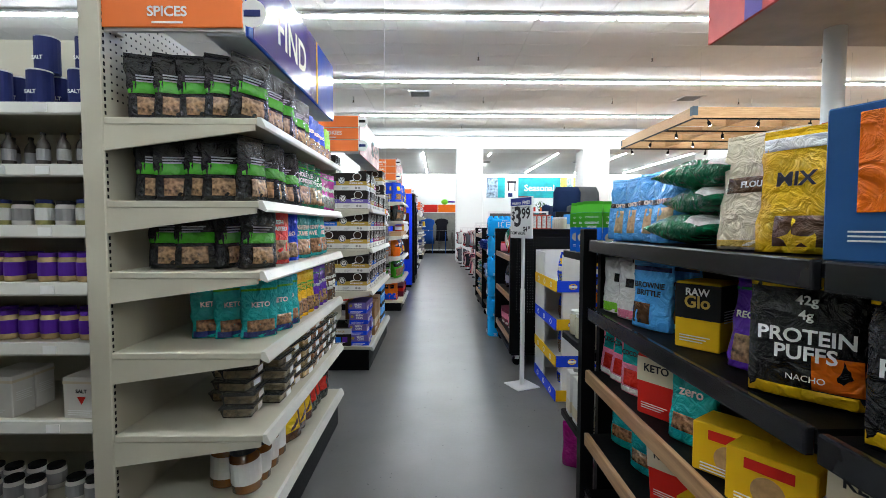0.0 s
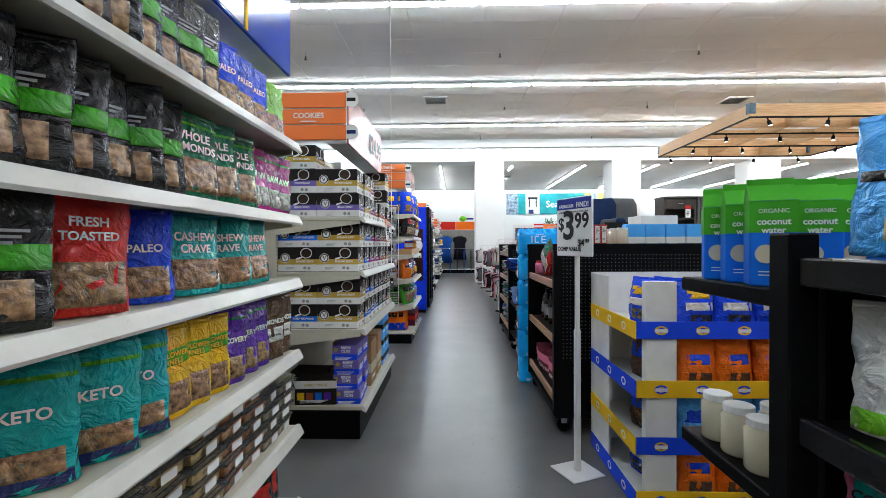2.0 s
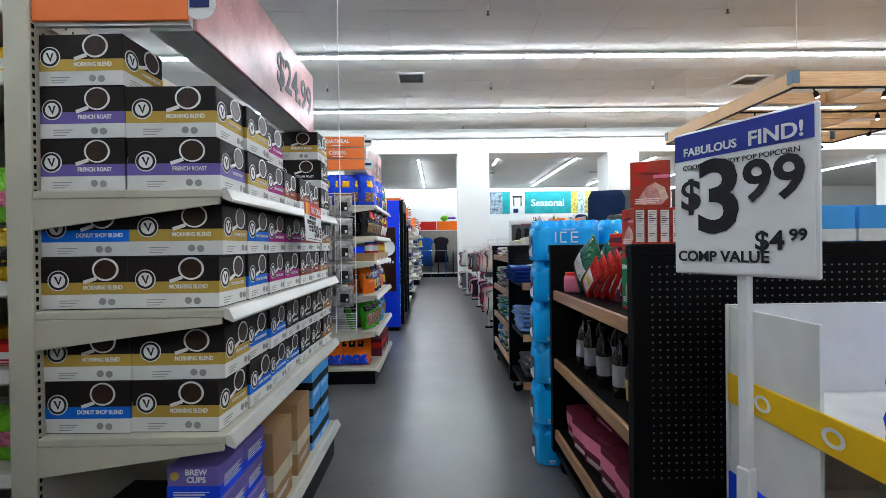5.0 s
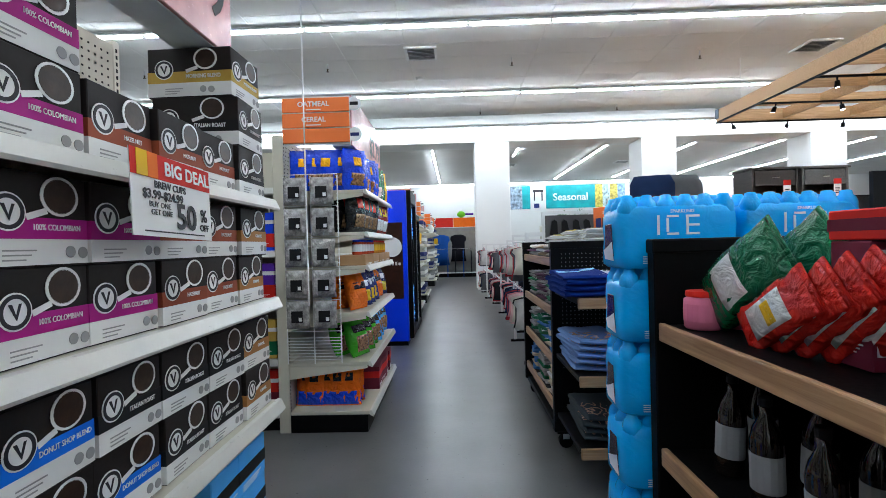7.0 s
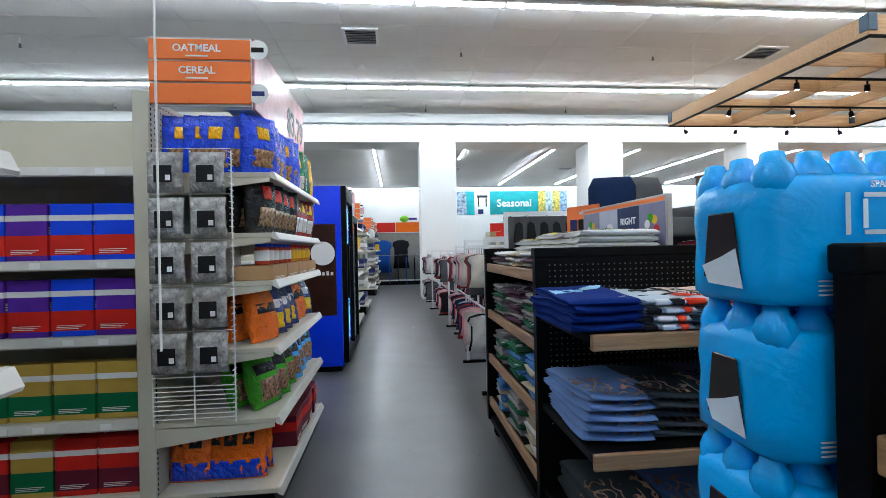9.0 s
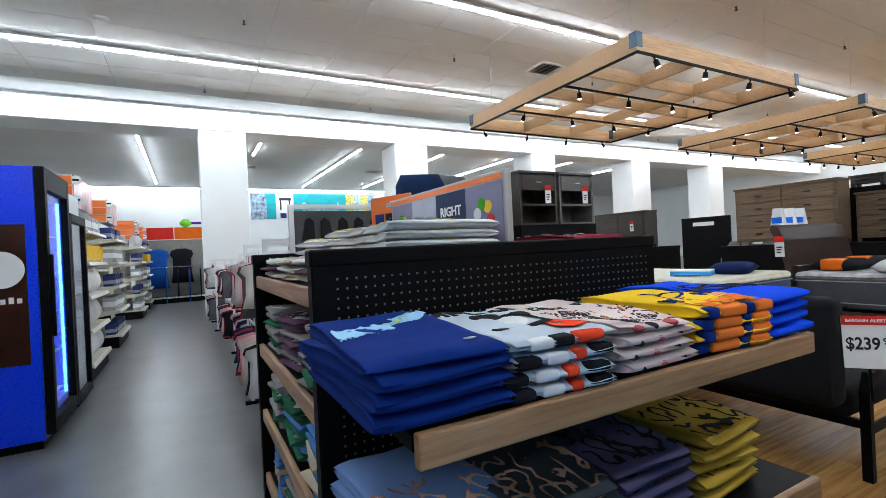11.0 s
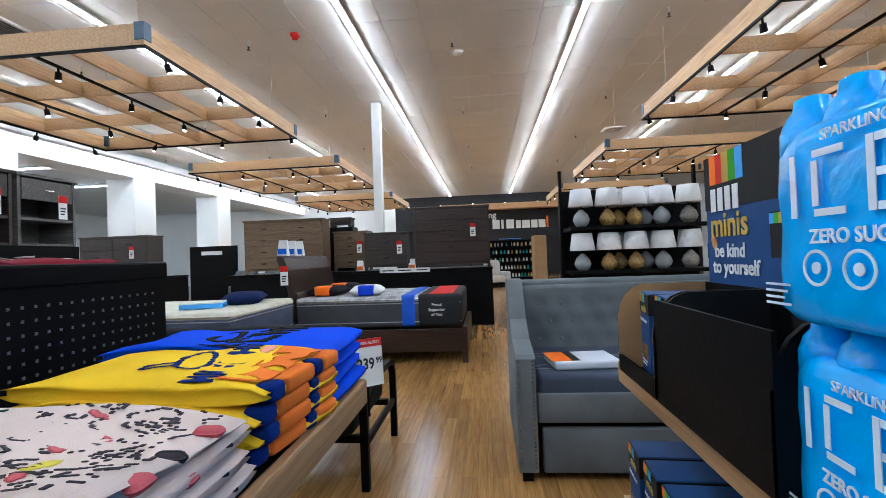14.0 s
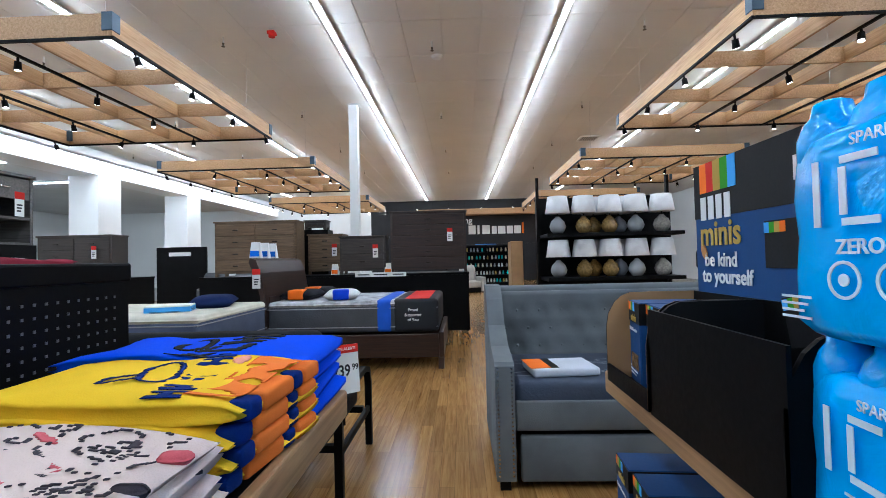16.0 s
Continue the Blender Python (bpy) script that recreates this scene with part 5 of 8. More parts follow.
place(big_cake, pose(0.82, 5.14, 1.4565, 0, 0, -24))
deck = part("top_deck", box(B(), 0.55, 1.36, 0.056, 1.06, 1.275, 1.3), BLACK, F2)
red_flat = carton("flat red carton of chocolate bars with white print", "chocolate box", 0.2, 0.13, 0.06, K("red"), [(0.3, 0.7, K("maroon"))], [], name="chocolate_carton")
mix_box = panelled("dark carton of brownie mix with a pale spine", "brownie mix", 0.1, 0.05, 0.25, K("maroon"), "brownie boxes", "brownie_carton")
for i in range(3):
    place(mix_box, pose(0.81 + 0.058 * i, 5.43, 1.051, 0, 0, -90 + RNG.uniform(-3, 3)))
place(red_flat, pose(0.885, 5.42, 1.303, 0, 0, 3))
blue_box = carton("blue and white carton of crackers", "cracker box", 0.14, 0.08, 0.16, K("sky"), [(0.1, 0.4, K("white"))], [], name="cracker_carton")
paper_pile = carton("white carton of paper plates", "carton", 0.3, 0.26, 0.12, K("white"), [], [], name="white_carton")
for i in range(4):
    place(blue_box, pose(1.3 + 0.15 * i, 5.2, 1.301, 0, 0, RNG.uniform(-5, 5)))
place(paper_pile, pose(1.62, 5.6, 1.301, 0, 0, 5))
place(paper_pile, pose(1.6, 5.58, 1.423, 0, 0, 2))
row([mayo, mayo], 1.2, 5.1, 5.5, 1.3, 0, 5, 4)
dark_b = bottle("dark glass bottle of syrup with a white label", 0.036, 0.27, mat("dark_glass", (0.012, 0.008, 0.006), 0.08, var=0.2, spec=0.8), K("black"), K("grey"), "dark bottles")
amber_b = bottle("dark amber bottle of sauce with a yellow label", 0.036, 0.25, mat("dark_amber", (0.03, 0.012, 0.006), 0.08, var=0.2, spec=0.8), K("red"), K("gold"), "dark bottles")
row([amber_b, dark_b, dark_b, dark_b], 0.74, 5.0, 5.88, 0.66, -80, 20, 5, back=1)
red_carton = carton("pink-red carton of fruit bars", "carton", 0.2, 0.1, 0.16, K("maroon"), [(0.4, 0.8, K("pink"))], [], name="snack_carton")
row([red_carton], 0.74, 5.0, 5.9, 0.25, -84, 8, 5, back=1)


# ---- shrink-wrapped water ----
ICE_FILM = mat("blue_shrink_film", (0.006, 0.42, 1.0), 0.16, var=0.06, scale=8, bump=0.02, bscale=30, crinkle=0.12, spec=0.5)


def water_pack():
    """A pack of bottles in blue film: wrapped body, domed bottle tops, white marks, side opening."""
    w, d = 0.2, 0.108
    rings = []
    for k, z in ((0.93, 0.0), (1.0, 0.012), (1.0, 0.06), (0.985, 0.1), (1.0, 0.14), (0.985, 0.178), (0.95, 0.196), (0.86, 0.204)):
        ring = []
        for i in range(48):
            a = 2 * math.pi * i / 48
            c, s = math.cos(a), math.sin(a)
            x = math.copysign(abs(c) ** 0.35, c) * w
            y = math.copysign(abs(s) ** 0.35, s) * d
            bump = 1 + 0.014 * math.cos(x / w * math.pi * 6) * (abs(s) > 0.5) + 0.014 * math.cos(y / d * math.pi * 3) * (abs(c) > 0.8)
            ring.append((x * k, y * k * bump, z))
        rings.append(ring)
    t = solid("water_pack", loft(B(), rings), ICE_FILM, "bright blue shrink-wrapped pack of flavoured water bottles", "water pack", "stacked water packs", True)
    for i in range(6):
        for j in range(3):
            o = part("bottle_top", lathe(B(), [(0.032, 0.16), (0.0318, 0.204), (0.026, 0.22), (0.019, 0.228), (0.017, 0.24), (0.011, 0.243)], 14), ICE_FILM, t, "", True) if i + j == 0 else new("bottle_top", first.data)
            if i + j == 0:
                first = o
            o.parent = t
            o.matrix_basis = pose(-0.16 + 0.064 * i, -0.065 + 0.065 * j, 0)
    pale = mat("pale_film_print", (0.72, 0.84, 0.95), 0.3)
    for s in (-1, 1):
        rz = 0 if s < 0 else 180
        o0 = 0.05 if s > 0 else 0.0
        for x0, x1, z0, z1 in ((-0.082, -0.074, 0.108, 0.172), (-0.052, -0.044, 0.118, 0.162), (-0.05, -0.012, 0.108, 0.115), (-0.05, -0.012, 0.165, 0.172), (0.012, 0.02, 0.108, 0.172), (0.021, 0.055, 0.108, 0.115), (0.021, 0.055, 0.136, 0.143), (0.021, 0.055, 0.165, 0.172)):
            g = part("title_shape", box(B(), x0, x1, -0.001, 0, z0, z1), pale, t)
            g.matrix_basis = pose(o0, s * (d + 0.003), 0, 0, 0, rz)
        letter("ZERO SUGAR", 0.019, pale, t, pose(o0, s * (d + 0.004), 0.088, 0, 0, rz))
        letter("SPARKLING", 0.015, pale, t, pose(o0, s * (d + 0.004), 0.184, 0, 0, rz))
        for x in (-0.05, 0, 0.05):
            o = part("round_mark", ring_mesh(0.015, 0.018, 20), pale, t)
            o.matrix_basis = pose(x + o0, s * (d + 0.004), 0.058, 0, 0, rz)
            o = part("drop_mark", disc(0.006, 10), pale, t)
            o.matrix_basis = pose(x + o0, s * (d + 0.004), 0.058, 0, 0, rz)
        o = bars(t, -0.13, -0.09, 0, 0.04, 4, pale, 0.007, 0.0025)
        o.matrix_basis = pose(o0, s * (d + 0.003), 0, 0, 0, rz)
    for s in (-1,):
        o = part("end_opening", loft(B(), [[(s * (w + 0.001 + e), y * q, 0.1 + (z - 0.1) * q) for y, z in ((-0.045, 0.04), (0.045, 0.04), (0.03, 0.15), (-0.03, 0.15))] for q, e in ((1, 0.0), (0.96, 0.0015))]), mat("dark_bottles_behind_film", (0.03, 0.025, 0.03), 0.15), t)
        part("pale_ribbon", loft(B(), [[(s * (w + 0.003 + e), y, z) for y, z in ((-0.05, 0.025), (0.03, 0.03), (0.045, 0.06), (0.0, 0.075), (-0.035, 0.09))] for e in (0, 0.001)]), pale, t)
    return t


water = water_pack()
for k in range(6):
    for i in range(2):
        place(water, pose(0.74 + 0.415 * i + RNG.uniform(-0.008, 0.008), 6.128 + RNG.uniform(-0.006, 0.006), 0.002 + 0.2435 * k, 0, 0, RNG.uniform(-2.5, 2.5)))


# ---- snack bar display ----
def bar_display():
    t = thing("snack_bar_display", "black and blue cardboard snack bar header with almond pictures", "header sign", "", pose(1.345, 6.012, 1.0) @ Matrix.Diagonal((0.95, 1, 0.97, 1)))
    bl = card("bar_blue", (0.012, 0.06, 0.19))
    part("header_board", box(B(), 0, 0.64, 0, 0.012, 0.0, 0.53, 0.002), bl, t)
    part("black_top", box(B(), -0.0005, 0.6405, -0.0012, 0.0132, 0.4, 0.5305), K("black"), t)
    for i, c in enumerate(("orange", "red", "gold", "green", "sky")):
        o = part("rainbow_stripe", box(B(), 0, 0.03, 0, 0.001, 0, 0.07), K(c), t)
        o.matrix_basis = pose(0.58 - 0.03 * i, 0.0135, 0.46)
    for i in range(4):
        o = part("word_shape", box(B(), 0, 0.024, 0, 0.001, 0, 0.055), WHITE, t)
        o.matrix_basis = pose(0.585 - 0.034 * i, 0.0135, 0.395)
    letter("minis", 0.08, mat("gold_print", C["gold"], 0.5), t, pose(0.53, 0.0145, 0.36, 0, 0, 180))
    letter("be kind", 0.045, WH, t, pose(0.53, 0.0145, 0.3, 0, 0, 180))
    letter("to yourself", 0.045, WH, t, pose(0.51, 0.0145, 0.262, 0, 0, 180))
    letter("100", 0.06, WH, t, pose(0.25, 0.0145, 0.46, 0, 0, 180))
    letter("CALORIES", 0.024, WH, t, pose(0.22, 0.0145, 0.42, 0, 0, 180))
    almond_m = mat("almond_skin", (0.45, 0.2, 0.06), 0.5, var=0.2, scale=40)
    for x, z, a in ((0.6, 0.32, 30), (0.42, 0.14, 60), (0.46, 0.12, -20), (0.4, 0.11, 10)):
        bm = B()
        bmesh.ops.create_uvsphere(bm, u_segments=10, v_segments=7, radius=0.018)
        bm.transform(Matrix.Diagonal((0.7, 0.12, 1.2, 1)))
        o = part("almond_picture", bm, almond_m, t)
        o.matrix_basis = pose(x, 0.0135, z, 0, a, 0)
    for x, z, a in ((0.31, 0.33, 0), (0.26, 0.2, 14)):
        o = part("bar_picture", box(B(), -0.06, 0.06, 0, 0.001, -0.045, 0.045), K("black"), t)
        o.matrix_basis = pose(x, 0.0135, z, 0, a, 0)
        for i, c in enumerate(("orange", "gold", "green", "sky")):
            q = part("stripe", box(B(), 0, 0.015, 0, 0.001, 0, 0.02), K(c), o)
            q.matrix_basis = pose(0.0 + 0.015 * i, 0.0012, 0.022)
    return t


bar_display()


def bar_tray(lip, lining):
    """A black open display shell with a rounded cut side and a brown board edge."""
    t = thing("display_tray", "black cardboard display tray with rounded sides", "display tray", "snack bar trays", pose(0, 0, 0))
    part("floor_board", box(B(), -0.19, 0.19, -0.11, 0.11, 0, 0.006), BLACK, t)
    part("back_board", box(B(), -0.19, 0.19, 0.104, 0.11, 0.006, 0.215), BLACK, t)
    part("front_lip", box(B(), -0.19, 0.19, -0.11, -0.104, 0.006, lip), BLACK, t)
    for x in (-0.19, 0.184):
        prof = [(-0.11, 0.006), (0.104, 0.006), (0.104, 0.215), (0.0, 0.215)] + [(-0.11 + 0.07 * (1 - math.cos(a)) , 0.13 + 0.085 * math.sin(a)) for a in (1.4, 1.1, 0.8, 0.4, 0.0)]
        part("side_board", loft(B(), [[(xx, y, z) for y, z in prof] for xx in (x, x + 0.006)]), BLACK, t)
        part("board_lining", loft(B(), [[(xx, y, z) for y, z in prof] for xx in (x + (0.006 if x < 0 else -0.0015), x + (0.0075 if x < 0 else 0.0))]), lining, t, "board lining")
    return t


tray = bar_tray(0.2, K("black"))
place(tray, pose(1.525, 6.13, 1.001, 0, 0, 180))
place(bar_tray(0.04, K("kraft")), pose(1.85, 6.13, 1.001, 0, 0, 180) @ Matrix.Diagonal((0.66, 1, 1, 1)))
bar_box = carton("black and blue carton of mini snack bars with rainbow stripe", "snack bar box", 0.1, 0.15, 0.19, card("bar_blue", (0.012, 0.06, 0.19)), [(0.74, 0.99, K("black"))], [("minis", 0.024, 0.8, mat("gold_print", C["gold"], 0.5))], "snack bar boxes", "snack_bar_box")
for i, c in enumerate(("orange", "gold", "green", "sky")):
    o = part("rainbow_stripe", box(B(), 0, 0.014, -0.001, 0, 0, 0.02), K(c), bar_box)
    o.matrix_basis = pose(-0.045 + 0.014 * i, -0.0765, 0.168)
o = part("bar_photo", box(B(), -0.03, 0.03, -0.001, 0, 0, 0.035), NUTS, bar_box)
o.matrix_basis = pose(0.005, -0.0765, 0.035)
letter("Dark Chocolate", 0.011, WH, bar_box, pose(0, -0.078, 0.125))
for i in range(2):
    place(bar_box, pose(1.9 - 0.105 * i, 6.12, 1.008, 0, 0, 172))
for i in range(5):
    place(bar_box, pose(1.9 - 0.11 * i, 6.16, 0.641, 0, 0, 176))
    place(bar_box, pose(1.9 - 0.11 * i, 6.16, 0.251, 0, 0, 176))

# ---- folded shirts ----
def cloth(name, color, var=0.08):
    return mat("cloth_" + name, color, 0.9, var=var, scale=5, bump=0.18, bscale=420, spec=0.1)


def top_wave(x, y, seed):
    return 0.015 * noise.noise((x * 8 + seed, y * 6, seed * 0.7)) + 0.004 * noise.noise((x * 22, y * 18 + seed, 3.3))


def folded(color, w, d, label, prints=(), seed=1, h=0.03, group="folded shirts", extra=()):
    """A folded shirt: two soft layers with a rolled front fold, prints lying on its top."""
    bm = B()
    rings = []
    for j in range(19):
        v = j / 18
        y = -d / 2 + d * v
        pinch = (1 - abs(2 * v - 1) ** 6) ** 0.5 if 0 < v < 1 else 0.25
        ring = []
        for i in range(28):
            a = 2 * math.pi * i / 28
            c, s = math.cos(a), math.sin(a)
            x = w / 2 * math.copysign(abs(c) ** 0.3, c) * (1 + 0.05 * noise.noise((y * 7, seed, 2)))
            groove = 1 - 0.06 * (abs(s) < 0.25)
            zz = h / 2 + h / 2 * math.copysign(abs(s) ** 0.5, s) * pinch
            ring.append((x * groove, y * (groove if abs(v - 0.5) > 0.47 else 1) + 0.012 * noise.noise((x * 6, seed, 1)), zz + top_wave(x, y, seed) * (1 if s > -0.1 else 0.4)))
        rings.append(ring)
    loft(bm, rings)
    t = solid("folded_shirt", bm, color, label, "shirt", group, True)
    for nm, f, m in prints:
        pb = B()
        n = 88
        grid = {}
        for i in range(n):
            for j in range(n):
                u, v = (i + 0.5) / n * 2 - 1, (j + 0.5) / n * 2 - 1
                if f(u, v):
                    q = []
                    for di, dj in ((0, 0), (1, 0), (1, 1), (0, 1)):
                        k = (i + di, j + dj)
                        if k not in grid:
                            x, y = (k[0] / n - 0.5) * w * 0.9, (k[1] / n - 0.5) * d * 0.92
                            grid[k] = pb.verts.new((x, y, h - 0.0002 + top_wave(x, y, seed) + 0.0016))
                        q.append(grid[k])
                    pb.faces.new(q)
        if pb.faces:
            ext = bmesh.ops.extrude_face_region(pb, geom=list(pb.faces))
            for g in ext["geom"]:
                if isinstance(g, bmesh.types.BMVert):
                    g.co.z -= 0.0012
            part(nm, pb, m, t, "", True)
        else:
            pb.free()
    for nm, y0, y1, x0, x1, m in extra:
        eb = box(B(), x0 * w / 2, x1 * w / 2, -d / 2 - 0.004, -d / 2 + 0.03, h * y0 + 0.003, h * y1 - 0.002, 0.008, 3)
        part(nm, eb, m, t, "", True)
    return t


def n2(u, v, k=2.0, s=0.0):
    return noise.noise((u * k + s, v * k - s, s))


WC, BC = cloth("white", (0.7, 0.7, 0.7)), cloth("ink", (0.012, 0.012, 0.014))
INKY = cloth("soft_ink", (0.06, 0.05, 0.06))
NAVY = cloth("navy", (0.004, 0.022, 0.16))
ORANGE_C = cloth("orange", (0.85, 0.2, 0.03))


def oval(u, v, cu, cv, ru, rv, turn=0.0):
    """True inside a turned oval on the shirt's front."""
    c, s = math.cos(turn), math.sin(turn)
    a, b = (u - cu) * c + (v - cv) * s, (v - cv) * c - (u - cu) * s
    return (a / ru) ** 2 + (b / rv) ** 2 < 1


def strokes(u, v, v0, h, pitch, seed):
    """Blocky strokes like a line of heavy lettering."""
    k = math.floor((u + 1) / pitch)
    f = (u + 1) / pitch - k
    w = (v - v0) / h
    if not 0 < w < 1 or f > 0.82:
        return False
    kind = (k * 7 + seed) % 4
    if f < 0.28:
        return True
    return (w > 0.78 or w < 0.22, w > 0.78 or abs(w - 0.5) < 0.12, f > 0.54 or abs(w - f) < 0.18, abs(w - 0.5) < 0.14 or f > 0.6)[kind]


def burst(u, v, cu, cv, r):
    """A drawn sun flower of thin rays."""
    d = math.hypot(u - cu, (v - cv) * 1.6)
    return d < r and (d < r * 0.2 or abs(math.sin(math.atan2((v - cv) * 1.6, u - cu) * 11)) < 0.3)


def ring_line(u, v, cu, cv, ru, rv, t, turn=0.0):
    return oval(u, v, cu, cv, ru, rv, turn) and not oval(u, v, cu, cv, ru - t, rv - t, turn)


navy_t = folded(NAVY, 0.26, 0.45, "navy folded shirt with a white and sky blue wave print", [("wave_print", lambda u, v: abs(v - 0.3 - 0.3 * u + 0.12 * n2(u, v, 6)) < 0.17 + 0.05 * n2(u, v, 14) and n2(u, v, 9, 3) > -0.3, cloth("wave_white", (0.35, 0.62, 0.85))), ("yellow_print", lambda u, v: oval(u, v, 0.3, 0.42, 0.35, 0.1, 0.3), cloth("lemon", (0.6, 0.66, 0.12))), ("small_mark", lambda u, v: oval(u, v, 0.75, -0.75, 0.09, 0.05), WC)], 1, 0.036)
navy_p = folded(NAVY, 0.26, 0.45, "plain navy folded shirt in a stack", [], 2, 0.036)
GREYC = cloth("grey", (0.5, 0.56, 0.62))
REDC = cloth("red", (0.75, 0.06, 0.02))
grey_t = folded(GREYC, 0.26, 0.45, "pale grey folded shirt with black, white and red shapes", [("black_letters", lambda u, v: strokes(u, v, 0.38, 0.38, 0.42, 2), BC), ("black_shapes", lambda u, v: oval(u, v, -0.12, 0.18, 0.3, 0.14) or oval(u, v, 0.62, 0.05, 0.34, 0.12, 0.4) or ring_line(u, v, 0.1, -0.28, 0.62, 0.38, 0.13) or oval(u, v, -0.6, -0.5, 0.14, 0.07), BC), ("white_shape", lambda u, v: oval(u, v, -0.1, -0.28, 0.42, 0.24, 0.3), WC), ("red_shape", lambda u, v: (oval(u, v, 0.55, -0.72, 0.42, 0.22)) and not (oval(u, v, 0.35, -0.72, 0.09, 0.06) or oval(u, v, 0.7, -0.6, 0.09, 0.06) or oval(u, v, 0.75, -0.82, 0.09, 0.06)), REDC)], 3, 0.03, extra=[("red_fold", 0.1, 0.95, 0.15, 0.7, REDC), ("white_fold", 0.1, 0.95, -0.75, -0.3, WC), ("black_fold", 0.1, 0.95, -0.28, 0.1, BC)])
grey_p = folded(GREYC, 0.26, 0.45, "pale grey and black folded shirt in a stack", [], 4, 0.03, extra=[("black_fold", 0.1, 0.95, -0.9, -0.5, BC), ("white_fold", 0.1, 0.95, -0.4, 0.0, WC), ("red_fold", 0.1, 0.95, 0.1, 0.35, REDC), ("black_fold", 0.1, 0.95, 0.45, 0.9, BC)])
BLUSH = cloth("blush", (0.72, 0.57, 0.52))
ROSE = cloth("rose", (0.6, 0.12, 0.14))
pink_t = folded(BLUSH, 0.25, 0.45, "pale pink folded shirt with drawn flowers and dark letters", [("dark_letters", lambda u, v: strokes(u, v - 0.12 * u * u, 0.22, 0.15, 0.2, 1) and abs(u) < 0.85, cloth("dark_green", (0.01, 0.05, 0.045))), ("line_drawing", lambda u, v: burst(u, v, -0.35, -0.1, 0.3) or burst(u, v, 0.6, -0.7, 0.2) or burst(u, v, -0.1, -0.78, 0.18) or (v < 0.1 and abs(n2(u, v, 5.5, 5)) < 0.03), INKY), ("red_flower", lambda u, v: oval(u, v, 0.1, -0.38, 0.13, 0.035, 0.6) or oval(u, v, 0.3, -0.52, 0.13, 0.035, 0.8) or oval(u, v, -0.65, -0.6, 0.1, 0.03, 0.4) or oval(u, v, 0.75, -0.3, 0.1, 0.03, 0.9), ROSE), ("yellow_flower", lambda u, v: oval(u, v, 0.45, -0.05, 0.14, 0.07) or oval(u, v, -0.35, -0.55, 0.13, 0.06), cloth("yellow", (0.75, 0.62, 0.08))), ("white_ticket", lambda u, v: -0.62 < u < -0.1 and 0.45 < v < 0.62, WC)], 5, 0.03, extra=[("rose_print", 0.2, 0.8, -0.6, -0.35, ROSE), ("ink_print", 0.2, 0.8, -0.1, 0.0, INKY), ("rose_print", 0.2, 0.8, 0.4, 0.55, ROSE)])
pink_p = folded(BLUSH, 0.25, 0.45, "pale pink folded shirt in a stack", [], 6, 0.03, extra=[("ink_print", 0.2, 0.8, -0.7, -0.62, INKY), ("rose_print", 0.2, 0.8, -0.2, 0.0, ROSE), ("ink_print", 0.2, 0.8, 0.5, 0.62, INKY)])
GOLDC = cloth("gold", (0.9, 0.56, 0.02))
YEL_ENDS = [("orange_fold", 0.05, 0.95, -0.55, 0.15, ORANGE_C), ("navy_fold", 0.05, 0.95, -0.85, -0.58, NAVY), ("navy_fold", 0.05, 0.95, 0.17, 0.4, NAVY), ("orange_fold", 0.05, 0.95, 0.42, 0.92, ORANGE_C)]
yel_t = folded(GOLDC, 0.28, 0.42, "yellow folded shirt with an orange and navy graphic", [("navy_print", lambda u, v: strokes(u, v - 0.15 * u, -0.5, 0.26, 0.36, 3) or ring_line(u, v, 0.1, -0.02, 0.5, 0.16, 0.04, 0.2) or ring_line(u, v, -0.3, 0.12, 0.3, 0.1, 0.035), NAVY), ("orange_print", lambda u, v: v < -0.62 and abs(u) < 0.85 and n2(u, v, 4, 4) > -0.2, ORANGE_C), ("pink_print", lambda u, v: oval(u, v, 0.65, -0.5, 0.16, 0.06), cloth("salmon", (0.85, 0.35, 0.25)))], 7, 0.036, extra=YEL_ENDS)
yel_p = folded(GOLDC, 0.28, 0.42, "yellow folded shirt with orange and navy fold in a stack", [], 11, 0.036, extra=YEL_ENDS)
blue_t = folded(cloth("royal", (0.006, 0.07, 0.75)), 0.24, 0.46, "royal blue folded shirt with black lettering shapes", [("black_print", lambda u, v: strokes(u, v + 0.2 * u, -0.45, 0.4, 0.5, 1) or ring_line(u, v, 0, 0.15, 0.5, 0.16, 0.08), BC)], 8, 0.036)


def stack(protos, x, y, z, n, h, turn=0, sway=3, top=None):
    for k in range(n):
        p = top if (top and k == n - 1) else protos[k % len(protos)]
        place(p, pose(x + RNG.uniform(-0.008, 0.008), y + RNG.uniform(-0.008, 0.008), z + 0.002 + h * k, 0, 0, turn + RNG.uniform(-sway, sway)))


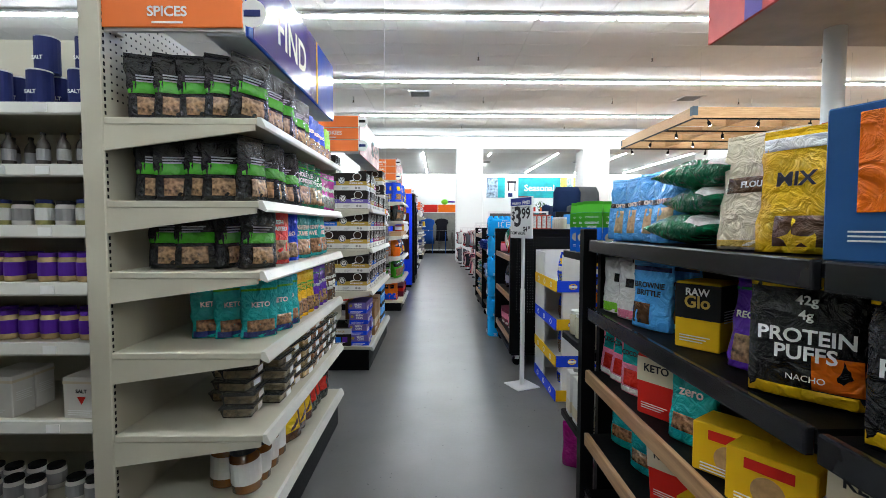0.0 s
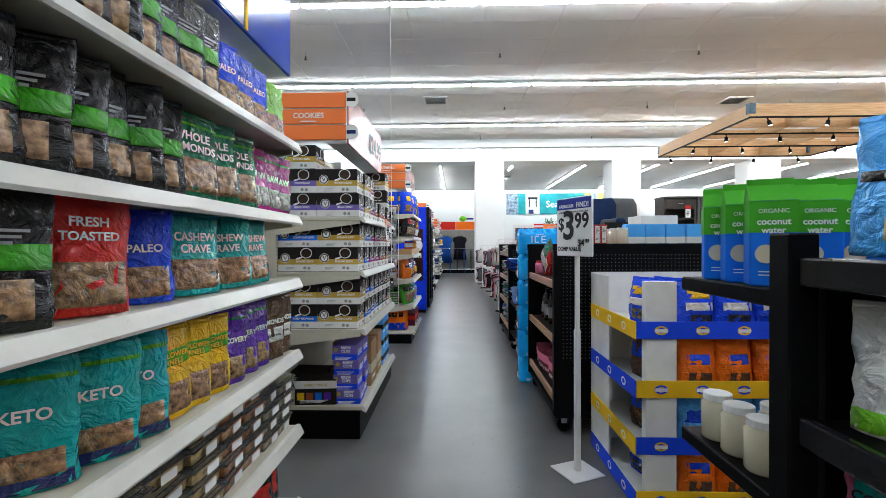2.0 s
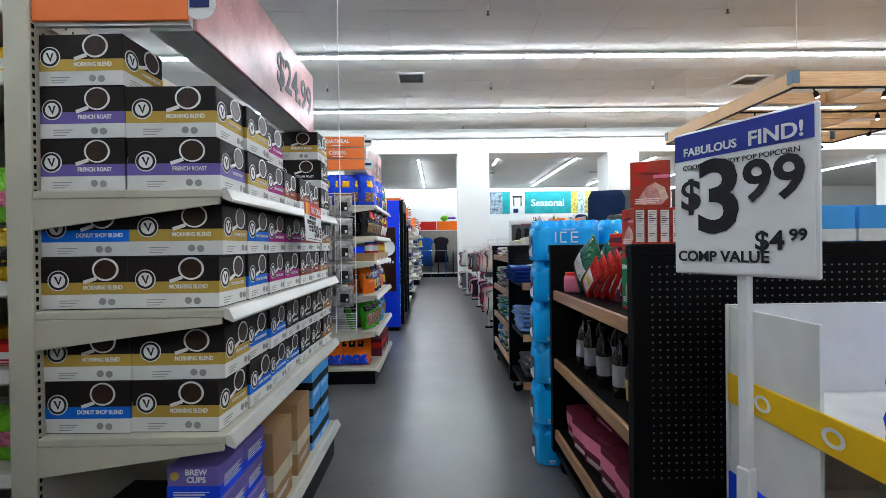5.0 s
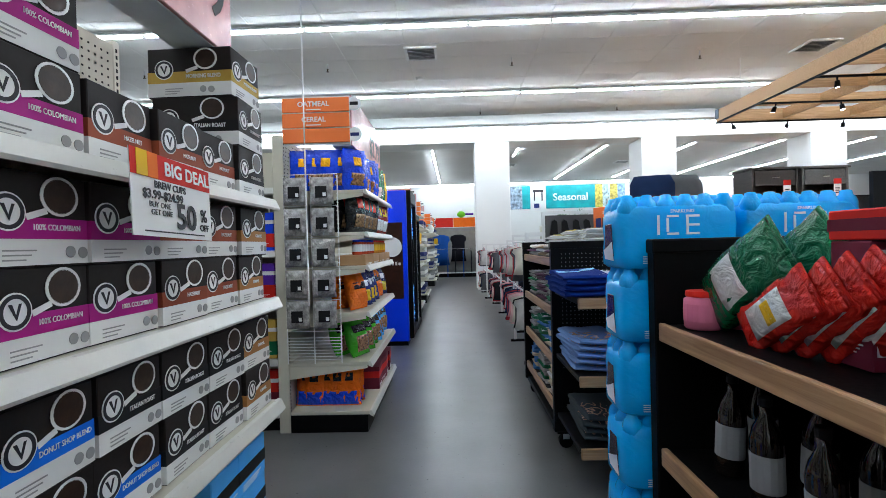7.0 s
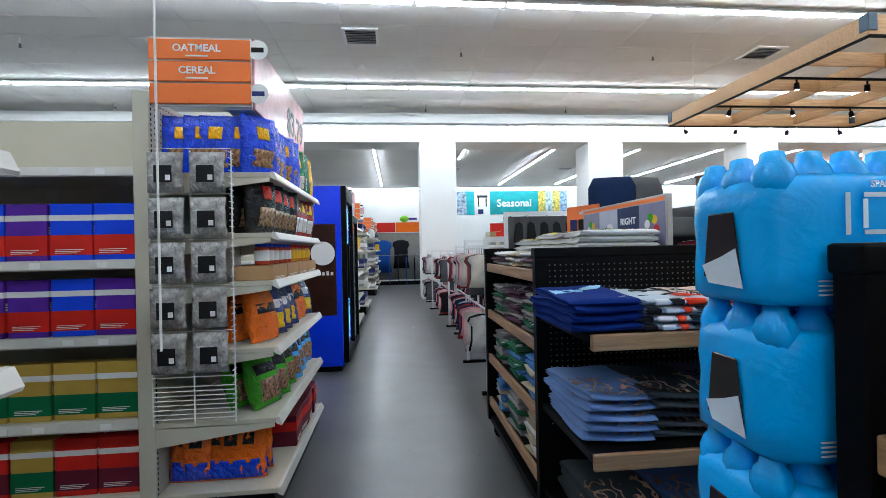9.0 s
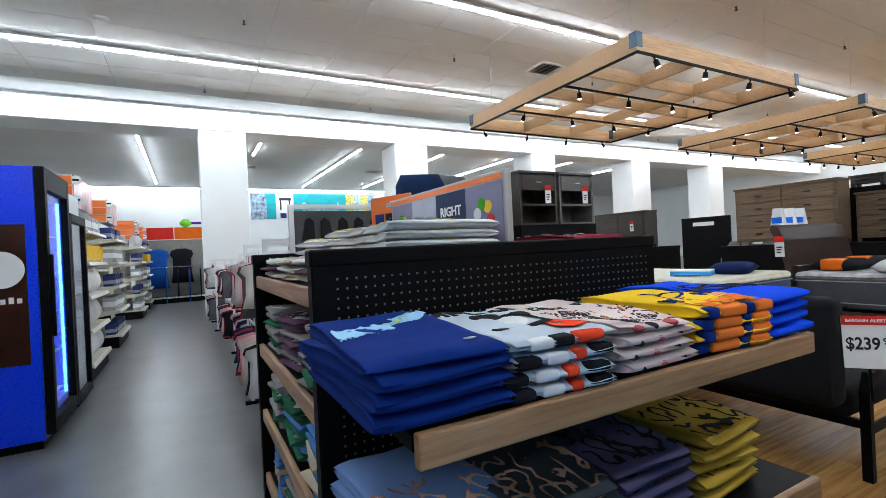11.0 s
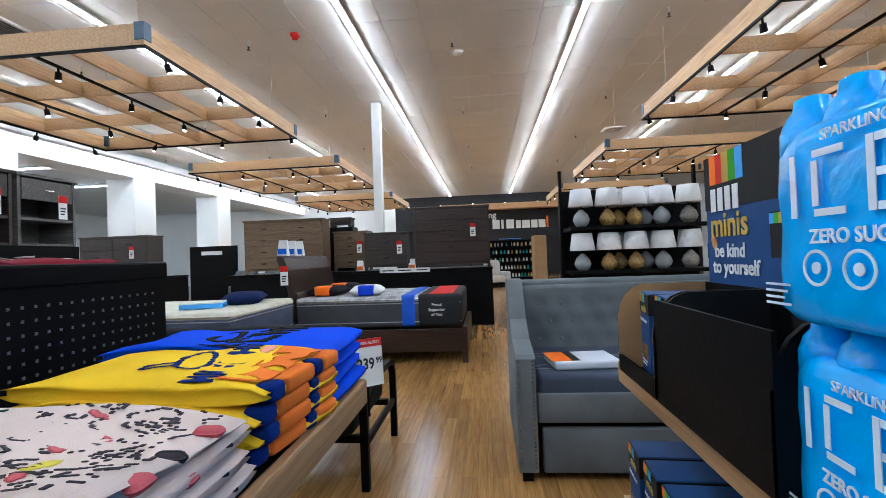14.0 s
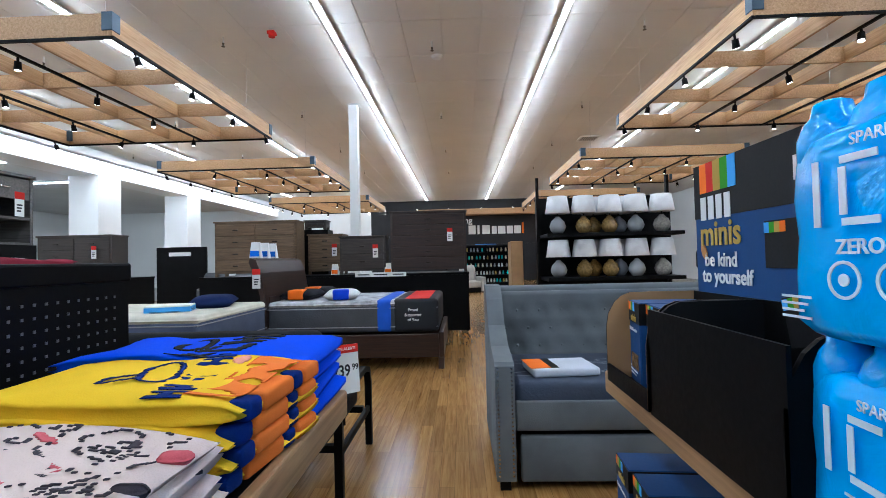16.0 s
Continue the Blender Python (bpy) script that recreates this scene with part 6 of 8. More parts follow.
SY = 7.14
FRONT = 6.85
stack([navy_p], 0.68, FRONT + 0.235, 1.02, 4, 0.03, 2, 6, navy_t)
stack([grey_p], 0.935, FRONT + 0.235, 1.02, 4, 0.028, -3, 4, grey_t)
stack([pink_p], 1.185, FRONT + 0.235, 1.02, 4, 0.027, 3, 4, pink_t)
stack([yel_p], 1.5, FRONT + 0.22, 1.02, 4, 0.027, -3, 5, yel_t)
stack([blue_t], 1.72, FRONT + 0.24, 1.02, 4, 0.029, 4, 5)
lower = {}
for nm, c, lab in (("denim", (0.16, 0.26, 0.5), "light denim blue folded shirt with a bright print"), ("slate", (0.05, 0.06, 0.065), "slate grey folded shirt"), ("dusk", (0.1, 0.09, 0.17), "dusky purple folded shirt with dark print"), ("mustard", (0.5, 0.33, 0.04), "mustard yellow folded shirt with small flower print")):
    lower[nm] = folded(cloth(nm, c), 0.27, 0.42, lab, [("dark_print", lambda u, v: v < 0.1 and abs(n2(u, v, 3.4, len(lab))) < 0.09, BC if nm in ("dusk", "mustard") else cloth("mixed_print", (0.5, 0.3, 0.2), 0.8))], len(nm), 0.036)
for nm, x, n in (("denim", 0.76, 5), ("slate", 1.0, 5), ("dusk", 1.26, 5), ("mustard", 1.55, 5)):
    stack([lower[nm]], x, SY, 0.62, n, 0.035, 0, 6)
for nm, x in (("slate", 0.8), ("denim", 1.1), ("dusk", 1.45)):
    stack([lower[nm]], x, SY, 0.25, 4, 0.035, 0, 6)
# shirts on the end shelves, facing the aisle
small = [folded(cloth(nm, c), 0.25, 0.34, lab, [("print", lambda u, v: n2(u, v, 3, 2) > 0.2, WC)], 20 + i, 0.026) for i, (nm, c, lab) in enumerate((("plum", (0.12, 0.06, 0.1), "dark plum folded shirt with pale print"), ("ash", (0.3, 0.29, 0.28), "ash grey folded shirt with pale print"), ("leaf", (0.03, 0.16, 0.08), "green folded shirt with pale print"), ("azure", (0.08, 0.22, 0.5), "azure blue folded shirt with pale print"), ("sand", (0.5, 0.42, 0.3), "sand coloured folded shirt with pale print"), ("chalk", (0.66, 0.65, 0.62), "white folded shirt with pale print")))]
for z, order in ((1.21, (5, 4, 5)), (0.89, (1, 0, 1)), (0.58, (3, 2, 1)), (0.28, (4, 1, 3))):
    for i in range(3):
        for k in range(3 if z > 1 else 7):
            place(small[(order[i] + (k % 3 == 1)) % 6], pose(0.8 + RNG.uniform(-0.01, 0.01), 7.63 + 0.36 * i, z + 0.002 + 0.027 * k, 0, 0, -90 + RNG.uniform(-8, 8)))
part("top_deck", box(B(), 0.55, 1.3, 0.056, 1.16, 1.28, 1.3), BLACK, F3)
white_t = folded(cloth("bright_white", (0.75, 0.75, 0.74)), 0.4, 0.34, "white folded shirt with yellow patterned print", [("yellow_print", lambda u, v: u < 0.2 and n2(u, v, 3, 8) > 0.12, cloth("yellow", (0.75, 0.62, 0.08))), ("grey_print", lambda u, v: u < 0.2 and abs(n2(u, v, 4, 3)) < 0.06, cloth("ash", (0.3, 0.29, 0.28)))], 31, 0.032)
for x, y, n, rz in ((1.06, 7.66, 3, -10), (1.04, 8.02, 3, 12), (1.0, 8.32, 2, 40)):
    stack([white_t], x, y, 1.3, n, 0.031, rz, 8)
maroon_t = folded(cloth("maroon", (0.2, 0.015, 0.03)), 0.36, 0.32, "maroon folded shirt with white print", [("print", lambda u, v: n2(u, v, 3, 1) > 0.25, WC)], 33, 0.03)
stack([maroon_t], 1.72, 7.68, 1.3, 1, 0.03, 0, 5)
stack([small[5]], 1.0, 8.5, 1.3, 1, 0.03, 0, 5)


def poster_board():
    """A framed board of four shirt pictures standing on the fixture, with an orange price header."""
    t = thing("poster_board", "grey-framed board with four graphic shirt posters and orange strip", "poster board", "", pose(1.3, 7.52, 1.3, 0, 0, -90) @ Matrix.Diagonal((1, 1, 0.9, 1)))
    part("frame", box(B(), -1.02, 0.0, 0, 0.03, 0, 0.3, 0.004), mat("grey_frame", (0.42, 0.4, 0.38), 0.6), t)
    part("orange_strip", box(B(), -1.0, -0.02, -0.002, 0, 0.265, 0.288), ORANGE, t)
    for i, c in enumerate(((0.24, 0.24, 0.33), (0.4, 0.42, 0.5), (0.015, 0.03, 0.08), (0.22, 0.21, 0.32))):
        p = part("poster", box(B(), -0.25, -0.005, -0.003, -0.0002, 0.01, 0.26), card("poster_%d" % i, c), t)
        p.matrix_basis = pose(-0.75 + 0.247 * i, 0, 0)
        if i == 2:
            letter("RIGHT", 0.06, WH, p, pose(-0.125, -0.004, 0.17))
            letter("ON", 0.085, WH, p, pose(-0.13, -0.004, 0.09))
        else:
            for k in range(7 if i != 1 else 2):
                o = part("printed_shape", disc(0.05 if i == 1 else 0.026, 12), K(("red", "yellow", "green", "white", "blue", "orange", "black")[k] if i != 1 else ("navy", "white")[k]), p)
                a = k * 0.9
                o.matrix_basis = pose(-0.125 + (0.045 * math.cos(a) if i != 1 else 0.02 * k), -0.0034 - 0.0004 * k, 0.11 + (0.07 * math.sin(a) if i != 1 else 0.01 * k))
    return t


poster_board()


def tall_header():
    t = thing("price_header", "orange price header board with shirt pictures", "header sign", "", pose(1.42, 8.55, 1.3, 0, 0, -70))
    part("board", box(B(), -0.34, 0.0, 0, 0.012, 0, 0.32, 0.003), ORANGE, t)
    for i in range(3):
        o = part("picture", box(B(), 0, 0.075, -0.002, 0, 0, 0.1), K(("navy", "black", "blue")[i]), t)
        o.matrix_basis = pose(-0.3 + 0.09 * i, 0, 0.12)
    letter("$8", 0.1, WH, t, pose(-0.24, -0.003, 0.06))
    letter("sale!", 0.045, WH, t, pose(-0.16, -0.003, 0.27))
    return t


tall_header()


# ---- drink coolers ----
def drink_cooler():
    """Blue drink cooler: cabinet with a bottle picture, black door frame, glass, blue light strip, shelves and bottles within."""
    t = thing("drink_cooler", "tall blue drink cooler with glass door and bottle picture", "drink cooler", "drink coolers", pose(-0.62, 10.55, 0))
    W, D, H = 0.72, 0.78, 2.04
    bl = mat("cooler_blue", (0.004, 0.045, 0.85), 0.28, var=0.05, scale=2, bump=0.01, coat=0.4)
    cab = part("cabinet", box(box(box(box(box(B(), -W, -0.0, 0, 0.04, 0.06, H, 0.006), -W, 0, D - 0.04, D, 0.06, H, 0.006), -W, -W + 0.04, 0.041, D - 0.041, 0.06, H), -W + 0.041, 0, 0.041, D - 0.041, H - 0.2, H), -W + 0.041, 0, 0.041, D - 0.041, 0.06, 0.25), bl, t)
    part("plinth", box(B(), -W + 0.02, -0.02, 0.02, D - 0.02, 0, 0.06), BLACK, t)
    pic = part("bottle_picture", box(B(), -0.42, -0.06, -0.0025, -0.0005, 0.62, 1.62), mat("cola_print", (0.03, 0.008, 0.004), 0.3, var=0.6, scale=7, bump=0.0), cab)
    bm = cyl(B(), 0, 0, -0.002, 0, 0.13, n=28, axis="Y")
    o = part("round_emblem", bm, WHITE, pic)
    o.matrix_basis = pose(-0.2, -0.003, 1.3)
    for z, c in ((0.055, "red"), (-0.055, "blue")):
        bm = B()
        s = 1 if z > 0 else -1
        pts = [(0.115 * math.cos(a), -0.0045, s * 0.115 * math.sin(a) + s * 0.008) for a in [math.pi * i / 12 for i in range(13)]] + [(-0.06, -0.0045, s * 0.03), (0.05, -0.0045, s * 0.018)]
        loft(bm, [pts, [(p[0], p[1] + 0.001, p[2]) for p in pts]])
        o = part("emblem_half", bm, K(c), pic)
        o.matrix_basis = pose(-0.2, 0, 1.3)
    for k in range(5):
        o = part("title_shape", box(B(), 0, 0.028, -0.001, 0, 0, 0.045 if k % 2 else 0.035), WHITE, pic)
        o.matrix_basis = pose(-0.3 + 0.045 * k, -0.003, 1.06)
    fr = B()
    for y0, y1, z0, z1 in ((0.0, 0.07, 0.1, H), (D - 0.07, D, 0.1, H), (0.071, D - 0.071, H - 0.16, H), (0.071, D - 0.071, 0.1, 0.2)):
        box(fr, 0.003, 0.06, y0, y1, z0, z1, 0.004)
    door = part("door", fr, BLACK, t, "black door frame")
    gl = part("pane", box(B(), 0.02, 0.03, 0.071, D - 0.071, 0.2, H - 0.16), mat("door_glass", (0.9, 0.95, 1.0), 0.05, var=0.0, bump=0.0, trans=1.0), door, "clear glass")
    gl.visible_shadow = False
    part("handle", box(B(), 0.061, 0.085, 0.02, 0.045, 0.8, 1.4, 0.006, 2), BLACK, door)
    for y in (0.085, D - 0.1):
        part("light_strip", box(B(), -0.02, -0.005, y, y + 0.018, 0.25, H - 0.2), mat("blue_led", (0.12, 0.5, 1.0), 0.4, emit=6.0, var=0.0, bump=0.0), t, "lit blue light strip")
    for z in (0.3, 0.62, 0.94, 1.26, 1.56):
        part("shelf", box(B(), -W + 0.06, -0.04, 0.06, D - 0.06, z - 0.008, z), WHITE, t)
    return t


drink_cooler()
cola = bottle("plastic bottle of dark cola with a blue label", 0.035, 0.24, mat("cola_bottle", (0.02, 0.008, 0.004), 0.1, spec=0.6), K("blue"), K("blue"), "cooler bottles")
for z in (0.3, 0.62, 0.94, 1.26, 1.56):
    for i in range(7):
        place(cola, pose(-0.71, 10.66 + 0.085 * i, z + 0.001))


def grey_cooler(y, label):
    t = thing("drink_cooler", label, "drink cooler", "drink coolers", pose(-0.62, y, 0))
    W, D, H = 0.7, 0.7, 1.98
    sil = mat("cooler_silver", (0.5, 0.52, 0.53), 0.35, 0.3, var=0.05)
    part("cabinet", box(box(box(box(B(), -W, 0, 0, 0.05, 0.05, H), -W, 0, D - 0.05, D, 0.05, H), -W, -W + 0.05, 0.051, D - 0.051, 0.05, H), -W + 0.051, 0, 0.051, D - 0.051, H - 0.22, H), sil, t)
    part("plinth", box(B(), -W, -0.01, 0, D, 0, 0.05), BLACK, t)
    part("lit_interior", box(B(), -W + 0.051, -W + 0.06, 0.051, D - 0.051, 0.06, H - 0.22), mat("cooler_glow", (0.8, 0.93, 1.0), 0.5, emit=0.9, var=0.0, bump=0.0), t, "lit white back")
    fr = B()
    for y0, y1, z0, z1 in ((0.0, 0.06, 0.06, H - 0.2), (D - 0.06, D, 0.06, H - 0.2), (0.061, D - 0.061, H - 0.28, H - 0.2), (0.061, D - 0.061, 0.06, 0.14)):
        box(fr, 0.003, 0.05, y0, y1, z0, z1, 0.004)
    door = part("door", fr, BLACK, t, "black door frame")
    g = part("pane", box(B(), 0.02, 0.028, 0.061, D - 0.061, 0.14, H - 0.28), mat("door_glass", (0.9, 0.95, 1.0), 0.05, trans=1.0), door, "clear glass")
    g.visible_shadow = False
    for z in (0.3, 0.65, 1.0, 1.35):
        part("shelf", box(B(), -W + 0.07, -0.03, 0.06, D - 0.06, z - 0.008, z), WHITE, t)
    return t


grey_cooler(11.4, "tall silver drink cooler with lit interior and glass door")

# ---- further end units ----
pillow_w = bag("white packaged pillow in clear film", "pillow", 0.4, 0.28, 0.16, film("white_soft", (0.7, 0.7, 0.7), 0.4), [], [], "pillow", "packaged pillows")
grey_pack = carton("grey and white household carton with picture panel", "carton", 0.2, 0.16, 0.2, K("grey"), [(0.3, 0.7, K("white"))], [], "household cartons")
dark_pack = carton("dark blue household carton with pale band", "carton", 0.16, 0.14, 0.18, K("navy"), [(0.2, 0.5, K("grey"))], [], "household cartons")
gold_pack = carton("mustard yellow storage carton with white ticket", "carton", 0.26, 0.24, 0.2, K("yellow"), [], [], "household cartons")
for y, kinds in ((12.6, (pillow_w, pillow_w, grey_pack, gold_pack)), (15.0, (dark_pack, grey_pack, dark_pack, grey_pack)), (19.2, (grey_pack, dark_pack, pillow_w, dark_pack)), (21.6, (grey_pack, grey_pack, dark_pack, gold_pack))):
    endcap("cream metal gondola end stocked with household goods", y, y + 1.3, -0.62, -1.2, (0.2, 0.58, 0.96, 1.34, 1.7), 2.05, -0.74, (0.2, 0.7, 1.2), 3.0)
    for z, p in zip((0.2, 0.58, 0.96, 1.34, 1.7), (kinds[0], kinds[1], kinds[0], kinds[3], kinds[2])):
        row([p], -0.78, y + 0.08, y + 1.25, z, 90, 6, 4 if p is pillow_w or p is gold_pack else 6, jit=0.008)


# ---- signs above the end units ----
def aisle_sign(y, x0, x1, z, words, side, side_label, length, side_words=()):
    """Orange slat sign on the near face with round stickers, and a long picture panel facing the aisle."""
    t = thing("aisle_sign", "orange slatted aisle sign with white lettering", "aisle sign", "aisle signs", pose(x0, y, z))
    w = x1 - x0
    part("box_frame", box(B(), 0, w, 0.003, 0.02, -0.01, 0.33), mat("sign_frame_grey", (0.6, 0.6, 0.6), 0.4), t)
    for k in range(3):
        s = part("slat", box(B(), 0, w, -0.008, 0.002, 0.218 - 0.109 * k, 0.318 - 0.109 * k, 0.003), ORANGE, t)
        if k < len(words) and words[k]:
            letter(words[k], 0.05, WH, s, pose(w * 0.47, -0.0095, 0.272 - 0.109 * k))
            bars(s, w * 0.36, w * 0.58, -0.009, 0.238 - 0.109 * k, 1, WHITE, 0.01, 0.007)
    for k in (0, 1, 2):
        if k != 1:
            o = part("round_sticker", disc(0.05, 20), WHITE, t)
            o.matrix_basis = pose(w + 0.035, -0.004, 0.27 - 0.109 * k)
            o = part("sticker_mark", box(B(), -0.03, 0.03, -0.001, 0, -0.012, 0.012), K("navy" if k else "black"), t)
            o.matrix_basis = pose(w + 0.035, -0.0062, 0.27 - 0.109 * k)
    p = part("picture_panel", box(B(), w - 0.002, w + 0.012, 0.022, length, -0.02, 0.34, 0.003), side, t, side_label)
    part("underside", box(B(), w * 0.72, w - 0.003, 0.022, length, -0.02, -0.008), mat("sign_underside", (0.68, 0.74, 0.78), 0.5), t)
    for s, size, yy, zz, m in side_words:
        letter(s, size, m, p, pose(w + 0.014, yy, zz, 0, 0, 90))
    part("support_post", box(B(), -0.02, 0.02, 0.05, 0.09, -(z - 2.12), 0.0), CREAM, t)
    return t


GLOSS_BLUE = mat("glossy_blue_panel", (0.02, 0.09, 0.6), 0.12, var=0.35, scale=1.3, bump=0.01, spec=0.7)
sg = aisle_sign(2.2, -1.29, -0.78, 2.06, ("", "", "SPICES"), GLOSS_BLUE, "glossy blue and violet picture panel", 1.42, (("FIND", 0.2, 0.55, 0.14, WH),))
part("yellow_stripe", box(B(), 0.523, 0.526, 0.98, 1.0, -0.015, 0.335), K("yellow"), sg)
part("violet_area", box(B(), 0.5225, 0.5245, 0.06, 0.97, -0.012, 0.332), mat("glossy_violet_panel", (0.07, 0.04, 0.3), 0.12, spec=0.7), sg)
PINKISH = mat("red_white_panel", (0.6, 0.3, 0.3), 0.25, var=0.6, scale=2.5, bump=0.01, spec=0.5)
aisle_sign(4.74, -1.27, -0.79, 2.02, ("", "COOKIES", ""), PINKISH, "red and white picture panel", 1.4, (("$24.99", 0.22, 1.05, 0.15, INK),))
aisle_sign(7.77, -1.2, -0.72, 2.06, ("OATMEAL", "CEREAL", ""), PINKISH, "red and white picture panel", 1.25, (("$3.79", 0.22, 0.95, 0.12, INK),))
for y in (12.62, 15.02, 19.22, 21.62):
    aisle_sign(y, -1.15, -0.75, 1.98, ("", "", ""), PINKISH, "red and white picture panel", 1.1)


def shelf_card():
    """The big deal card hanging from the top coffee shelf."""
    t = thing("price_card", "white and red price card hanging from the shelf edge", "price card", "", pose(-0.618, 5.515, 1.345, -3, 2, 90))
    part("paper", box(B(), -0.145, 0.145, -0.001, 0.001, 0, 0.175), WHITE, t)
    part("red_header", box(B(), -0.145, 0.145, -0.0024, -0.0012, 0.122, 0.175), K("red"), t)
    part("yellow_flag", box(B(), -0.128, -0.095, -0.0036, -0.0025, 0.122, 0.175), K("yellow"), t)
    part("orange_flag", box(B(), -0.094, -0.062, -0.0036, -0.0025, 0.122, 0.175), K("orange"), t)
    for s, size, x, z, m in (("BIG DEAL!", 0.042, 0.055, 0.147, WH), ("BREW CUPS", 0.021, -0.02, 0.109, INK), ("$3.99-$24.99", 0.026, -0.045, 0.087, INK), ("BUY ONE", 0.017, -0.06, 0.066, INK), ("GET ONE", 0.017, -0.055, 0.05, INK), ("50", 0.08, 0.035, 0.046, INK), ("%", 0.042, 0.108, 0.057, INK), ("OFF", 0.022, 0.108, 0.028, INK)):
        letter(s, size, m, t, pose(x, -0.0035, z))
    bars(t, -0.11, 0.11, -0.0012, 0.012, 1, INK)
    return t


shelf_card()


# ---- clothing racks along the far aisle ----
def garment(c, label, L=0.42, w=0.2):
    """A hanging garment with sleeves, on a hanger hooked to the rail."""
    bm = B()
    rings = []
    for f, k in ((0, 0.35), (0.06, 0.9), (0.18, 1.0), (0.3, 0.78), (0.7, 0.8), (1.0, 0.95)):
        rings.append([(0.02 * math.cos(a) + 0.006 * math.sin(3 * a + f * 9), w * k * math.sin(a), -0.07 - L * f) for a in [2 * math.pi * i / 14 for i in range(14)]])
    loft(bm, rings)
    cyl(bm, 0, 0, -0.07, 0.004, 0.003, n=6)
    t = solid("hanging_garment", bm, c, label, "garment", "hanging clothes", True)
    return t


gcols = [("rose pink", (0.62, 0.26, 0.28)), ("white", (0.5, 0.49, 0.48)), ("grey", (0.1, 0.1, 0.11)), ("cream", (0.62, 0.58, 0.5)), ("black", (0.015, 0.015, 0.02)), ("red", (0.35, 0.03, 0.04)), ("navy", (0.02, 0.03, 0.08)), ("pale pink", (0.68, 0.45, 0.45))]
garms = [garment(cloth("garment_" + n.replace(" ", "_"), c, 0.35), "%s child's garment hanging on a rail" % n, 0.3 + 0.04 * (i % 3), 0.16) for i, (n, c) in enumerate(gcols)]
WIRE = mat("white_rack_steel", (0.72, 0.72, 0.72), 0.4, var=0.03)


def clothes_rack(x, y0, y1, tall):
    t = thing("clothes_rack", "white steel clothes rack hung with small garments", "clothes rack", "clothes racks", pose(x, y0, 0))
    L = y1 - y0
    for yy in (0, L):
        for xx in (0, 0.5):
            part("post", box(B(), xx - 0.015, xx + 0.015, yy - 0.015, yy + 0.015, 0.03, tall), WIRE, t)
        part("foot", box(B(), -0.06, 0.56, yy - 0.02, yy + 0.02, 0, 0.03), BLACK, t)
        part("cross_bar", box(B(), 0.016, 0.484, yy - 0.012, yy + 0.012, tall - 0.03, tall), WIRE, t)
    rails = (tall - 0.1, tall - 0.66) if tall > 1.2 else (tall - 0.1,)
    for z in rails:
        for xx in (0.0, 0.5):
            part("rail", cyl(B(), xx, z, 0.016, L - 0.016, 0.01, n=8, axis="Y"), WIRE, t)
            n = int(L / 0.13)
            for i in range(n):
                place(garms[RNG.randrange(len(garms))], pose(x + xx, y0 + 0.06 + (L - 0.12) * i / max(1, n - 1), z + 0.012, 0, 0, 90 + RNG.uniform(-15, 15)))
    return t


clothes_rack(0.78, 9.5, 10.7, 1.42)
clothes_rack(0.9, 11.3, 12.5, 1.36)
clothes_rack(0.85, 13.2, 14.6, 1.3)
clothes_rack(0.75, 15.6, 17.0, 1.3)
clothes_rack(0.95, 19.4, 20.8, 1.35)
clothes_rack(2.2, 11.0, 12.4, 1.4)
clothes_rack(2.4, 14.0, 15.4, 1.36)


def shoe_rack(x, y):
    t = thing("shoe_rack", "white frame rack hung with black sandals", "shoe rack", "shoe racks", pose(x, y, 0))
    for xx in (0, 1.1):
        part("post", box(B(), xx - 0.015, xx + 0.015, -0.015, 0.015, 0, 1.62), WIRE, t)
    part("top_bar", box(B(), 0.016, 1.084, -0.015, 0.015, 1.59, 1.62), WIRE, t)
    part("foot", box(B(), -0.1, 1.2, -0.2, 0.2, 0, 0.02), WIRE, t)
    part("panel", box(B(), 0.016, 1.084, 0.0, 0.012, 0.6, 1.58), mat("dark_rack_panel", (0.08, 0.08, 0.085), 0.6), t)
    for k in range(2):
        for i in range(9):
            o = part("sandal", loft(B(), [[(0.04 * sx * q, -0.02 + e, 0.11 * sz * q) for sx, sz in ((-0.8, -1), (0.8, -1), (1, -0.2), (0.7, 0.9), (0, 1.1), (-0.7, 0.9), (-1, -0.2))] for q, e in ((1, 0), (0.94, -0.018))]), K("black"), t, "black sandal")
            o.matrix_basis = pose(0.1 + 0.112 * i, 0, 1.42 - 0.3 * k, 0, RNG.uniform(-8, 8), 0)
    return t


shoe_rack(0.9, 9.2)


def end_wall_display():
    """The panel that closes the aisle, with two hanging workwear pieces and orange and red top signs."""
    t = thing("wall_display", "grey display panel with hanging coveralls and sale signs", "display panel", "", pose(-1.15, 23.6, 0))
    part("panel", box(B(), 0, 2.3, 0, 0.05, 0.1, 2.0), mat("display_panel_grey", (0.26, 0.25, 0.23), 0.6), t)
    part("base", box(B(), 0, 2.3, -0.5, 0, 0, 0.2), BLACK, t)
    part("base_edge", box(B(), 0, 2.3, -0.52, -0.501, 0.15, 0.2), WHITE, t)
    for x, c, w in ((0.05, "red", 1.05), (1.12, "orange", 1.1)):
        part("top_sign", box(B(), x, x + w, -0.04, -0.001, 2.02, 2.4), K(c), t)
    return t


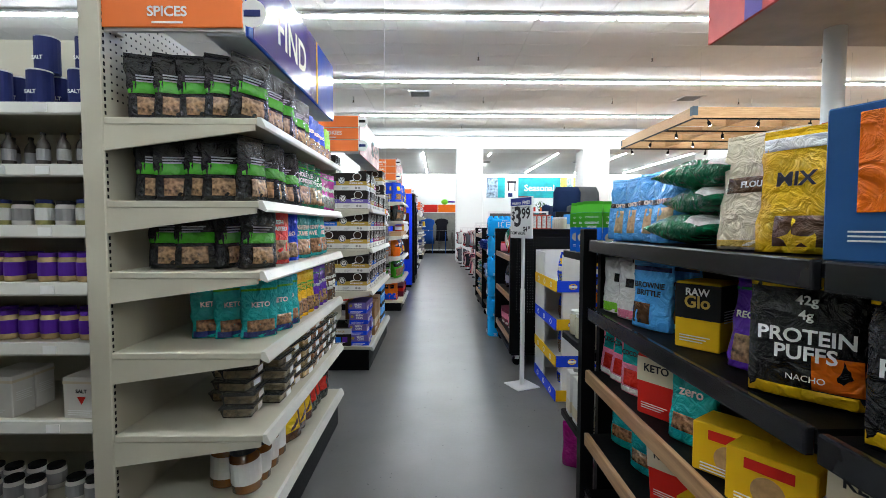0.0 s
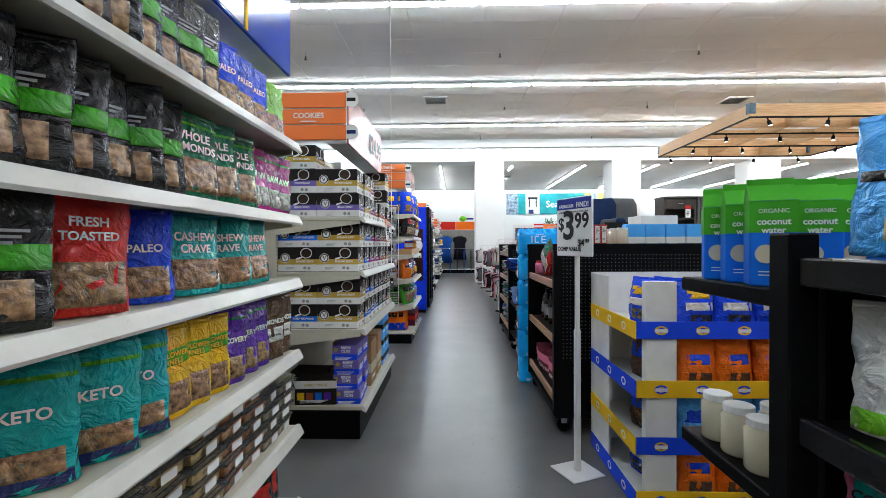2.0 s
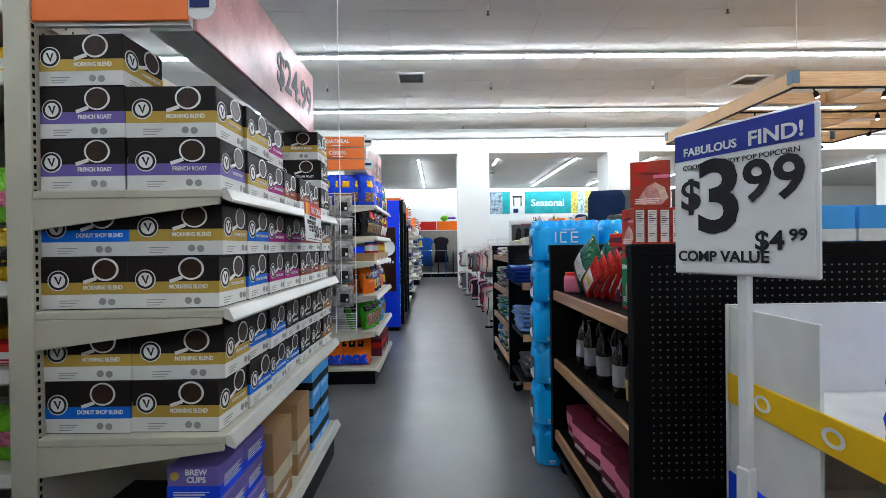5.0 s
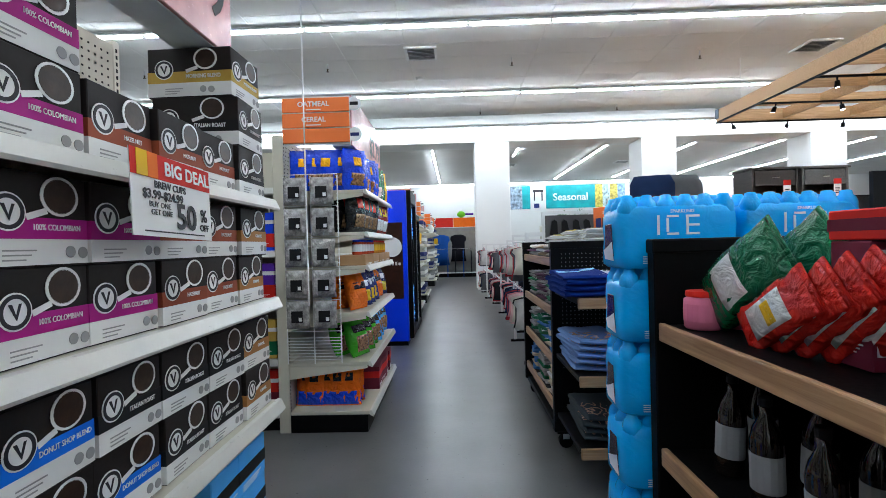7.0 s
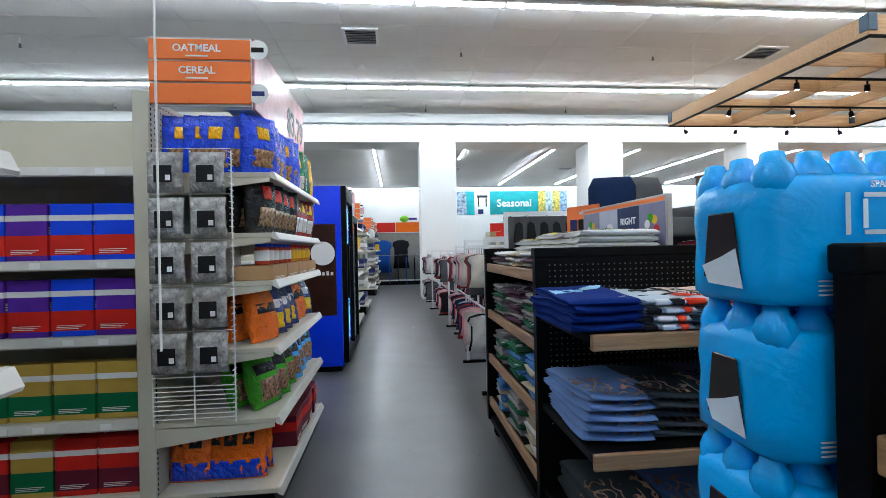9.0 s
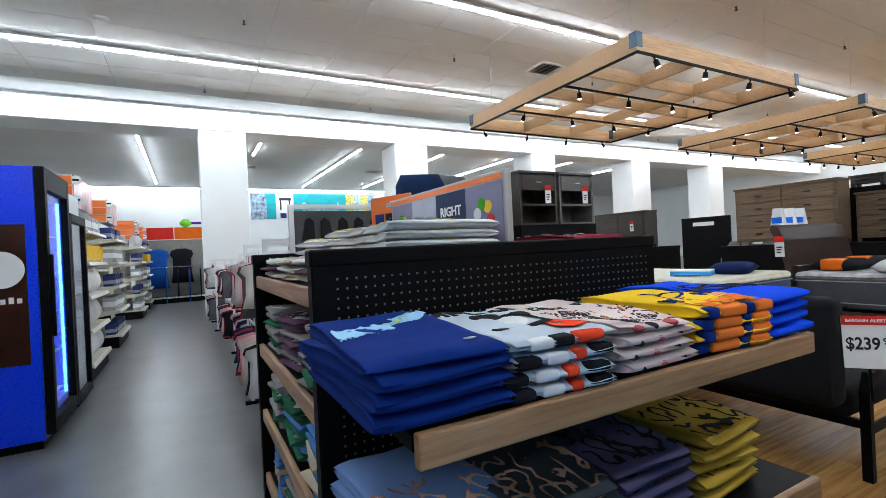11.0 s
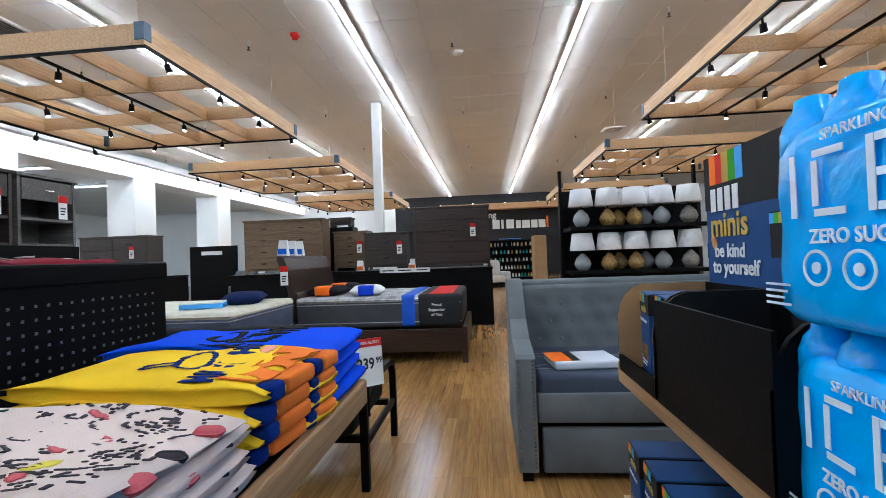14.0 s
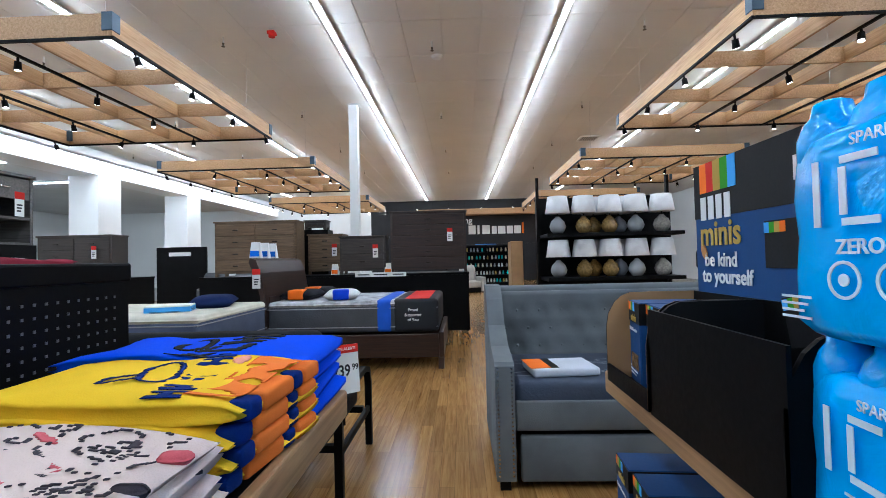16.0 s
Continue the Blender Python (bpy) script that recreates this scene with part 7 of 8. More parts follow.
end_wall_display()
cover_b = garment(cloth("work_blue", (0.02, 0.1, 0.42)), "bright blue work shirt on a hanger", 1.25, 0.36)
cover_k = garment(cloth("work_black", (0.015, 0.015, 0.02)), "black work shirt on a hanger", 1.1, 0.34)
place(cover_b, pose(-0.55, 23.52, 1.78, 0, 0, 90))
place(cover_k, pose(0.15, 23.52, 1.78, 0, 0, 90))
for i in range(5):
    place(cover_k if i % 2 else cover_b, pose(-0.3 + 0.32 * i, 23.3, 1.12, 0, 0, 0))
rail = thing("low_rail", "chrome garment rail before the panel", "rail", "", pose(-0.6, 23.3, 0))
part("rail", cyl(B(), 0.0, 1.13, -0.3, 1.7, 0.012, n=8, axis="X"), CHROME, rail)
for x in (-0.3, 1.7):
    part("post", cyl(B(), x, 0, 0, 1.13, 0.012, n=8), CHROME, rail)

# ---- slatted timber ceilings with track spots ----
SPOT_GLOW = mat("spot_glow", (1.0, 0.9, 0.75), 0.4, var=0.0, bump=0.0, emit=12.0)


def timber_canopy(x0, y0, w, d, z):
    """A hanging timber grid: outer fascia, inner boards, black tracks below, spots, hangers."""
    t = thing("timber_canopy", "hanging pine grid canopy with black track spotlights", "ceiling canopy", "timber canopies", pose(x0, y0, z))
    for yy in (0, d - 0.04):
        part("fascia", box(B(), 0, w, yy, yy + 0.04, 0.03, 0.25, 0.003), PERGOLA_WOOD, t)
    for xx in (0, w - 0.04):
        part("fascia", box(B(), xx, xx + 0.04, 0.041, d - 0.041, 0.03, 0.25, 0.003), PERGOLA_WOOD, t)
    for i in range(1, 4):
        part("board", box(B(), 0.041, w - 0.041, d * i / 4 - 0.015, d * i / 4 + 0.015, 0.06, 0.24), PERGOLA_WOOD, t)
    for i in range(1, 3):
        part("cross_board", box(B(), w * i / 3 - 0.015, w * i / 3 + 0.015, 0.041, d - 0.041, 0.05, 0.235), PERGOLA_WOOD, t)
    for cx, cy in ((0, 0), (w, 0), (0, d), (w, d)):
        part("corner_plate", box(B(), cx - 0.055 + (0.045 if cx == 0 else -0.045), cx + 0.055 + (0.045 if cx == 0 else -0.045), cy - 0.055 + (0.045 if cy == 0 else -0.045), cy + 0.055 + (0.045 if cy == 0 else -0.045), 0.08, 0.262, 0.003), mat("dark_steel_plate", (0.06, 0.09, 0.12), 0.4, 0.5), t)
    tracks = [(0.0, w, d * k / 3, "X") for k in range(4)] + [(0.0, d, 0.01, "Y"), (0.0, d, w - 0.01, "Y")]
    n = 0
    for a, b, c, ax in tracks:
        if ax == "X":
            part("track", box(B(), a, b, c - 0.014, c + 0.014, 0.0, 0.028), BLACK, t)
        else:
            part("track", box(B(), c - 0.014, c + 0.014, 0.02, d - 0.02, 0.001, 0.027), BLACK, t)
    for k in range(4):
        for i in range(4):
            x, y = w * (0.08 + 0.28 * i), d * k / 3
            s = part("spotlight", cyl(cyl(B(), 0, 0, -0.05, 0.0, 0.012, n=8), 0, 0, -0.14, -0.05, 0.036, 0.03, n=14), BLACK, t, "black track spotlight")
            s.matrix_basis = pose(x, y, 0, 14 * ((i + k) % 3 - 1), 14 * ((i * 2 + k) % 3 - 1), 0)
            part("lens", cyl(B(), 0, 0, -0.143, -0.141, 0.028, n=12), SPOT_GLOW, s)
    for cx in (0.3, w - 0.3):
        for cy in (0.3, d - 0.3):
            part("hanger_wire", cyl(B(), cx, cy, 0.24, TOP - z + 0.006, 0.003, n=6), GREY_METAL, t)
    return t


for x, y in ((5.08, 9.88), (11.3, 9.9), (5.2, 0.12), (11.3, 0.14), (17.6, 9.9), (17.6, 0.14)):
    timber_canopy(x, y, 3.76, 3.69, 3.5)


# ---- ceiling fittings ----
def sprinkler():
    t = thing("sprinkler", "small ceiling sprinkler head on a short pipe", "sprinkler", "sprinklers")
    part("pipe", cyl(B(), 0, 0, -0.1, 0.0, 0.012, n=8), GREY_METAL, t)
    part("head", lathe(B(), [(0.008, -0.16), (0.03, -0.158), (0.012, -0.14), (0.018, -0.1)], 10), mat("dark_brass", (0.08, 0.06, 0.04), 0.4, 0.6), t)
    return t


spk = sprinkler()
for x in (-6, -2.6, 0.75, 4.1, 7.4, 10.8, 14.1, 17.5):
    for y in (3.7, 6.75, 9.8, 12.9, 16.0):
        place(spk, pose(0.4 + 1.086 * (x - 0.4 + (0.4 if y in (6.75, 12.9) else 0)), 4.0 + 1.086 * (y - 4.0), TOP))


def ceiling_vent(x, y):
    t = thing("ceiling_vent", "white louvred ceiling vent", "ceiling vent", "ceiling vents", pose(x, y, TOP if y < 18 else BACK_TOP))
    for a, b, c, d in ((-0.3, 0.3, -0.3, -0.25), (-0.3, 0.3, 0.25, 0.3), (-0.3, -0.25, -0.249, 0.249), (0.25, 0.3, -0.249, 0.249)):
        part("frame", box(B(), a, b, c, d, -0.03, -0.001), WHITE_WALL, t)
    part("backing", box(B(), -0.25, 0.25, -0.25, 0.25, -0.006, -0.001), BLACK, t)
    for i in range(8):
        s = part("slat", box(B(), -0.245, 0.245, -0.018, 0.018, -0.002, 0.002), GREY_METAL, t)
        s.matrix_basis = pose(0, -0.21 + 0.06 * i, -0.02, 40)
    return t


for x, y in ((-0.54, 13.3), (7.0, 13.6), (13.8, 13.1), (2.4, 24.5), (7.2, 24.5), (15.1, 2.6)):
    ceiling_vent(x, y)


def smoke_head(x, y, c=None):
    t = thing("smoke_detector", "round white smoke detector on the ceiling", "smoke detector", "smoke detectors", pose(x, y, TOP))
    part("base", lathe(B(), [(0.1, -0.02), (0.11, 0.0)], 22), WHITE_WALL, t)
    part("dome", lathe(B(), [(0.05, -0.05), (0.085, -0.04), (0.095, -0.021)], 22), WHITE_WALL, t, "", True)


for x, y in ((-1.8, 8.1), (-0.65, 14.6), (9.0, 6.93)):
    smoke_head(x, y)
bell = thing("fire_strobe", "red fire alarm strobe on the ceiling", "fire alarm", "", pose(7.9, 9.47, TOP))
part("base", box(B(), -0.06, 0.06, -0.06, 0.06, -0.05, -0.001, 0.01, 2), K("red"), bell)
part("horn", lathe(B(), [(0.04, -0.09), (0.05, -0.085), (0.05, -0.051)], 16), K("red"), bell)
pst = thing("support_post", "slim white steel post from floor to ceiling", "post", "", pose(11.45, 9.0, 0))
part("shaft", box(B(), -0.1, 0.1, -0.1, 0.1, 0.01, TOP - 0.012, 0.01, 2), WHITE_WALL, pst)
part("base_plate", box(B(), -0.16, 0.16, -0.16, 0.16, 0.002, 0.0095), WHITE_WALL, pst)
part("cap_plate", box(B(), -0.16, 0.16, -0.16, 0.16, TOP - 0.0115, TOP - 0.001), WHITE_WALL, pst)
for x, y, z0 in ((-0.8, 7.0, 2.36),):
    w = thing("hanging_wire", "thin white wire from the ceiling", "wire", "", pose(x, y, 0))
    part("wire", cyl(B(), 0, 0, 1.0 if z0 < 2.38 else 1.3, TOP - 0.001, 0.004, n=6), WHITE, w)

pole = thing("pole_sign", "red and violet overhead box sign on a white pole", "overhead sign", "", pose(2.42, 3.4, 0.12))
part("pole", cyl(B(), 0, 0, -0.117, 2.46, 0.06, n=18), WHITE_WALL, pole, "", True)
part("sign_underside", box(B(), -0.62, 0.9, -0.95, 0.28, 2.46, 2.5), mat("sign_grey_board", (0.42, 0.4, 0.37), 0.7), pole)
part("sign_face", box(B(), -0.64, -0.621, -0.95, 0.28, 2.46, 2.95), mat("coral_board", (0.6, 0.1, 0.09), 0.5), pole)
part("violet_stripe", box(B(), -0.644, -0.6405, -0.25, -0.1, 2.461, 2.95), K("lilac"), pole)


# ---- seasonal banner on the back wall ----
def banner():
    t = thing("wall_banner", "teal wall banner with white lettering and garden pictures", "banner", "", pose(3.15, 30.97, 3.2))
    teal = mat("teal_banner", (0.01, 0.33, 0.36), 0.5, var=0.18, scale=3)
    part("photo_panel", box(B(), 0, 0.75, 0, 0.02, 0, 1.3), mat("foliage_photo", (0.25, 0.32, 0.4), 0.6, var=0.8, scale=6), t)
    part("teal_panel", box(B(), 0.752, 1.2, 0, 0.02, 0, 1.3), teal, t)
    part("white_panel", box(B(), 1.202, 2.08, 0, 0.02, 0, 1.3), WHITE, t)
    part("stool_picture", box(box(box(B(), 1.35, 1.95, -0.01, -0.001, 0.95, 1.08), 1.4, 1.47, -0.01, -0.001, 0.45, 0.949), 1.83, 1.9, -0.01, -0.001, 0.45, 0.949), INK, t)
    part("blue_pot_picture", box(B(), 1.4, 1.7, -0.01, -0.001, 0.05, 0.3), K("navy"), t)
    part("title_panel", box(B(), 2.082, 4.85, 0, 0.02, 0, 1.3), teal, t)
    letter("Seasonal", 0.58, WH, t, pose(3.47, -0.004, 0.62, 0, 0, 0))
    for i, c in enumerate(((0.6, 0.5, 0.1), (0.4, 0.55, 0.6), (0.65, 0.5, 0.12), (0.25, 0.4, 0.65))):
        part("photo_panel", box(B(), 4.852 + 0.42 * i, 5.27 + 0.42 * i, 0, 0.02, 0, 1.3), mat("flower_photo_%d" % i, c, 0.6, var=0.7, scale=7), t)
    return t


banner()


# ---- garden goods beyond the columns ----
def low_shelf(x, y, w, tint):
    t = thing("shelf_run", "white shelf run with orange toppers and packed goods", "shelving unit", "far shelf runs", pose(x, y, 0))
    part("body", box(B(), 0, w, 0, 0.5, 0.1, 1.9), CREAM, t)
    part("kick", box(B(), 0.02, w - 0.02, 0.02, 0.48, 0, 0.1), BLACK, t)
    for k in range(5):
        s = part("shelf", box(B(), 0, w, -0.35, -0.001, 0.25 + 0.36 * k, 0.28 + 0.36 * k), CREAM, t)
        xx = 0.05
        while xx < w - 0.2:
            q = RNG.uniform(0.12, 0.24)
            part("packed_goods", box(B(), xx, xx + q - 0.01, -0.3, -0.05, 0.281 + 0.36 * k, 0.281 + 0.36 * k + RNG.uniform(0.14, 0.28), 0.006), K(RNG.choice(("white", "grey", "navy", "cream", "teal", "red", "black", "kraft"))), s)
            xx += q
    for i in range(int(w / 1.3)):
        part("topper_sign", box(B(), 0.1 + 1.3 * i, 1.2 + 1.3 * i, 0.1, 0.13, 1.9, 2.2), ORANGE if i % 2 else K(tint), t)
    return t


for x, y, w in ((3.2, 21.5, 2.6), (6.6, 21.8, 2.6), (10.5, 22.2, 2.6), (-5.5, 20.5, 2.6)):
    low_shelf(x, y, w, "red")


def plant(x, y, z):
    """A potted artificial shrub: pot, stems, many leaves."""
    t = thing("potted_plant", "green leafy plant in a dark pot", "plant", "potted plants", pose(x, y, z))
    part("pot", lathe(B(), [(0.1, 0), (0.14, 0.2), (0.15, 0.22)], 14), K("black"), t)
    bm = B()
    r = random.Random(int(x * 10))
    for i in range(90):
        a, b, q = r.uniform(0, 6.28), r.uniform(0.1, 1.4), r.uniform(0.12, 0.34)
        c = Vector((math.cos(a) * math.cos(b) * q, math.sin(a) * math.cos(b) * q, 0.24 + math.sin(b) * q))
        u = Vector((r.uniform(-1, 1), r.uniform(-1, 1), r.uniform(-0.6, 0.6))).normalized() * 0.07
        v = u.cross(Vector((0, 0, 1))).normalized() * 0.03
        bm.faces.new([bm.verts.new(p) for p in (c - u, c + v, c + u, c - v)])
    part("leaves", bm, mat("leaf_green", (0.04, 0.13, 0.03), 0.5, var=0.4, scale=20), t)


for i in range(6):
    plant(4.0 + 0.7 * i, 21.75, 1.9)
toy = thing("plastic_toy", "bright green and purple plastic garden toy", "toy", "", pose(0.3, 23.62, 2.4))
part("body", lathe(B(), [(0.05, 0), (0.16, 0.08), (0.18, 0.16), (0.08, 0.26)], 14), K("lime"), toy, "", True)
part("wing", box(B(), 0.1, 0.5, -0.03, 0.03, 0.1, 0.18, 0.02, 2), K("purple"), toy)

# ---- furniture ----
ESP = wood("espresso_wood", (0.012, 0.005, 0.003), (0.042, 0.017, 0.009), 0.42, "Y")
ESPX = wood("espresso_wood_across", (0.012, 0.005, 0.003), (0.042, 0.017, 0.009), 0.42, "X")
RUSTIC = wood("rustic_oak", (0.07, 0.042, 0.02), (0.2, 0.125, 0.065), 0.55, "Y")
UMBER = wood("umber_wood", (0.018, 0.012, 0.009), (0.05, 0.036, 0.027), 0.5, "Y")
GREYWOOD = wood("grey_wood", (0.06, 0.055, 0.05), (0.15, 0.14, 0.13), 0.55, "Y")


def price_tag(parent, x, y, z, face="-x"):
    t = part("price_tag", box(B(), -0.05, 0.05, -0.002, 0, -0.14, 0.1), WHITE, parent, "white price tag with a red head")
    t.matrix_basis = pose(x, y, z, 0, 0, -90 if face == "-x" else 0)
    part("tag_head", box(B(), -0.051, 0.051, -0.004, -0.0022, 0.03, 0.101), K("red"), t)
    bars(t, -0.03, 0.03, -0.003, -0.02, 3, INK, 0.03, 0.015)
    return t


def chest(label, x, y0, y1, z, h, d, m, cols, rows_, tag=True, name="dresser"):
    """A chest of drawers that faces the aisle: carcass, top, drawer fronts with cup pulls, feet."""
    t = thing(name, label, "dresser", "display furniture", pose(x, y0, z))
    w = y1 - y0
    part("carcass", box(B(), 0.012, d, 0.01, w - 0.01, 0.06, h - 0.03), m, t)
    part("top", box(B(), -0.015, d + 0.01, -0.01, w + 0.01, h - 0.03, h, 0.006, 2), m, t)
    for yy in (0.0, w - 0.07):
        for xx in (0.012, d - 0.07):
            part("foot", box(B(), xx, xx + 0.055, yy + 0.008, yy + 0.062, 0.0, 0.06), m, t)
    fw, fh = (w - 0.08) / cols, (h - 0.15) / rows_
    for i in range(cols):
        for j in range(rows_):
            dr = part("drawer", box(B(), -0.006, 0.011, 0.04 + fw * i + 0.01, 0.04 + fw * (i + 1) - 0.01, 0.09 + fh * j + 0.008, 0.09 + fh * (j + 1) - 0.008, 0.004), m, t)
            o = part("pull", box(B(), -0.03, -0.0065, 0.04 + fw * (i + 0.5) - 0.05, 0.04 + fw * (i + 0.5) + 0.05, 0.09 + fh * (j + 0.5) - 0.01, 0.09 + fh * (j + 0.5) + 0.012, 0.006, 2), mat("dark_bronze", (0.03, 0.025, 0.02), 0.4, 0.8), dr, "dark metal pull")
    if tag:
        price_tag(t, -0.034, w * 0.22, h * 0.62)
    return t


def platform(x, y0, y1, d, h):
    t = thing("display_platform", "black pegboard display platform under the furniture", "display platform", "display platforms", pose(x, y0, 0))
    w = y1 - y0
    part("front_panel", box(B(), 0, 0.05, 0, w, 0.02, h - 0.04), BLACK, t)
    part("deck", box(B(), -0.02, d, -0.01, w + 0.01, h - 0.039, h, 0.004), BLACK, t)
    for yy in (0.0, w - 0.05):
        part("end_panel", box(B(), 0.051, d - 0.01, yy, yy + 0.05, 0.02, h - 0.04), BLACK, t)
    return t


platform(9.35, 6.45, 11.5, 1.3, 1.08)
chest("rustic brown six-drawer dresser with metal pulls", 9.42, 9.66, 11.25, 1.08, 1.05, 0.45, RUSTIC, 2, 4, False)
chest("umber nightstand on the black platform with a price tag", 9.42, 7.98, 8.86, 1.08, 0.72, 0.42, UMBER, 1, 2, name="nightstand")
chest("wide espresso chest on the black platform with a price tag", 9.42, 6.47, 7.9, 1.08, 1.16, 0.46, ESP, 1, 5)
chest("rustic brown tall chest with metal pulls", 9.9, 8.92, 9.62, 1.08, 0.8, 0.45, RUSTIC, 1, 4)
chest("small black chest on a higher shelf", 10.1, 9.3, 9.75, 1.98, 0.2, 0.3, UMBER, 1, 1, False, "jewellery_chest")
plinth = thing("display_block", "black block raising a small chest", "display block", "", pose(10.36, 9.5, 1.08))
part("block", box(B(), -0.28, 0.1, -0.24, 0.3, 0, 0.9), BLACK, plinth)


def shelf_topper(x, y, z, c, label):
    t = thing("price_topper", label, "price card", "price toppers", pose(x, y, z, 0, 0, -90))
    part("card", loft(B(), [[(-0.07, -0.04, 0), (0.07, -0.04, 0), (0.07, 0.04, 0), (-0.07, 0.04, 0)], [(-0.055, -0.004, 0.2), (0.055, -0.004, 0.2), (0.055, 0.004, 0.2), (-0.055, 0.004, 0.2)]]), WHITE, t)
    part("colour_patch", box(B(), -0.055, 0.055, -0.043, -0.041, 0.02, 0.09), K(c), t)
    return t


shelf_topper(9.45, 8.95, 1.08, "orange", "white folded price card with orange patch")
shelf_topper(9.45, 7.95, 1.08, "orange", "white folded price card with orange patch")
lbl = thing("label_strip", "white label strip along the platform edge", "label strip", "", pose(9.32, 7.6, 1.06))
part("strip", box(B(), 0, 0.004, 0, 0.95, -0.03, 0.05), WHITE, lbl)
part("dark_marks", box(box(box(B(), -0.002, -0.0002, 0.05, 0.25, 0.0, 0.02), -0.002, -0.0002, 0.35, 0.6, 0.0, 0.02), -0.002, -0.0002, 0.68, 0.9, 0.0, 0.02), INK, lbl)


def bed():
    """The sleigh bed: curved headboard, rails, low foot, mattress with a printed wrap, pillow."""
    t = thing("sleigh_bed", "espresso wooden sleigh bed with a panelled headboard", "bed", "beds on show", pose(6.42, 6.82, 0))
    W, L = 1.62, 2.18
    prof = [(L, 0.05), (L + 0.06, 0.05), (L + 0.06, 0.9), (L + 0.12, 1.15), (L + 0.2, 1.33), (L + 0.18, 1.385), (L + 0.11, 1.36), (L + 0.05, 1.2), (L, 0.9)]
    head = part("headboard", loft(B(), [[(x, y, z) for y, z in prof] for x in (0, W)]), ESPX, t)
    for i in range(4):
        part("panel", box(B(), 0.1 + 0.37 * i, 0.41 + 0.37 * i, L - 0.014, L - 0.0005, 0.62, 0.9, 0.006), ESPX, head)
    for x in (0.0, W - 0.04):
        part("side_rail", box(B(), x, x + 0.04, 0.06, L - 0.001, 0.14, 0.42, 0.006), ESP, t)
    part("foot_rail", box(B(), 0.0, W, 0.0, 0.058, 0.14, 0.44, 0.01, 2), ESPX, t)
    for x in (0.0, W - 0.07):
        part("leg", box(B(), x, x + 0.07, 0.0, 0.07, 0.002, 0.139), ESP, t)
    price_tag(head, -0.01, L + 0.1, 1.15)
    return t


bed()


def mattress(label, x, y, w, L, z0, top_m, side_m, wrap):
    t = thing("mattress", label, "mattress", "mattresses on show", pose(x, y, z0))
    part("core", box(B(), 0, w, 0, L, 0, 0.36, 0.05, 3), side_m, t, "", True)
    part("quilted_top", box(B(), -0.004, w + 0.004, -0.004, L + 0.004, 0.3, 0.39, 0.045, 4), top_m, t, "patterned quilted top", True)
    for zz in (0.06, 0.29):
        part("piping", box(B(), -0.006, w + 0.006, -0.006, L + 0.006, zz, zz + 0.012, 0.004), mat("mattress_piping", (0.3, 0.3, 0.32), 0.7), t)
    if wrap:
        part("blue_wrap", box(B(), -0.01, w + 0.01, 0.55, 0.76, 0.0, 0.402, 0.05, 3), mat("wrap_blue", (0.01, 0.09, 0.55), 0.6), t, "blue printed wrap", True)
        g = part("black_wrap", box(B(), -0.011, w + 0.011, -0.012, 0.548, 0.0, 0.404, 0.05, 3), mat("wrap_black", (0.012, 0.014, 0.018), 0.6), t, "black printed wrap", True)
        part("red_stripe", box(B(), 0.02, w - 0.02, 0.1, 0.4, 0.4035, 0.406), K("red"), g)
        for k, s in enumerate(("Proud", "Supporter", "of You")):
            letter(s, 0.05, WH, g, pose(-0.0135, 0.3, 0.27 - 0.06 * k, 0, 0, -90))
    return t


FLORAL = mat("floral_ticking", (0.42, 0.42, 0.44), 0.85, var=0.45, scale=9, bump=0.3, bscale=25)
mattress("grey patterned mattress with blue and black printed wrap", 6.47, 6.89, 1.52, 2.1, 0.44, FLORAL, mat("charcoal_ticking", (0.06, 0.065, 0.075), 0.85, bump=0.3, bscale=50), True)
mattress("cream topped mattress with a dark blue side", 4.95, 9.0, 1.5, 2.0, 0.46, mat("cream_ticking", (0.7, 0.66, 0.55), 0.85, bump=0.3, bscale=25), mat("blue_ticking", (0.08, 0.1, 0.16), 0.85, bump=0.3, bscale=50), False)
base2 = thing("box_spring", "dark box base under the cream mattress", "bed base", "", pose(4.95, 9.0, 0))
part("base", box(B(), 0.01, 1.49, 0.01, 1.99, 0.1, 0.458, 0.02, 2), mat("dark_base_cloth", (0.02, 0.022, 0.03), 0.85), base2)
for x in (0.08, 1.42):
    for y in (0.08, 1.92):
        part("leg", cyl(B(), x, y, 0.002, 0.1, 0.03), BLACK, base2)


def pillow(x, y, z, rz, c, label, accent=None, s=1.0):
    t = thing("pillow", label, "pillow", "pillows", pose(x, y, z, 0, 0, rz))
    bm = B()
    rings = []
    for j in range(9):
        v = j / 8 * 2 - 1
        k = (1 - abs(v) ** 4) ** 0.5 if abs(v) < 1 else 0.05
        rings.append([(0.32 * s * math.copysign(abs(math.cos(a)) ** 0.5, math.cos(a)) * (0.92 + 0.08 * k), 0.22 * s * v, 0.07 + 0.07 * s * max(0.1, k) * math.copysign(abs(math.sin(a)) ** 0.9, math.sin(a))) for a in [2 * math.pi * i / 18 for i in range(18)]])
    loft(bm, rings)
    part("cover", bm, c, t, "", True)
    if accent:
        part("printed_band", box(B(), -0.33 * s, -0.12 * s, -0.1 * s, 0.1 * s, 0.02, 0.075 + 0.071 * s, 0.02, 2), accent, t, "printed band", True)
    return t


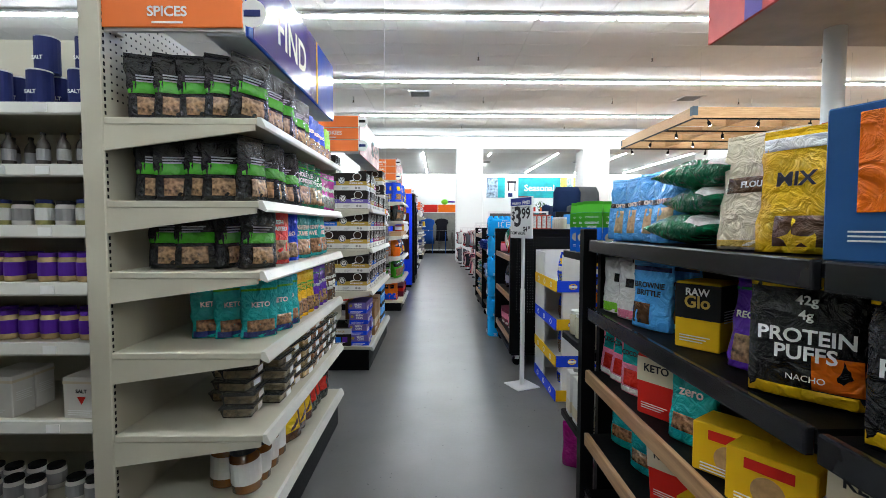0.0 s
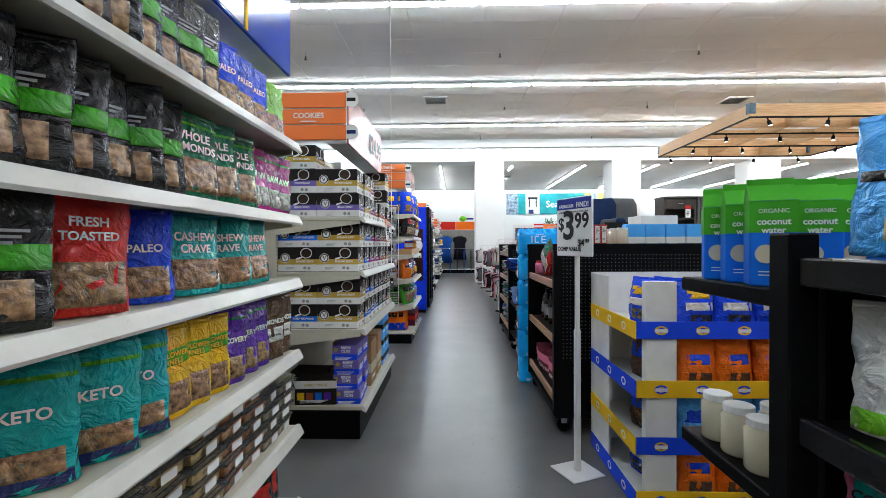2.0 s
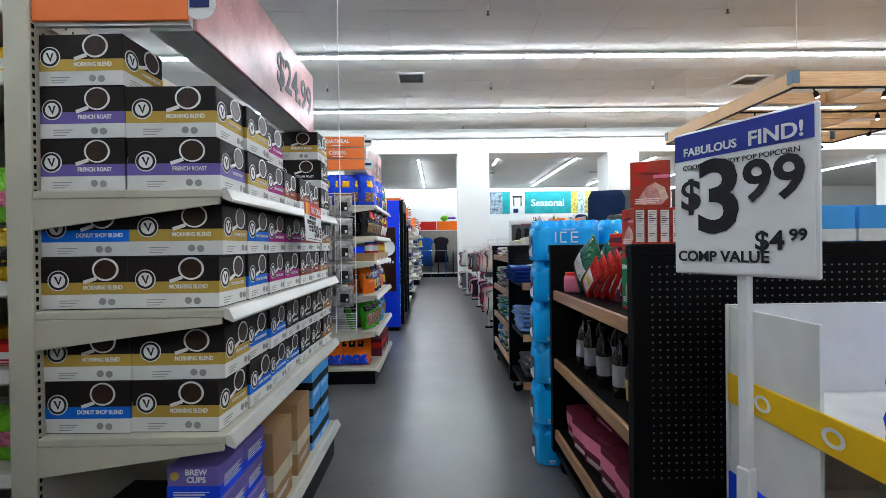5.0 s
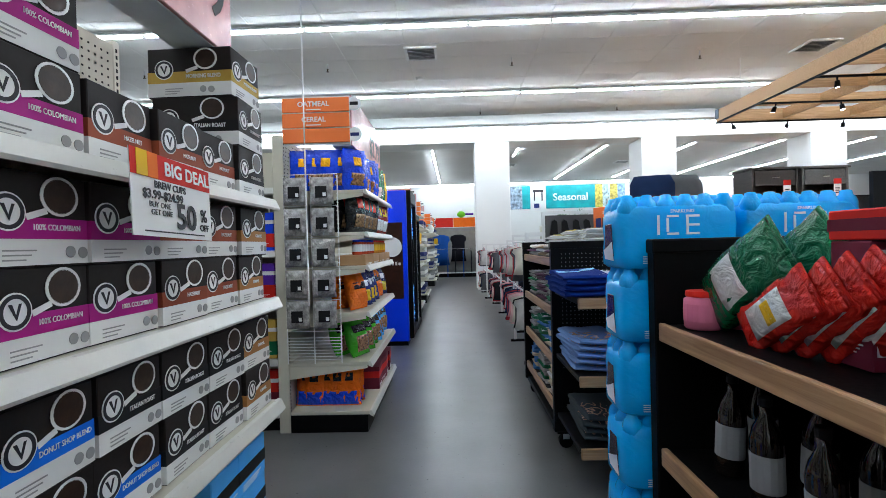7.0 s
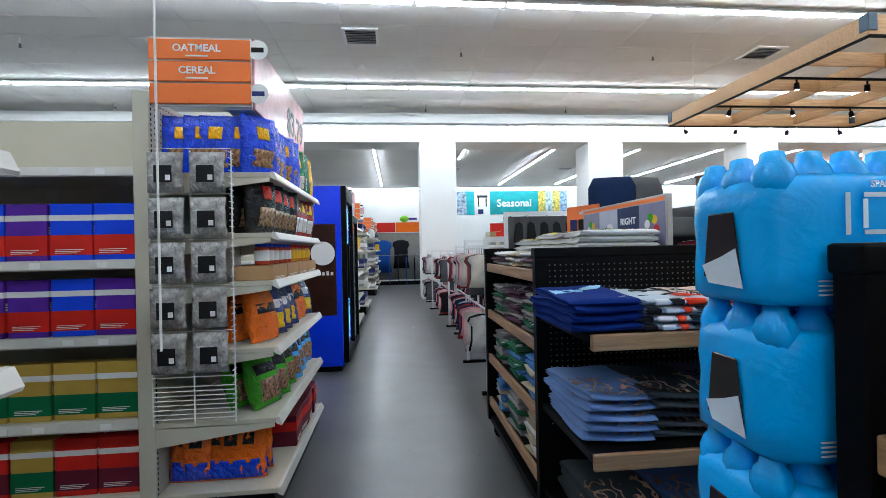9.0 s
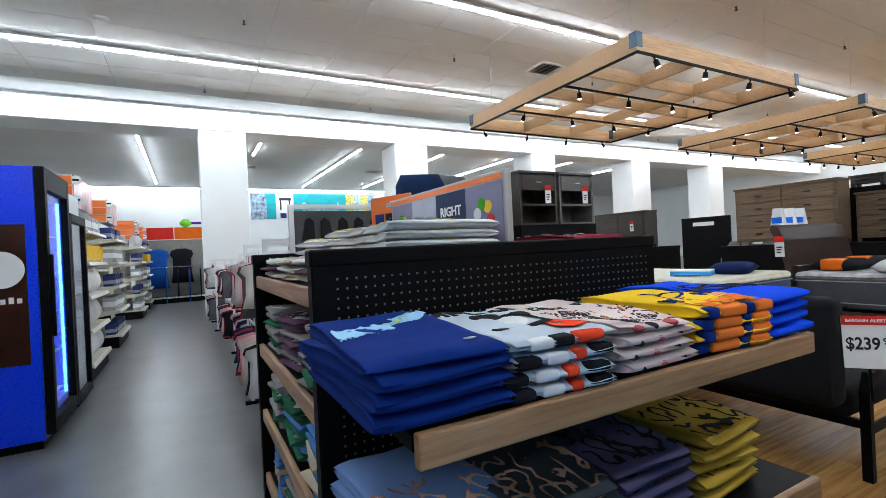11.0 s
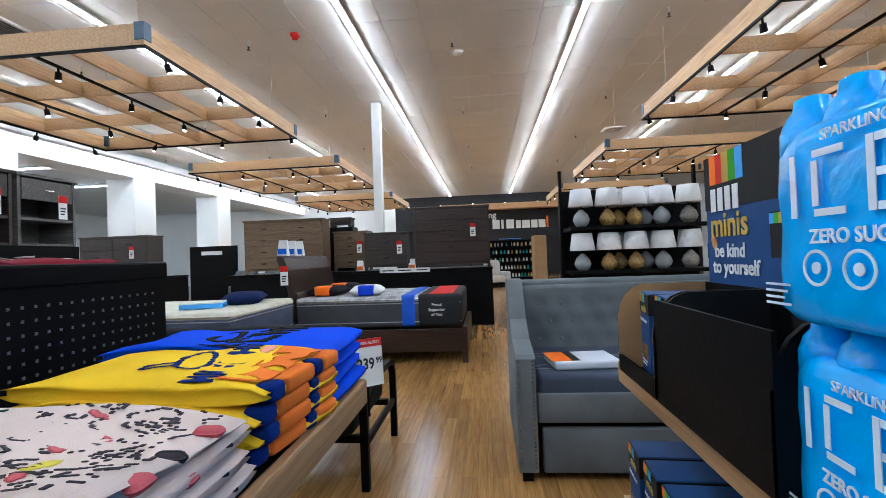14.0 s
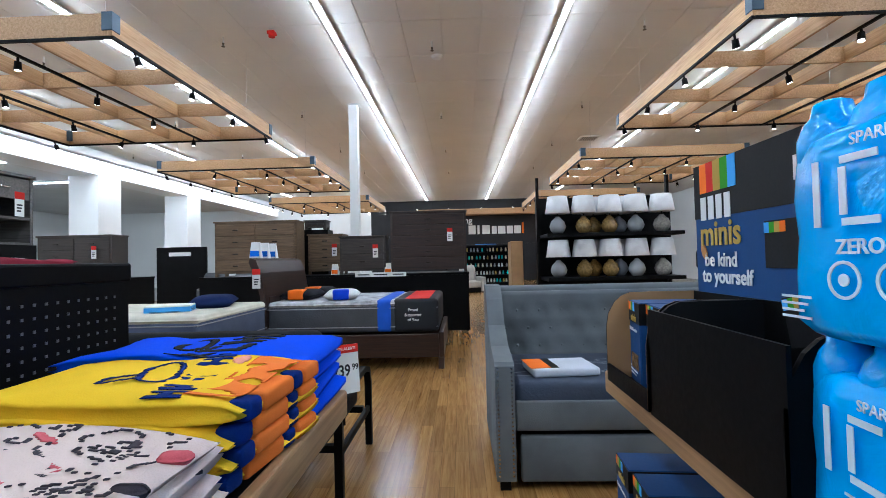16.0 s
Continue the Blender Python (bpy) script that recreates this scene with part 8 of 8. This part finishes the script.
pillow(6.85, 8.15, 0.82, 10, cloth("pillow_white", (0.72, 0.72, 0.72)), "white packaged pillow with a blue band", K("blue"))
pillow(7.0, 8.72, 0.82, 0, cloth("pillow_dark", (0.015, 0.015, 0.02)), "black packaged pillow with an orange band", K("orange"))
pillow(7.65, 8.72, 0.82, 0, cloth("pillow_dark", (0.015, 0.015, 0.02)), "black packaged pillow with an orange band", K("orange"))
pillow(5.9, 9.35, 0.84, 20, cloth("pillow_navy", (0.01, 0.02, 0.08)), "navy pillow on the cream mattress")
pk = carton("white and blue packaged mattress protector", "package", 0.4, 0.26, 0.07, K("white"), [(0.1, 0.8, K("sky"))], [], name="bedding_package")
pk.matrix_basis = pose(5.35, 9.5, 0.852, 0, 0, -70)
for i, y in enumerate((8.88, 9.0, 9.12)):
    shelf_topper(6.5 + 0.25 * i, 9.14, 1.385, "cobalt", "white folded price card with blue patch")


def daybed():
    """The grey daybed: tufted back with buttons, sloped wing arms with nail heads, mattress, rail, trundle drawer, feet."""
    t = thing("daybed", "grey velvet daybed with tufted back and nail-head trim", "daybed", "", pose(3.44, 4.32, 0))
    vel = mat("grey_velvet", (0.14, 0.155, 0.165), 0.8, var=0.18, scale=4, bump=0.12, bscale=220, spec=0.2)
    W, D, H = 2.1, 1.0, 1.1
    back = part("back", box(B(), D - 0.12, D, 0.06, W - 0.06, 0.12, H, 0.03, 3), vel, t, "", True)
    nail = mat("nail_head", (0.5, 0.5, 0.5), 0.25, 1.0)
    bm = B()
    nx, nz = 44, 16
    vs = [[bm.verts.new((D - 0.13 - 0.03 * (1 - min(1, sum(math.exp(-(((W * (i / nx) - (0.15 + 0.18 * a + 0.09 * (b % 2))) / 0.035) ** 2 + ((0.56 + 0.5 * (j / nz) - (0.66 + 0.13 * b)) / 0.035) ** 2)) for a in range(11) for b in range(3)))), 0.1 + (W - 0.2) * i / nx, 0.56 + 0.5 * j / nz)) for j in range(nz + 1)] for i in range(nx + 1)]
    for i in range(nx):
        for j in range(nz):
            bm.faces.new((vs[i][j], vs[i + 1][j], vs[i + 1][j + 1], vs[i][j + 1]))
    ext = bmesh.ops.extrude_face_region(bm, geom=list(bm.faces))
    for g in ext["geom"]:
        if isinstance(g, bmesh.types.BMVert):
            g.co.x = D - 0.118
    part("tufted_pad", bm, vel, back, "", True)
    for a in range(11):
        for b in range(3):
            bm = B()
            bmesh.ops.create_uvsphere(bm, u_segments=8, v_segments=5, radius=0.012)
            o = part("button", bm, vel, back, "", True)
            o.matrix_basis = pose(D - 0.134, 0.1 + (W - 0.2) / W * (0.15 + 0.18 * a + 0.09 * (b % 2)), 0.66 + 0.13 * b)
    for y in (0.0, W - 0.11):
        prof = [(0.0, 0.06), (D, 0.06), (D, H + 0.01), (D - 0.2, H + 0.01), (D - 0.34, H - 0.08), (D - 0.48, H - 0.24), (0.3, 0.76), (0.03, 0.72), (0.0, 0.7)]
        arm = part("arm", loft(B(), [[(x, yy, z) for x, z in prof] for yy in (y, y + 0.11)]), vel, t)
        for yy in (y + 0.016, y + 0.094):
            for k in range(27):
                o = new("nail", NAIL[0]) if NAIL else part("nail", disc(0.006, 8), nail, arm)
                if not NAIL:
                    NAIL.append(o.data)
                o.parent = arm
                o.matrix_basis = pose(-0.001, yy, 0.09 + 0.023 * k, 0, 0, -90)
    part("front_rail", box(B(), 0.015, 0.06, 0.115, W - 0.115, 0.33, 0.5, 0.012, 2), vel, t, "", True)
    part("deck", box(B(), 0.061, D - 0.122, 0.115, W - 0.115, 0.34, 0.44), BLACK, t)
    dr = part("trundle_drawer", box(B(), 0.02, 0.07, 0.14, W - 0.14, 0.045, 0.3, 0.012, 2), vel, t, "", True)
    part("trundle_box", box(B(), 0.071, D - 0.13, 0.16, W - 0.16, 0.06, 0.28), BLACK, dr)
    for x in (0.02, D - 0.08):
        for y in (0.02, W - 0.08):
            part("foot", box(B(), x, x + 0.06, y, y + 0.06, 0.002, 0.059), BLACK, t)
    return t


NAIL = []
daybed()
dm = thing("daybed_mattress", "slate blue mattress with stitched loops on the daybed", "mattress", "", pose(3.44, 4.32, 0.441))
part("core", box(B(), 0.03, 0.85, 0.118, 1.982, 0, 0.16, 0.035, 3), mat("slate_ticking", (0.05, 0.065, 0.1), 0.8, bump=0.2, bscale=60), dm, "", True)
for k in range(5):
    bm = B()
    pts = []
    for i in range(26):
        a = i / 25 * 2 * math.pi
        pts.append(Vector((0.4 + 0.22 * math.sin(a + k), 0.5 + 0.33 * k + 0.22 * math.cos(a * 2 + k), 0.161)))
    for p, q in zip(pts, pts[1:]):
        dv = (q - p).normalized().cross(Vector((0, 0, 1))) * 0.003
        bm.faces.new([bm.verts.new(v) for v in (p - dv, q - dv, q + dv, p + dv)])
    part("stitched_loop", bm, mat("stitch_grey", (0.3, 0.33, 0.38), 0.7), dm)
pkg = thing("packaged_sheet", "folded white sheet in a package with an orange card", "package", "", pose(3.72, 6.0, 0.603, 0, 0, -84))
part("sheet", box(B(), -0.2, 0.2, -0.15, 0.15, 0, 0.05, 0.015, 3), cloth("sheet_white", (0.62, 0.65, 0.72)), pkg, "", True)
part("orange_card", box(B(), -0.21, -0.09, -0.12, 0.13, 0.0505, 0.053), K("orange"), pkg)
part("black_card", box(B(), -0.088, -0.04, -0.12, 0.13, 0.0505, 0.053), K("black"), pkg)


def futon():
    """The black futon: bent steel arms, folded pad, price card."""
    t = thing("futon", "black futon sofa with bent black steel arms", "futon", "", pose(3.08, 7.26, 0))
    pad = mat("black_pad_cloth", (0.01, 0.01, 0.012), 0.85, var=0.2, bump=0.15, bscale=120, spec=0.15)
    L = 1.95
    part("seat_pad", box(B(), 0.24, 1.02, 0.08, L - 0.08, 0.3, 0.46, 0.05, 3), pad, t, "", True)
    bk = part("back_pad", box(B(), 0.08, 0.24, 0.08, L - 0.08, 0.38, 0.95, 0.05, 3), pad, t, "", True)
    for y in (0.0, L - 0.045):
        pts = [(0.26, 0.002), (0.26, 0.46), (0.3, 0.54), (0.42, 0.57), (0.92, 0.57), (1.03, 0.54), (1.07, 0.45), (1.07, 0.002)]
        bm = B()
        outer = [(x + (0.0), y0, z) for (x, z) in pts for y0 in ()]
        rings = []
        for i, (x, z) in enumerate(pts):
            a = Vector((pts[max(0, i - 1)][0], 0, pts[max(0, i - 1)][1]))
            b = Vector((pts[min(len(pts) - 1, i + 1)][0], 0, pts[min(len(pts) - 1, i + 1)][1]))
            n = (b - a).normalized().cross(Vector((0, 1, 0))) * 0.02
            c = Vector((x, 0, z))
            rings.append([(c - n + Vector((0, y, 0)))[:], (c + n + Vector((0, y, 0)))[:], (c + n + Vector((0, y + 0.045, 0)))[:], (c - n + Vector((0, y + 0.045, 0)))[:]])
        loft(bm, rings)
        arm = part("arm", bm, BLACK, t)
        part("stretcher", box(B(), 0.28, 1.05, y + 0.01, y + 0.035, 0.24, 0.28), BLACK, arm)
    for x in (0.3, 0.98):
        part("long_rail", box(B(), x, x + 0.04, 0.046, L - 0.046, 0.25, 0.29), BLACK, t)
    c = part("price_card", box(B(), -0.1, 0.1, -0.002, 0.002, 0, 0.26), WHITE, t, "white price card with a red head")
    c.matrix_basis = pose(0.2, -0.02, 0.6, -6, 0, -52)
    part("card_stem", box(B(), -0.006, 0.006, 0.0025, 0.006, -0.16, 0.1), BLACK, c)
    part("red_head", box(B(), -0.1, 0.1, -0.004, -0.0022, 0.215, 0.26), K("red"), c)
    letter("BARGAIN ALERT!", 0.022, WH, c, pose(0, -0.005, 0.237))
    letter("$239", 0.085, INK, c, pose(-0.02, -0.0035, 0.12), squeeze=0.8)
    letter("99", 0.045, INK, c, pose(0.078, -0.0035, 0.135), squeeze=0.8)
    return t


futon()


# ---- lamp display ----
def table_lamp(glass, label):
    t = thing("table_lamp", label, "table lamp", "table lamps on show")
    part("base", lathe(B(), [(0.06, 0), (0.1, 0.05), (0.115, 0.1), (0.09, 0.17), (0.04, 0.22), (0.025, 0.24)], 16), glass, t, "", True)
    part("stem", cyl(B(), 0, 0, 0.235, 0.3, 0.01, n=8), BLACK, t)
    part("shade", lathe(B(), [(0.17, 0.28), (0.172, 0.282), (0.135, 0.52), (0.132, 0.52)], 20), mat("white_shade_cloth", (0.74, 0.74, 0.75), 0.6, var=0.05, scale=12, bump=0.1, bscale=30, crinkle=0.3), t, "white shade in clear wrap", True)
    return t


lamps = [table_lamp(mat("amber_lamp_glass", (0.28, 0.17, 0.05), 0.15, var=0.4, scale=30, spec=0.7), "table lamp with amber glass base and white shade"), table_lamp(mat("grey_ceramic", (0.3, 0.32, 0.33), 0.4, var=0.1), "table lamp with grey ceramic base and white shade"), table_lamp(mat("stone_ceramic", (0.25, 0.23, 0.2), 0.7, var=0.3, scale=40, bump=0.4), "table lamp with rough stone base and white shade")]
ls = thing("lamp_rack", "black display rack with two shelves of lamps", "display shelving", "", pose(7.2, 3.5, 0))
part("back_panel", box(B(), 0.62, 0.68, 0, 1.95, 0.02, 2.2), BLACK, ls)
for z in (1.03, 1.64):
    part("shelf", box(B(), 0.0, 0.619, 0.05, 1.9, z - 0.05, z, 0.004), BLACK, ls)
part("base", box(B(), 0.05, 0.619, 0.05, 1.9, 0.002, 0.4), BLACK, ls)
for y in (0.0, 1.91):
    part("post", box(B(), 0.56, 0.618, y, y + 0.04, 0.02, 2.5), BLACK, ls)
for z in (1.03, 1.64):
    for i in range(5):
        place(lamps[(i + 1) % 3 if i != 1 else 0], pose(7.38, 5.22 - 0.36 * i, z + 0.001))
        if i in (1, 2):
            place(lamps[i - 1], pose(7.6, 5.02 - 0.36 * i, z + 0.001))
slab = thing("leaning_panel", "tall brown cardboard panel leaning by the lamps", "panel", "", pose(8.6, 5.55, 0))
part("board", box(B(), 0, 0.5, 0, 0.2, 0.002, 1.6, 0.01), K("kraft"), slab)

# ---- far furniture and store sign ----
sign = thing("wall_sign", "black wall sign with white and orange word shapes", "wall sign", "", pose(21.8, 3.3, 0))
part("sign_board", box(B(), 0, 0.12, -0.2, 4.0, 2.0, 3.3), BLACK_WALL, sign)
for i, (y, w) in enumerate(((2.9, 0.32), (2.5, 0.1), (2.28, 0.34), (1.85, 0.22), (1.58, 0.34), (1.18, 0.28), (0.85, 0.3))):
    part("word_shape", box(B(), -0.012, -0.001, y - w, y, 2.45, 2.85 if i < 3 else 2.8, 0.004), WHITE, sign)
part("orange_mark", box(B(), -0.012, -0.001, 0.42, 0.5, 2.45, 2.95), K("orange"), sign)
letter("ing", 0.4, WH, sign, pose(-0.004, 2.95, 3.08, 0, 0, -90))
part("timber_top", box(B(), -0.6, 0.1, -0.1, 5.2, 3.301, 3.55), PERGOLA_WOOD, sign)
for y in (-0.18, 3.92):
    part("leg", box(B(), 0.02, 0.1, y, y + 0.06, 0.002, 1.999), BLACK, sign)
for i in range(16):
    b = thing("bulb", "small warm bulb on the black wall", "bulb", "festoon bulbs", pose(28.85, -1.5 + 0.97 * i, 4.3 + 0.12 * (i % 2)))
    part("glass", lathe(B(), [(0.02, -0.1), (0.05, -0.05), (0.03, 0)], 10), SPOT_GLOW, b)
    part("cord", cyl(B(), 0, 0, 0.0, TOP - 4.3 - 0.12 * (i % 2), 0.006, n=6), BLACK, b)


def store_shelf(x, y, w):
    """A black far shelf stocked with small decor, and a blue-lit picture above."""
    t = thing("decor_shelf", "black shelf of small glass and metal decor", "shelving unit", "far decor shelves", pose(x, y, 0))
    part("back", box(B(), 0.35, 0.4, 0, w, 0.02, 1.95), BLACK, t)
    for k in range(5):
        s = part("shelf", box(B(), 0, 0.349, 0, w, 0.2 + 0.36 * k, 0.23 + 0.36 * k), BLACK, t)
        yy = 0.06
        while yy < w - 0.1:
            part("ornament", lathe(B(), [(0.03, 0.231 + 0.36 * k), (0.05, 0.29 + 0.36 * k), (0.03, 0.36 + 0.36 * k), (0.035, 0.4 + 0.36 * k)], 10, 0.12, yy), K(RNG.choice(("grey", "white", "gold", "teal", "cream"))), s)
            yy += RNG.uniform(0.13, 0.22)
    return t


store_shelf(22.6, 4.2, 2.2)
screen = thing("blue_picture", "blue evening picture panel above the decor shelf", "picture", "", pose(22.55, 4.9, 1.4))
part("panel", box(B(), 0, 0.03, 0, 1.0, 0.6, 1.1), mat("evening_blue", (0.05, 0.25, 0.7), 0.4, var=0.7, scale=3, emit=0.4), screen)
part("stand", box(B(), 0.031, 0.05, 0.45, 0.55, 0.0, 0.6), BLACK, screen)
part("foot", box(B(), 0.0, 0.049, 0.4, 0.6, -0.02, -0.001), BLACK, screen)


def armchair(x, y, rz, m, label, z=0.0):
    t = thing("armchair", label, "armchair", "armchairs on show", pose(x, y, z, 0, 0, rz))
    part("seat", box(B(), -0.3, 0.3, -0.38, 0.3, 0.2, 0.46, 0.06, 3), m, t, "", True)
    part("back", loft(B(), [[(sx * 0.32 * k, yy + oy, z) for sx, oy in ((-1, -0.09), (-0.6, -0.12), (0.6, -0.12), (1, -0.09), (1, 0.09), (-1, 0.09))] for k, yy, z in ((0.95, 0.3, 0.3), (1.0, 0.34, 0.6), (1.0, 0.38, 0.95), (0.8, 0.4, 1.08))]), m, t, "", True)
    for s in (-1, 1):
        part("arm", box(B(), s * 0.42 - 0.1, s * 0.42 + 0.1, -0.38, 0.34, 0.05, 0.62, 0.06, 3), m, t, "", True)
    part("base", box(B(), -0.3, 0.3, -0.34, 0.3, 0.004, 0.199), BLACK, t)
    return t


platform(2.5, 10.85, 12.2, 2.9, 1.22)
armchair(2.98, 11.5, -20, cloth("navy_upholstery", (0.012, 0.025, 0.07)), "navy recliner armchair on a black platform", 1.22)
armchair(3.62, 11.5, 10, cloth("grey_upholstery", (0.1, 0.105, 0.11)), "grey recliner armchair on a black platform", 1.22)


def open_cabinet(x, y, m, label, z):
    """A cabinet with one drawer above open shelves and a price tag, facing the aisle."""
    t = thing("media_cabinet", label, "cabinet", "cabinets on show", pose(x, y, z, 0, 0, 0))
    w, d, h = 0.62, 0.42, 0.7
    for xx in (0, w - 0.03):
        part("side", box(B(), xx, xx + 0.03, 0, d, 0, h - 0.03), m, t)
    part("top", box(B(), -0.02, w + 0.02, -0.02, d + 0.01, h - 0.03, h, 0.004), m, t)
    part("back", box(B(), 0.031, w - 0.031, d - 0.02, d, 0, h - 0.031), m, t)
    for zz in (0.0, 0.25):
        part("shelf", box(B(), 0.031, w - 0.031, 0.005, d - 0.021, zz, zz + 0.025), m, t)
    dr = part("drawer", box(B(), 0.04, w - 0.04, -0.004, 0.02, 0.45, h - 0.045, 0.004), m, t)
    part("pull", box(B(), w / 2 - 0.05, w / 2 + 0.05, -0.025, -0.0045, 0.55, 0.565, 0.004), CHROME, dr)
    price_tag(t, w * 0.75, -0.008, 0.42, "-y")
    return t


riser = thing("display_block", "black block raising two cabinets", "display block", "", pose(4.05, 10.9, 1.22))
part("block", box(B(), 0, 1.32, 0, 0.5, 0, 0.33, 0.004), BLACK, riser)
open_cabinet(4.07, 10.93, UMBER, "dark umber cabinet with a drawer and price tag", 1.55)
open_cabinet(4.74, 10.93, GREYWOOD, "weathered grey cabinet with a drawer and price tag", 1.55)
platform(9.4, 13.2, 15.6, 1.2, 1.1)
chest("umber wide dresser on a black platform with a price tag", 9.5, 13.3, 14.8, 1.1, 0.85, 0.45, UMBER, 2, 3)
white_box = thing("white_cabinet", "white boxed cabinet standing beside the dark dresser", "cabinet", "", pose(7.0, 13.6, 0))
part("body", box(B(), 0, 0.5, 0, 0.6, 0.08, 1.75, 0.006), WHITE_WALL, white_box)
part("plinth", box(B(), 0.03, 0.47, 0.03, 0.57, 0.002, 0.08), BLACK, white_box)
part("door", box(B(), 0.02, 0.48, -0.02, -0.001, 0.12, 1.72, 0.004), WHITE_WALL, white_box)
for x, y in ((13.5, 12.5), (14.6, 14.0), (16.5, 11.5), (12.6, 16.0)):
    armchair(x, y, -60, cloth("grey_upholstery", (0.1, 0.105, 0.11)), "grey fabric armchair on the wood floor")
armchair(19.5, 6.2, -70, cloth("pale_upholstery", (0.5, 0.48, 0.45)), "pale fabric armchair on the wood floor")
brand = thing("hanging_board", "black display board with pale word shapes", "display board", "", pose(15.0, 14.5, 0))
part("board", box(B(), 0, 0.05, 0, 1.6, 0.02, 1.9), BLACK, brand)
part("word_shape", box(B(), -0.006, -0.0005, 0.5, 1.2, 1.62, 1.74), WHITE, brand)

# ---- dark shop window at the far end ----
win = thing("window_1", "dark shop window with black frames in the back wall", "window", "", pose(17.5, 30.9, 2.2), "structure")
part("pane", box(B(), 0, 7.3, 0.02, 0.04, 0, 1.2), mat("night_glass", (0.01, 0.012, 0.015), 0.08, spec=0.7), win)
for i in range(6):
    part("mullion", box(B(), 1.44 * i, 1.44 * i + 0.07, -0.02, 0.06, 0, 1.2), BLACK, win)
for z in (-0.07, 1.2):
    part("window_frame", box(B(), -0.05, 7.35, -0.02, 0.06, z, z + 0.07), BLACK, win)
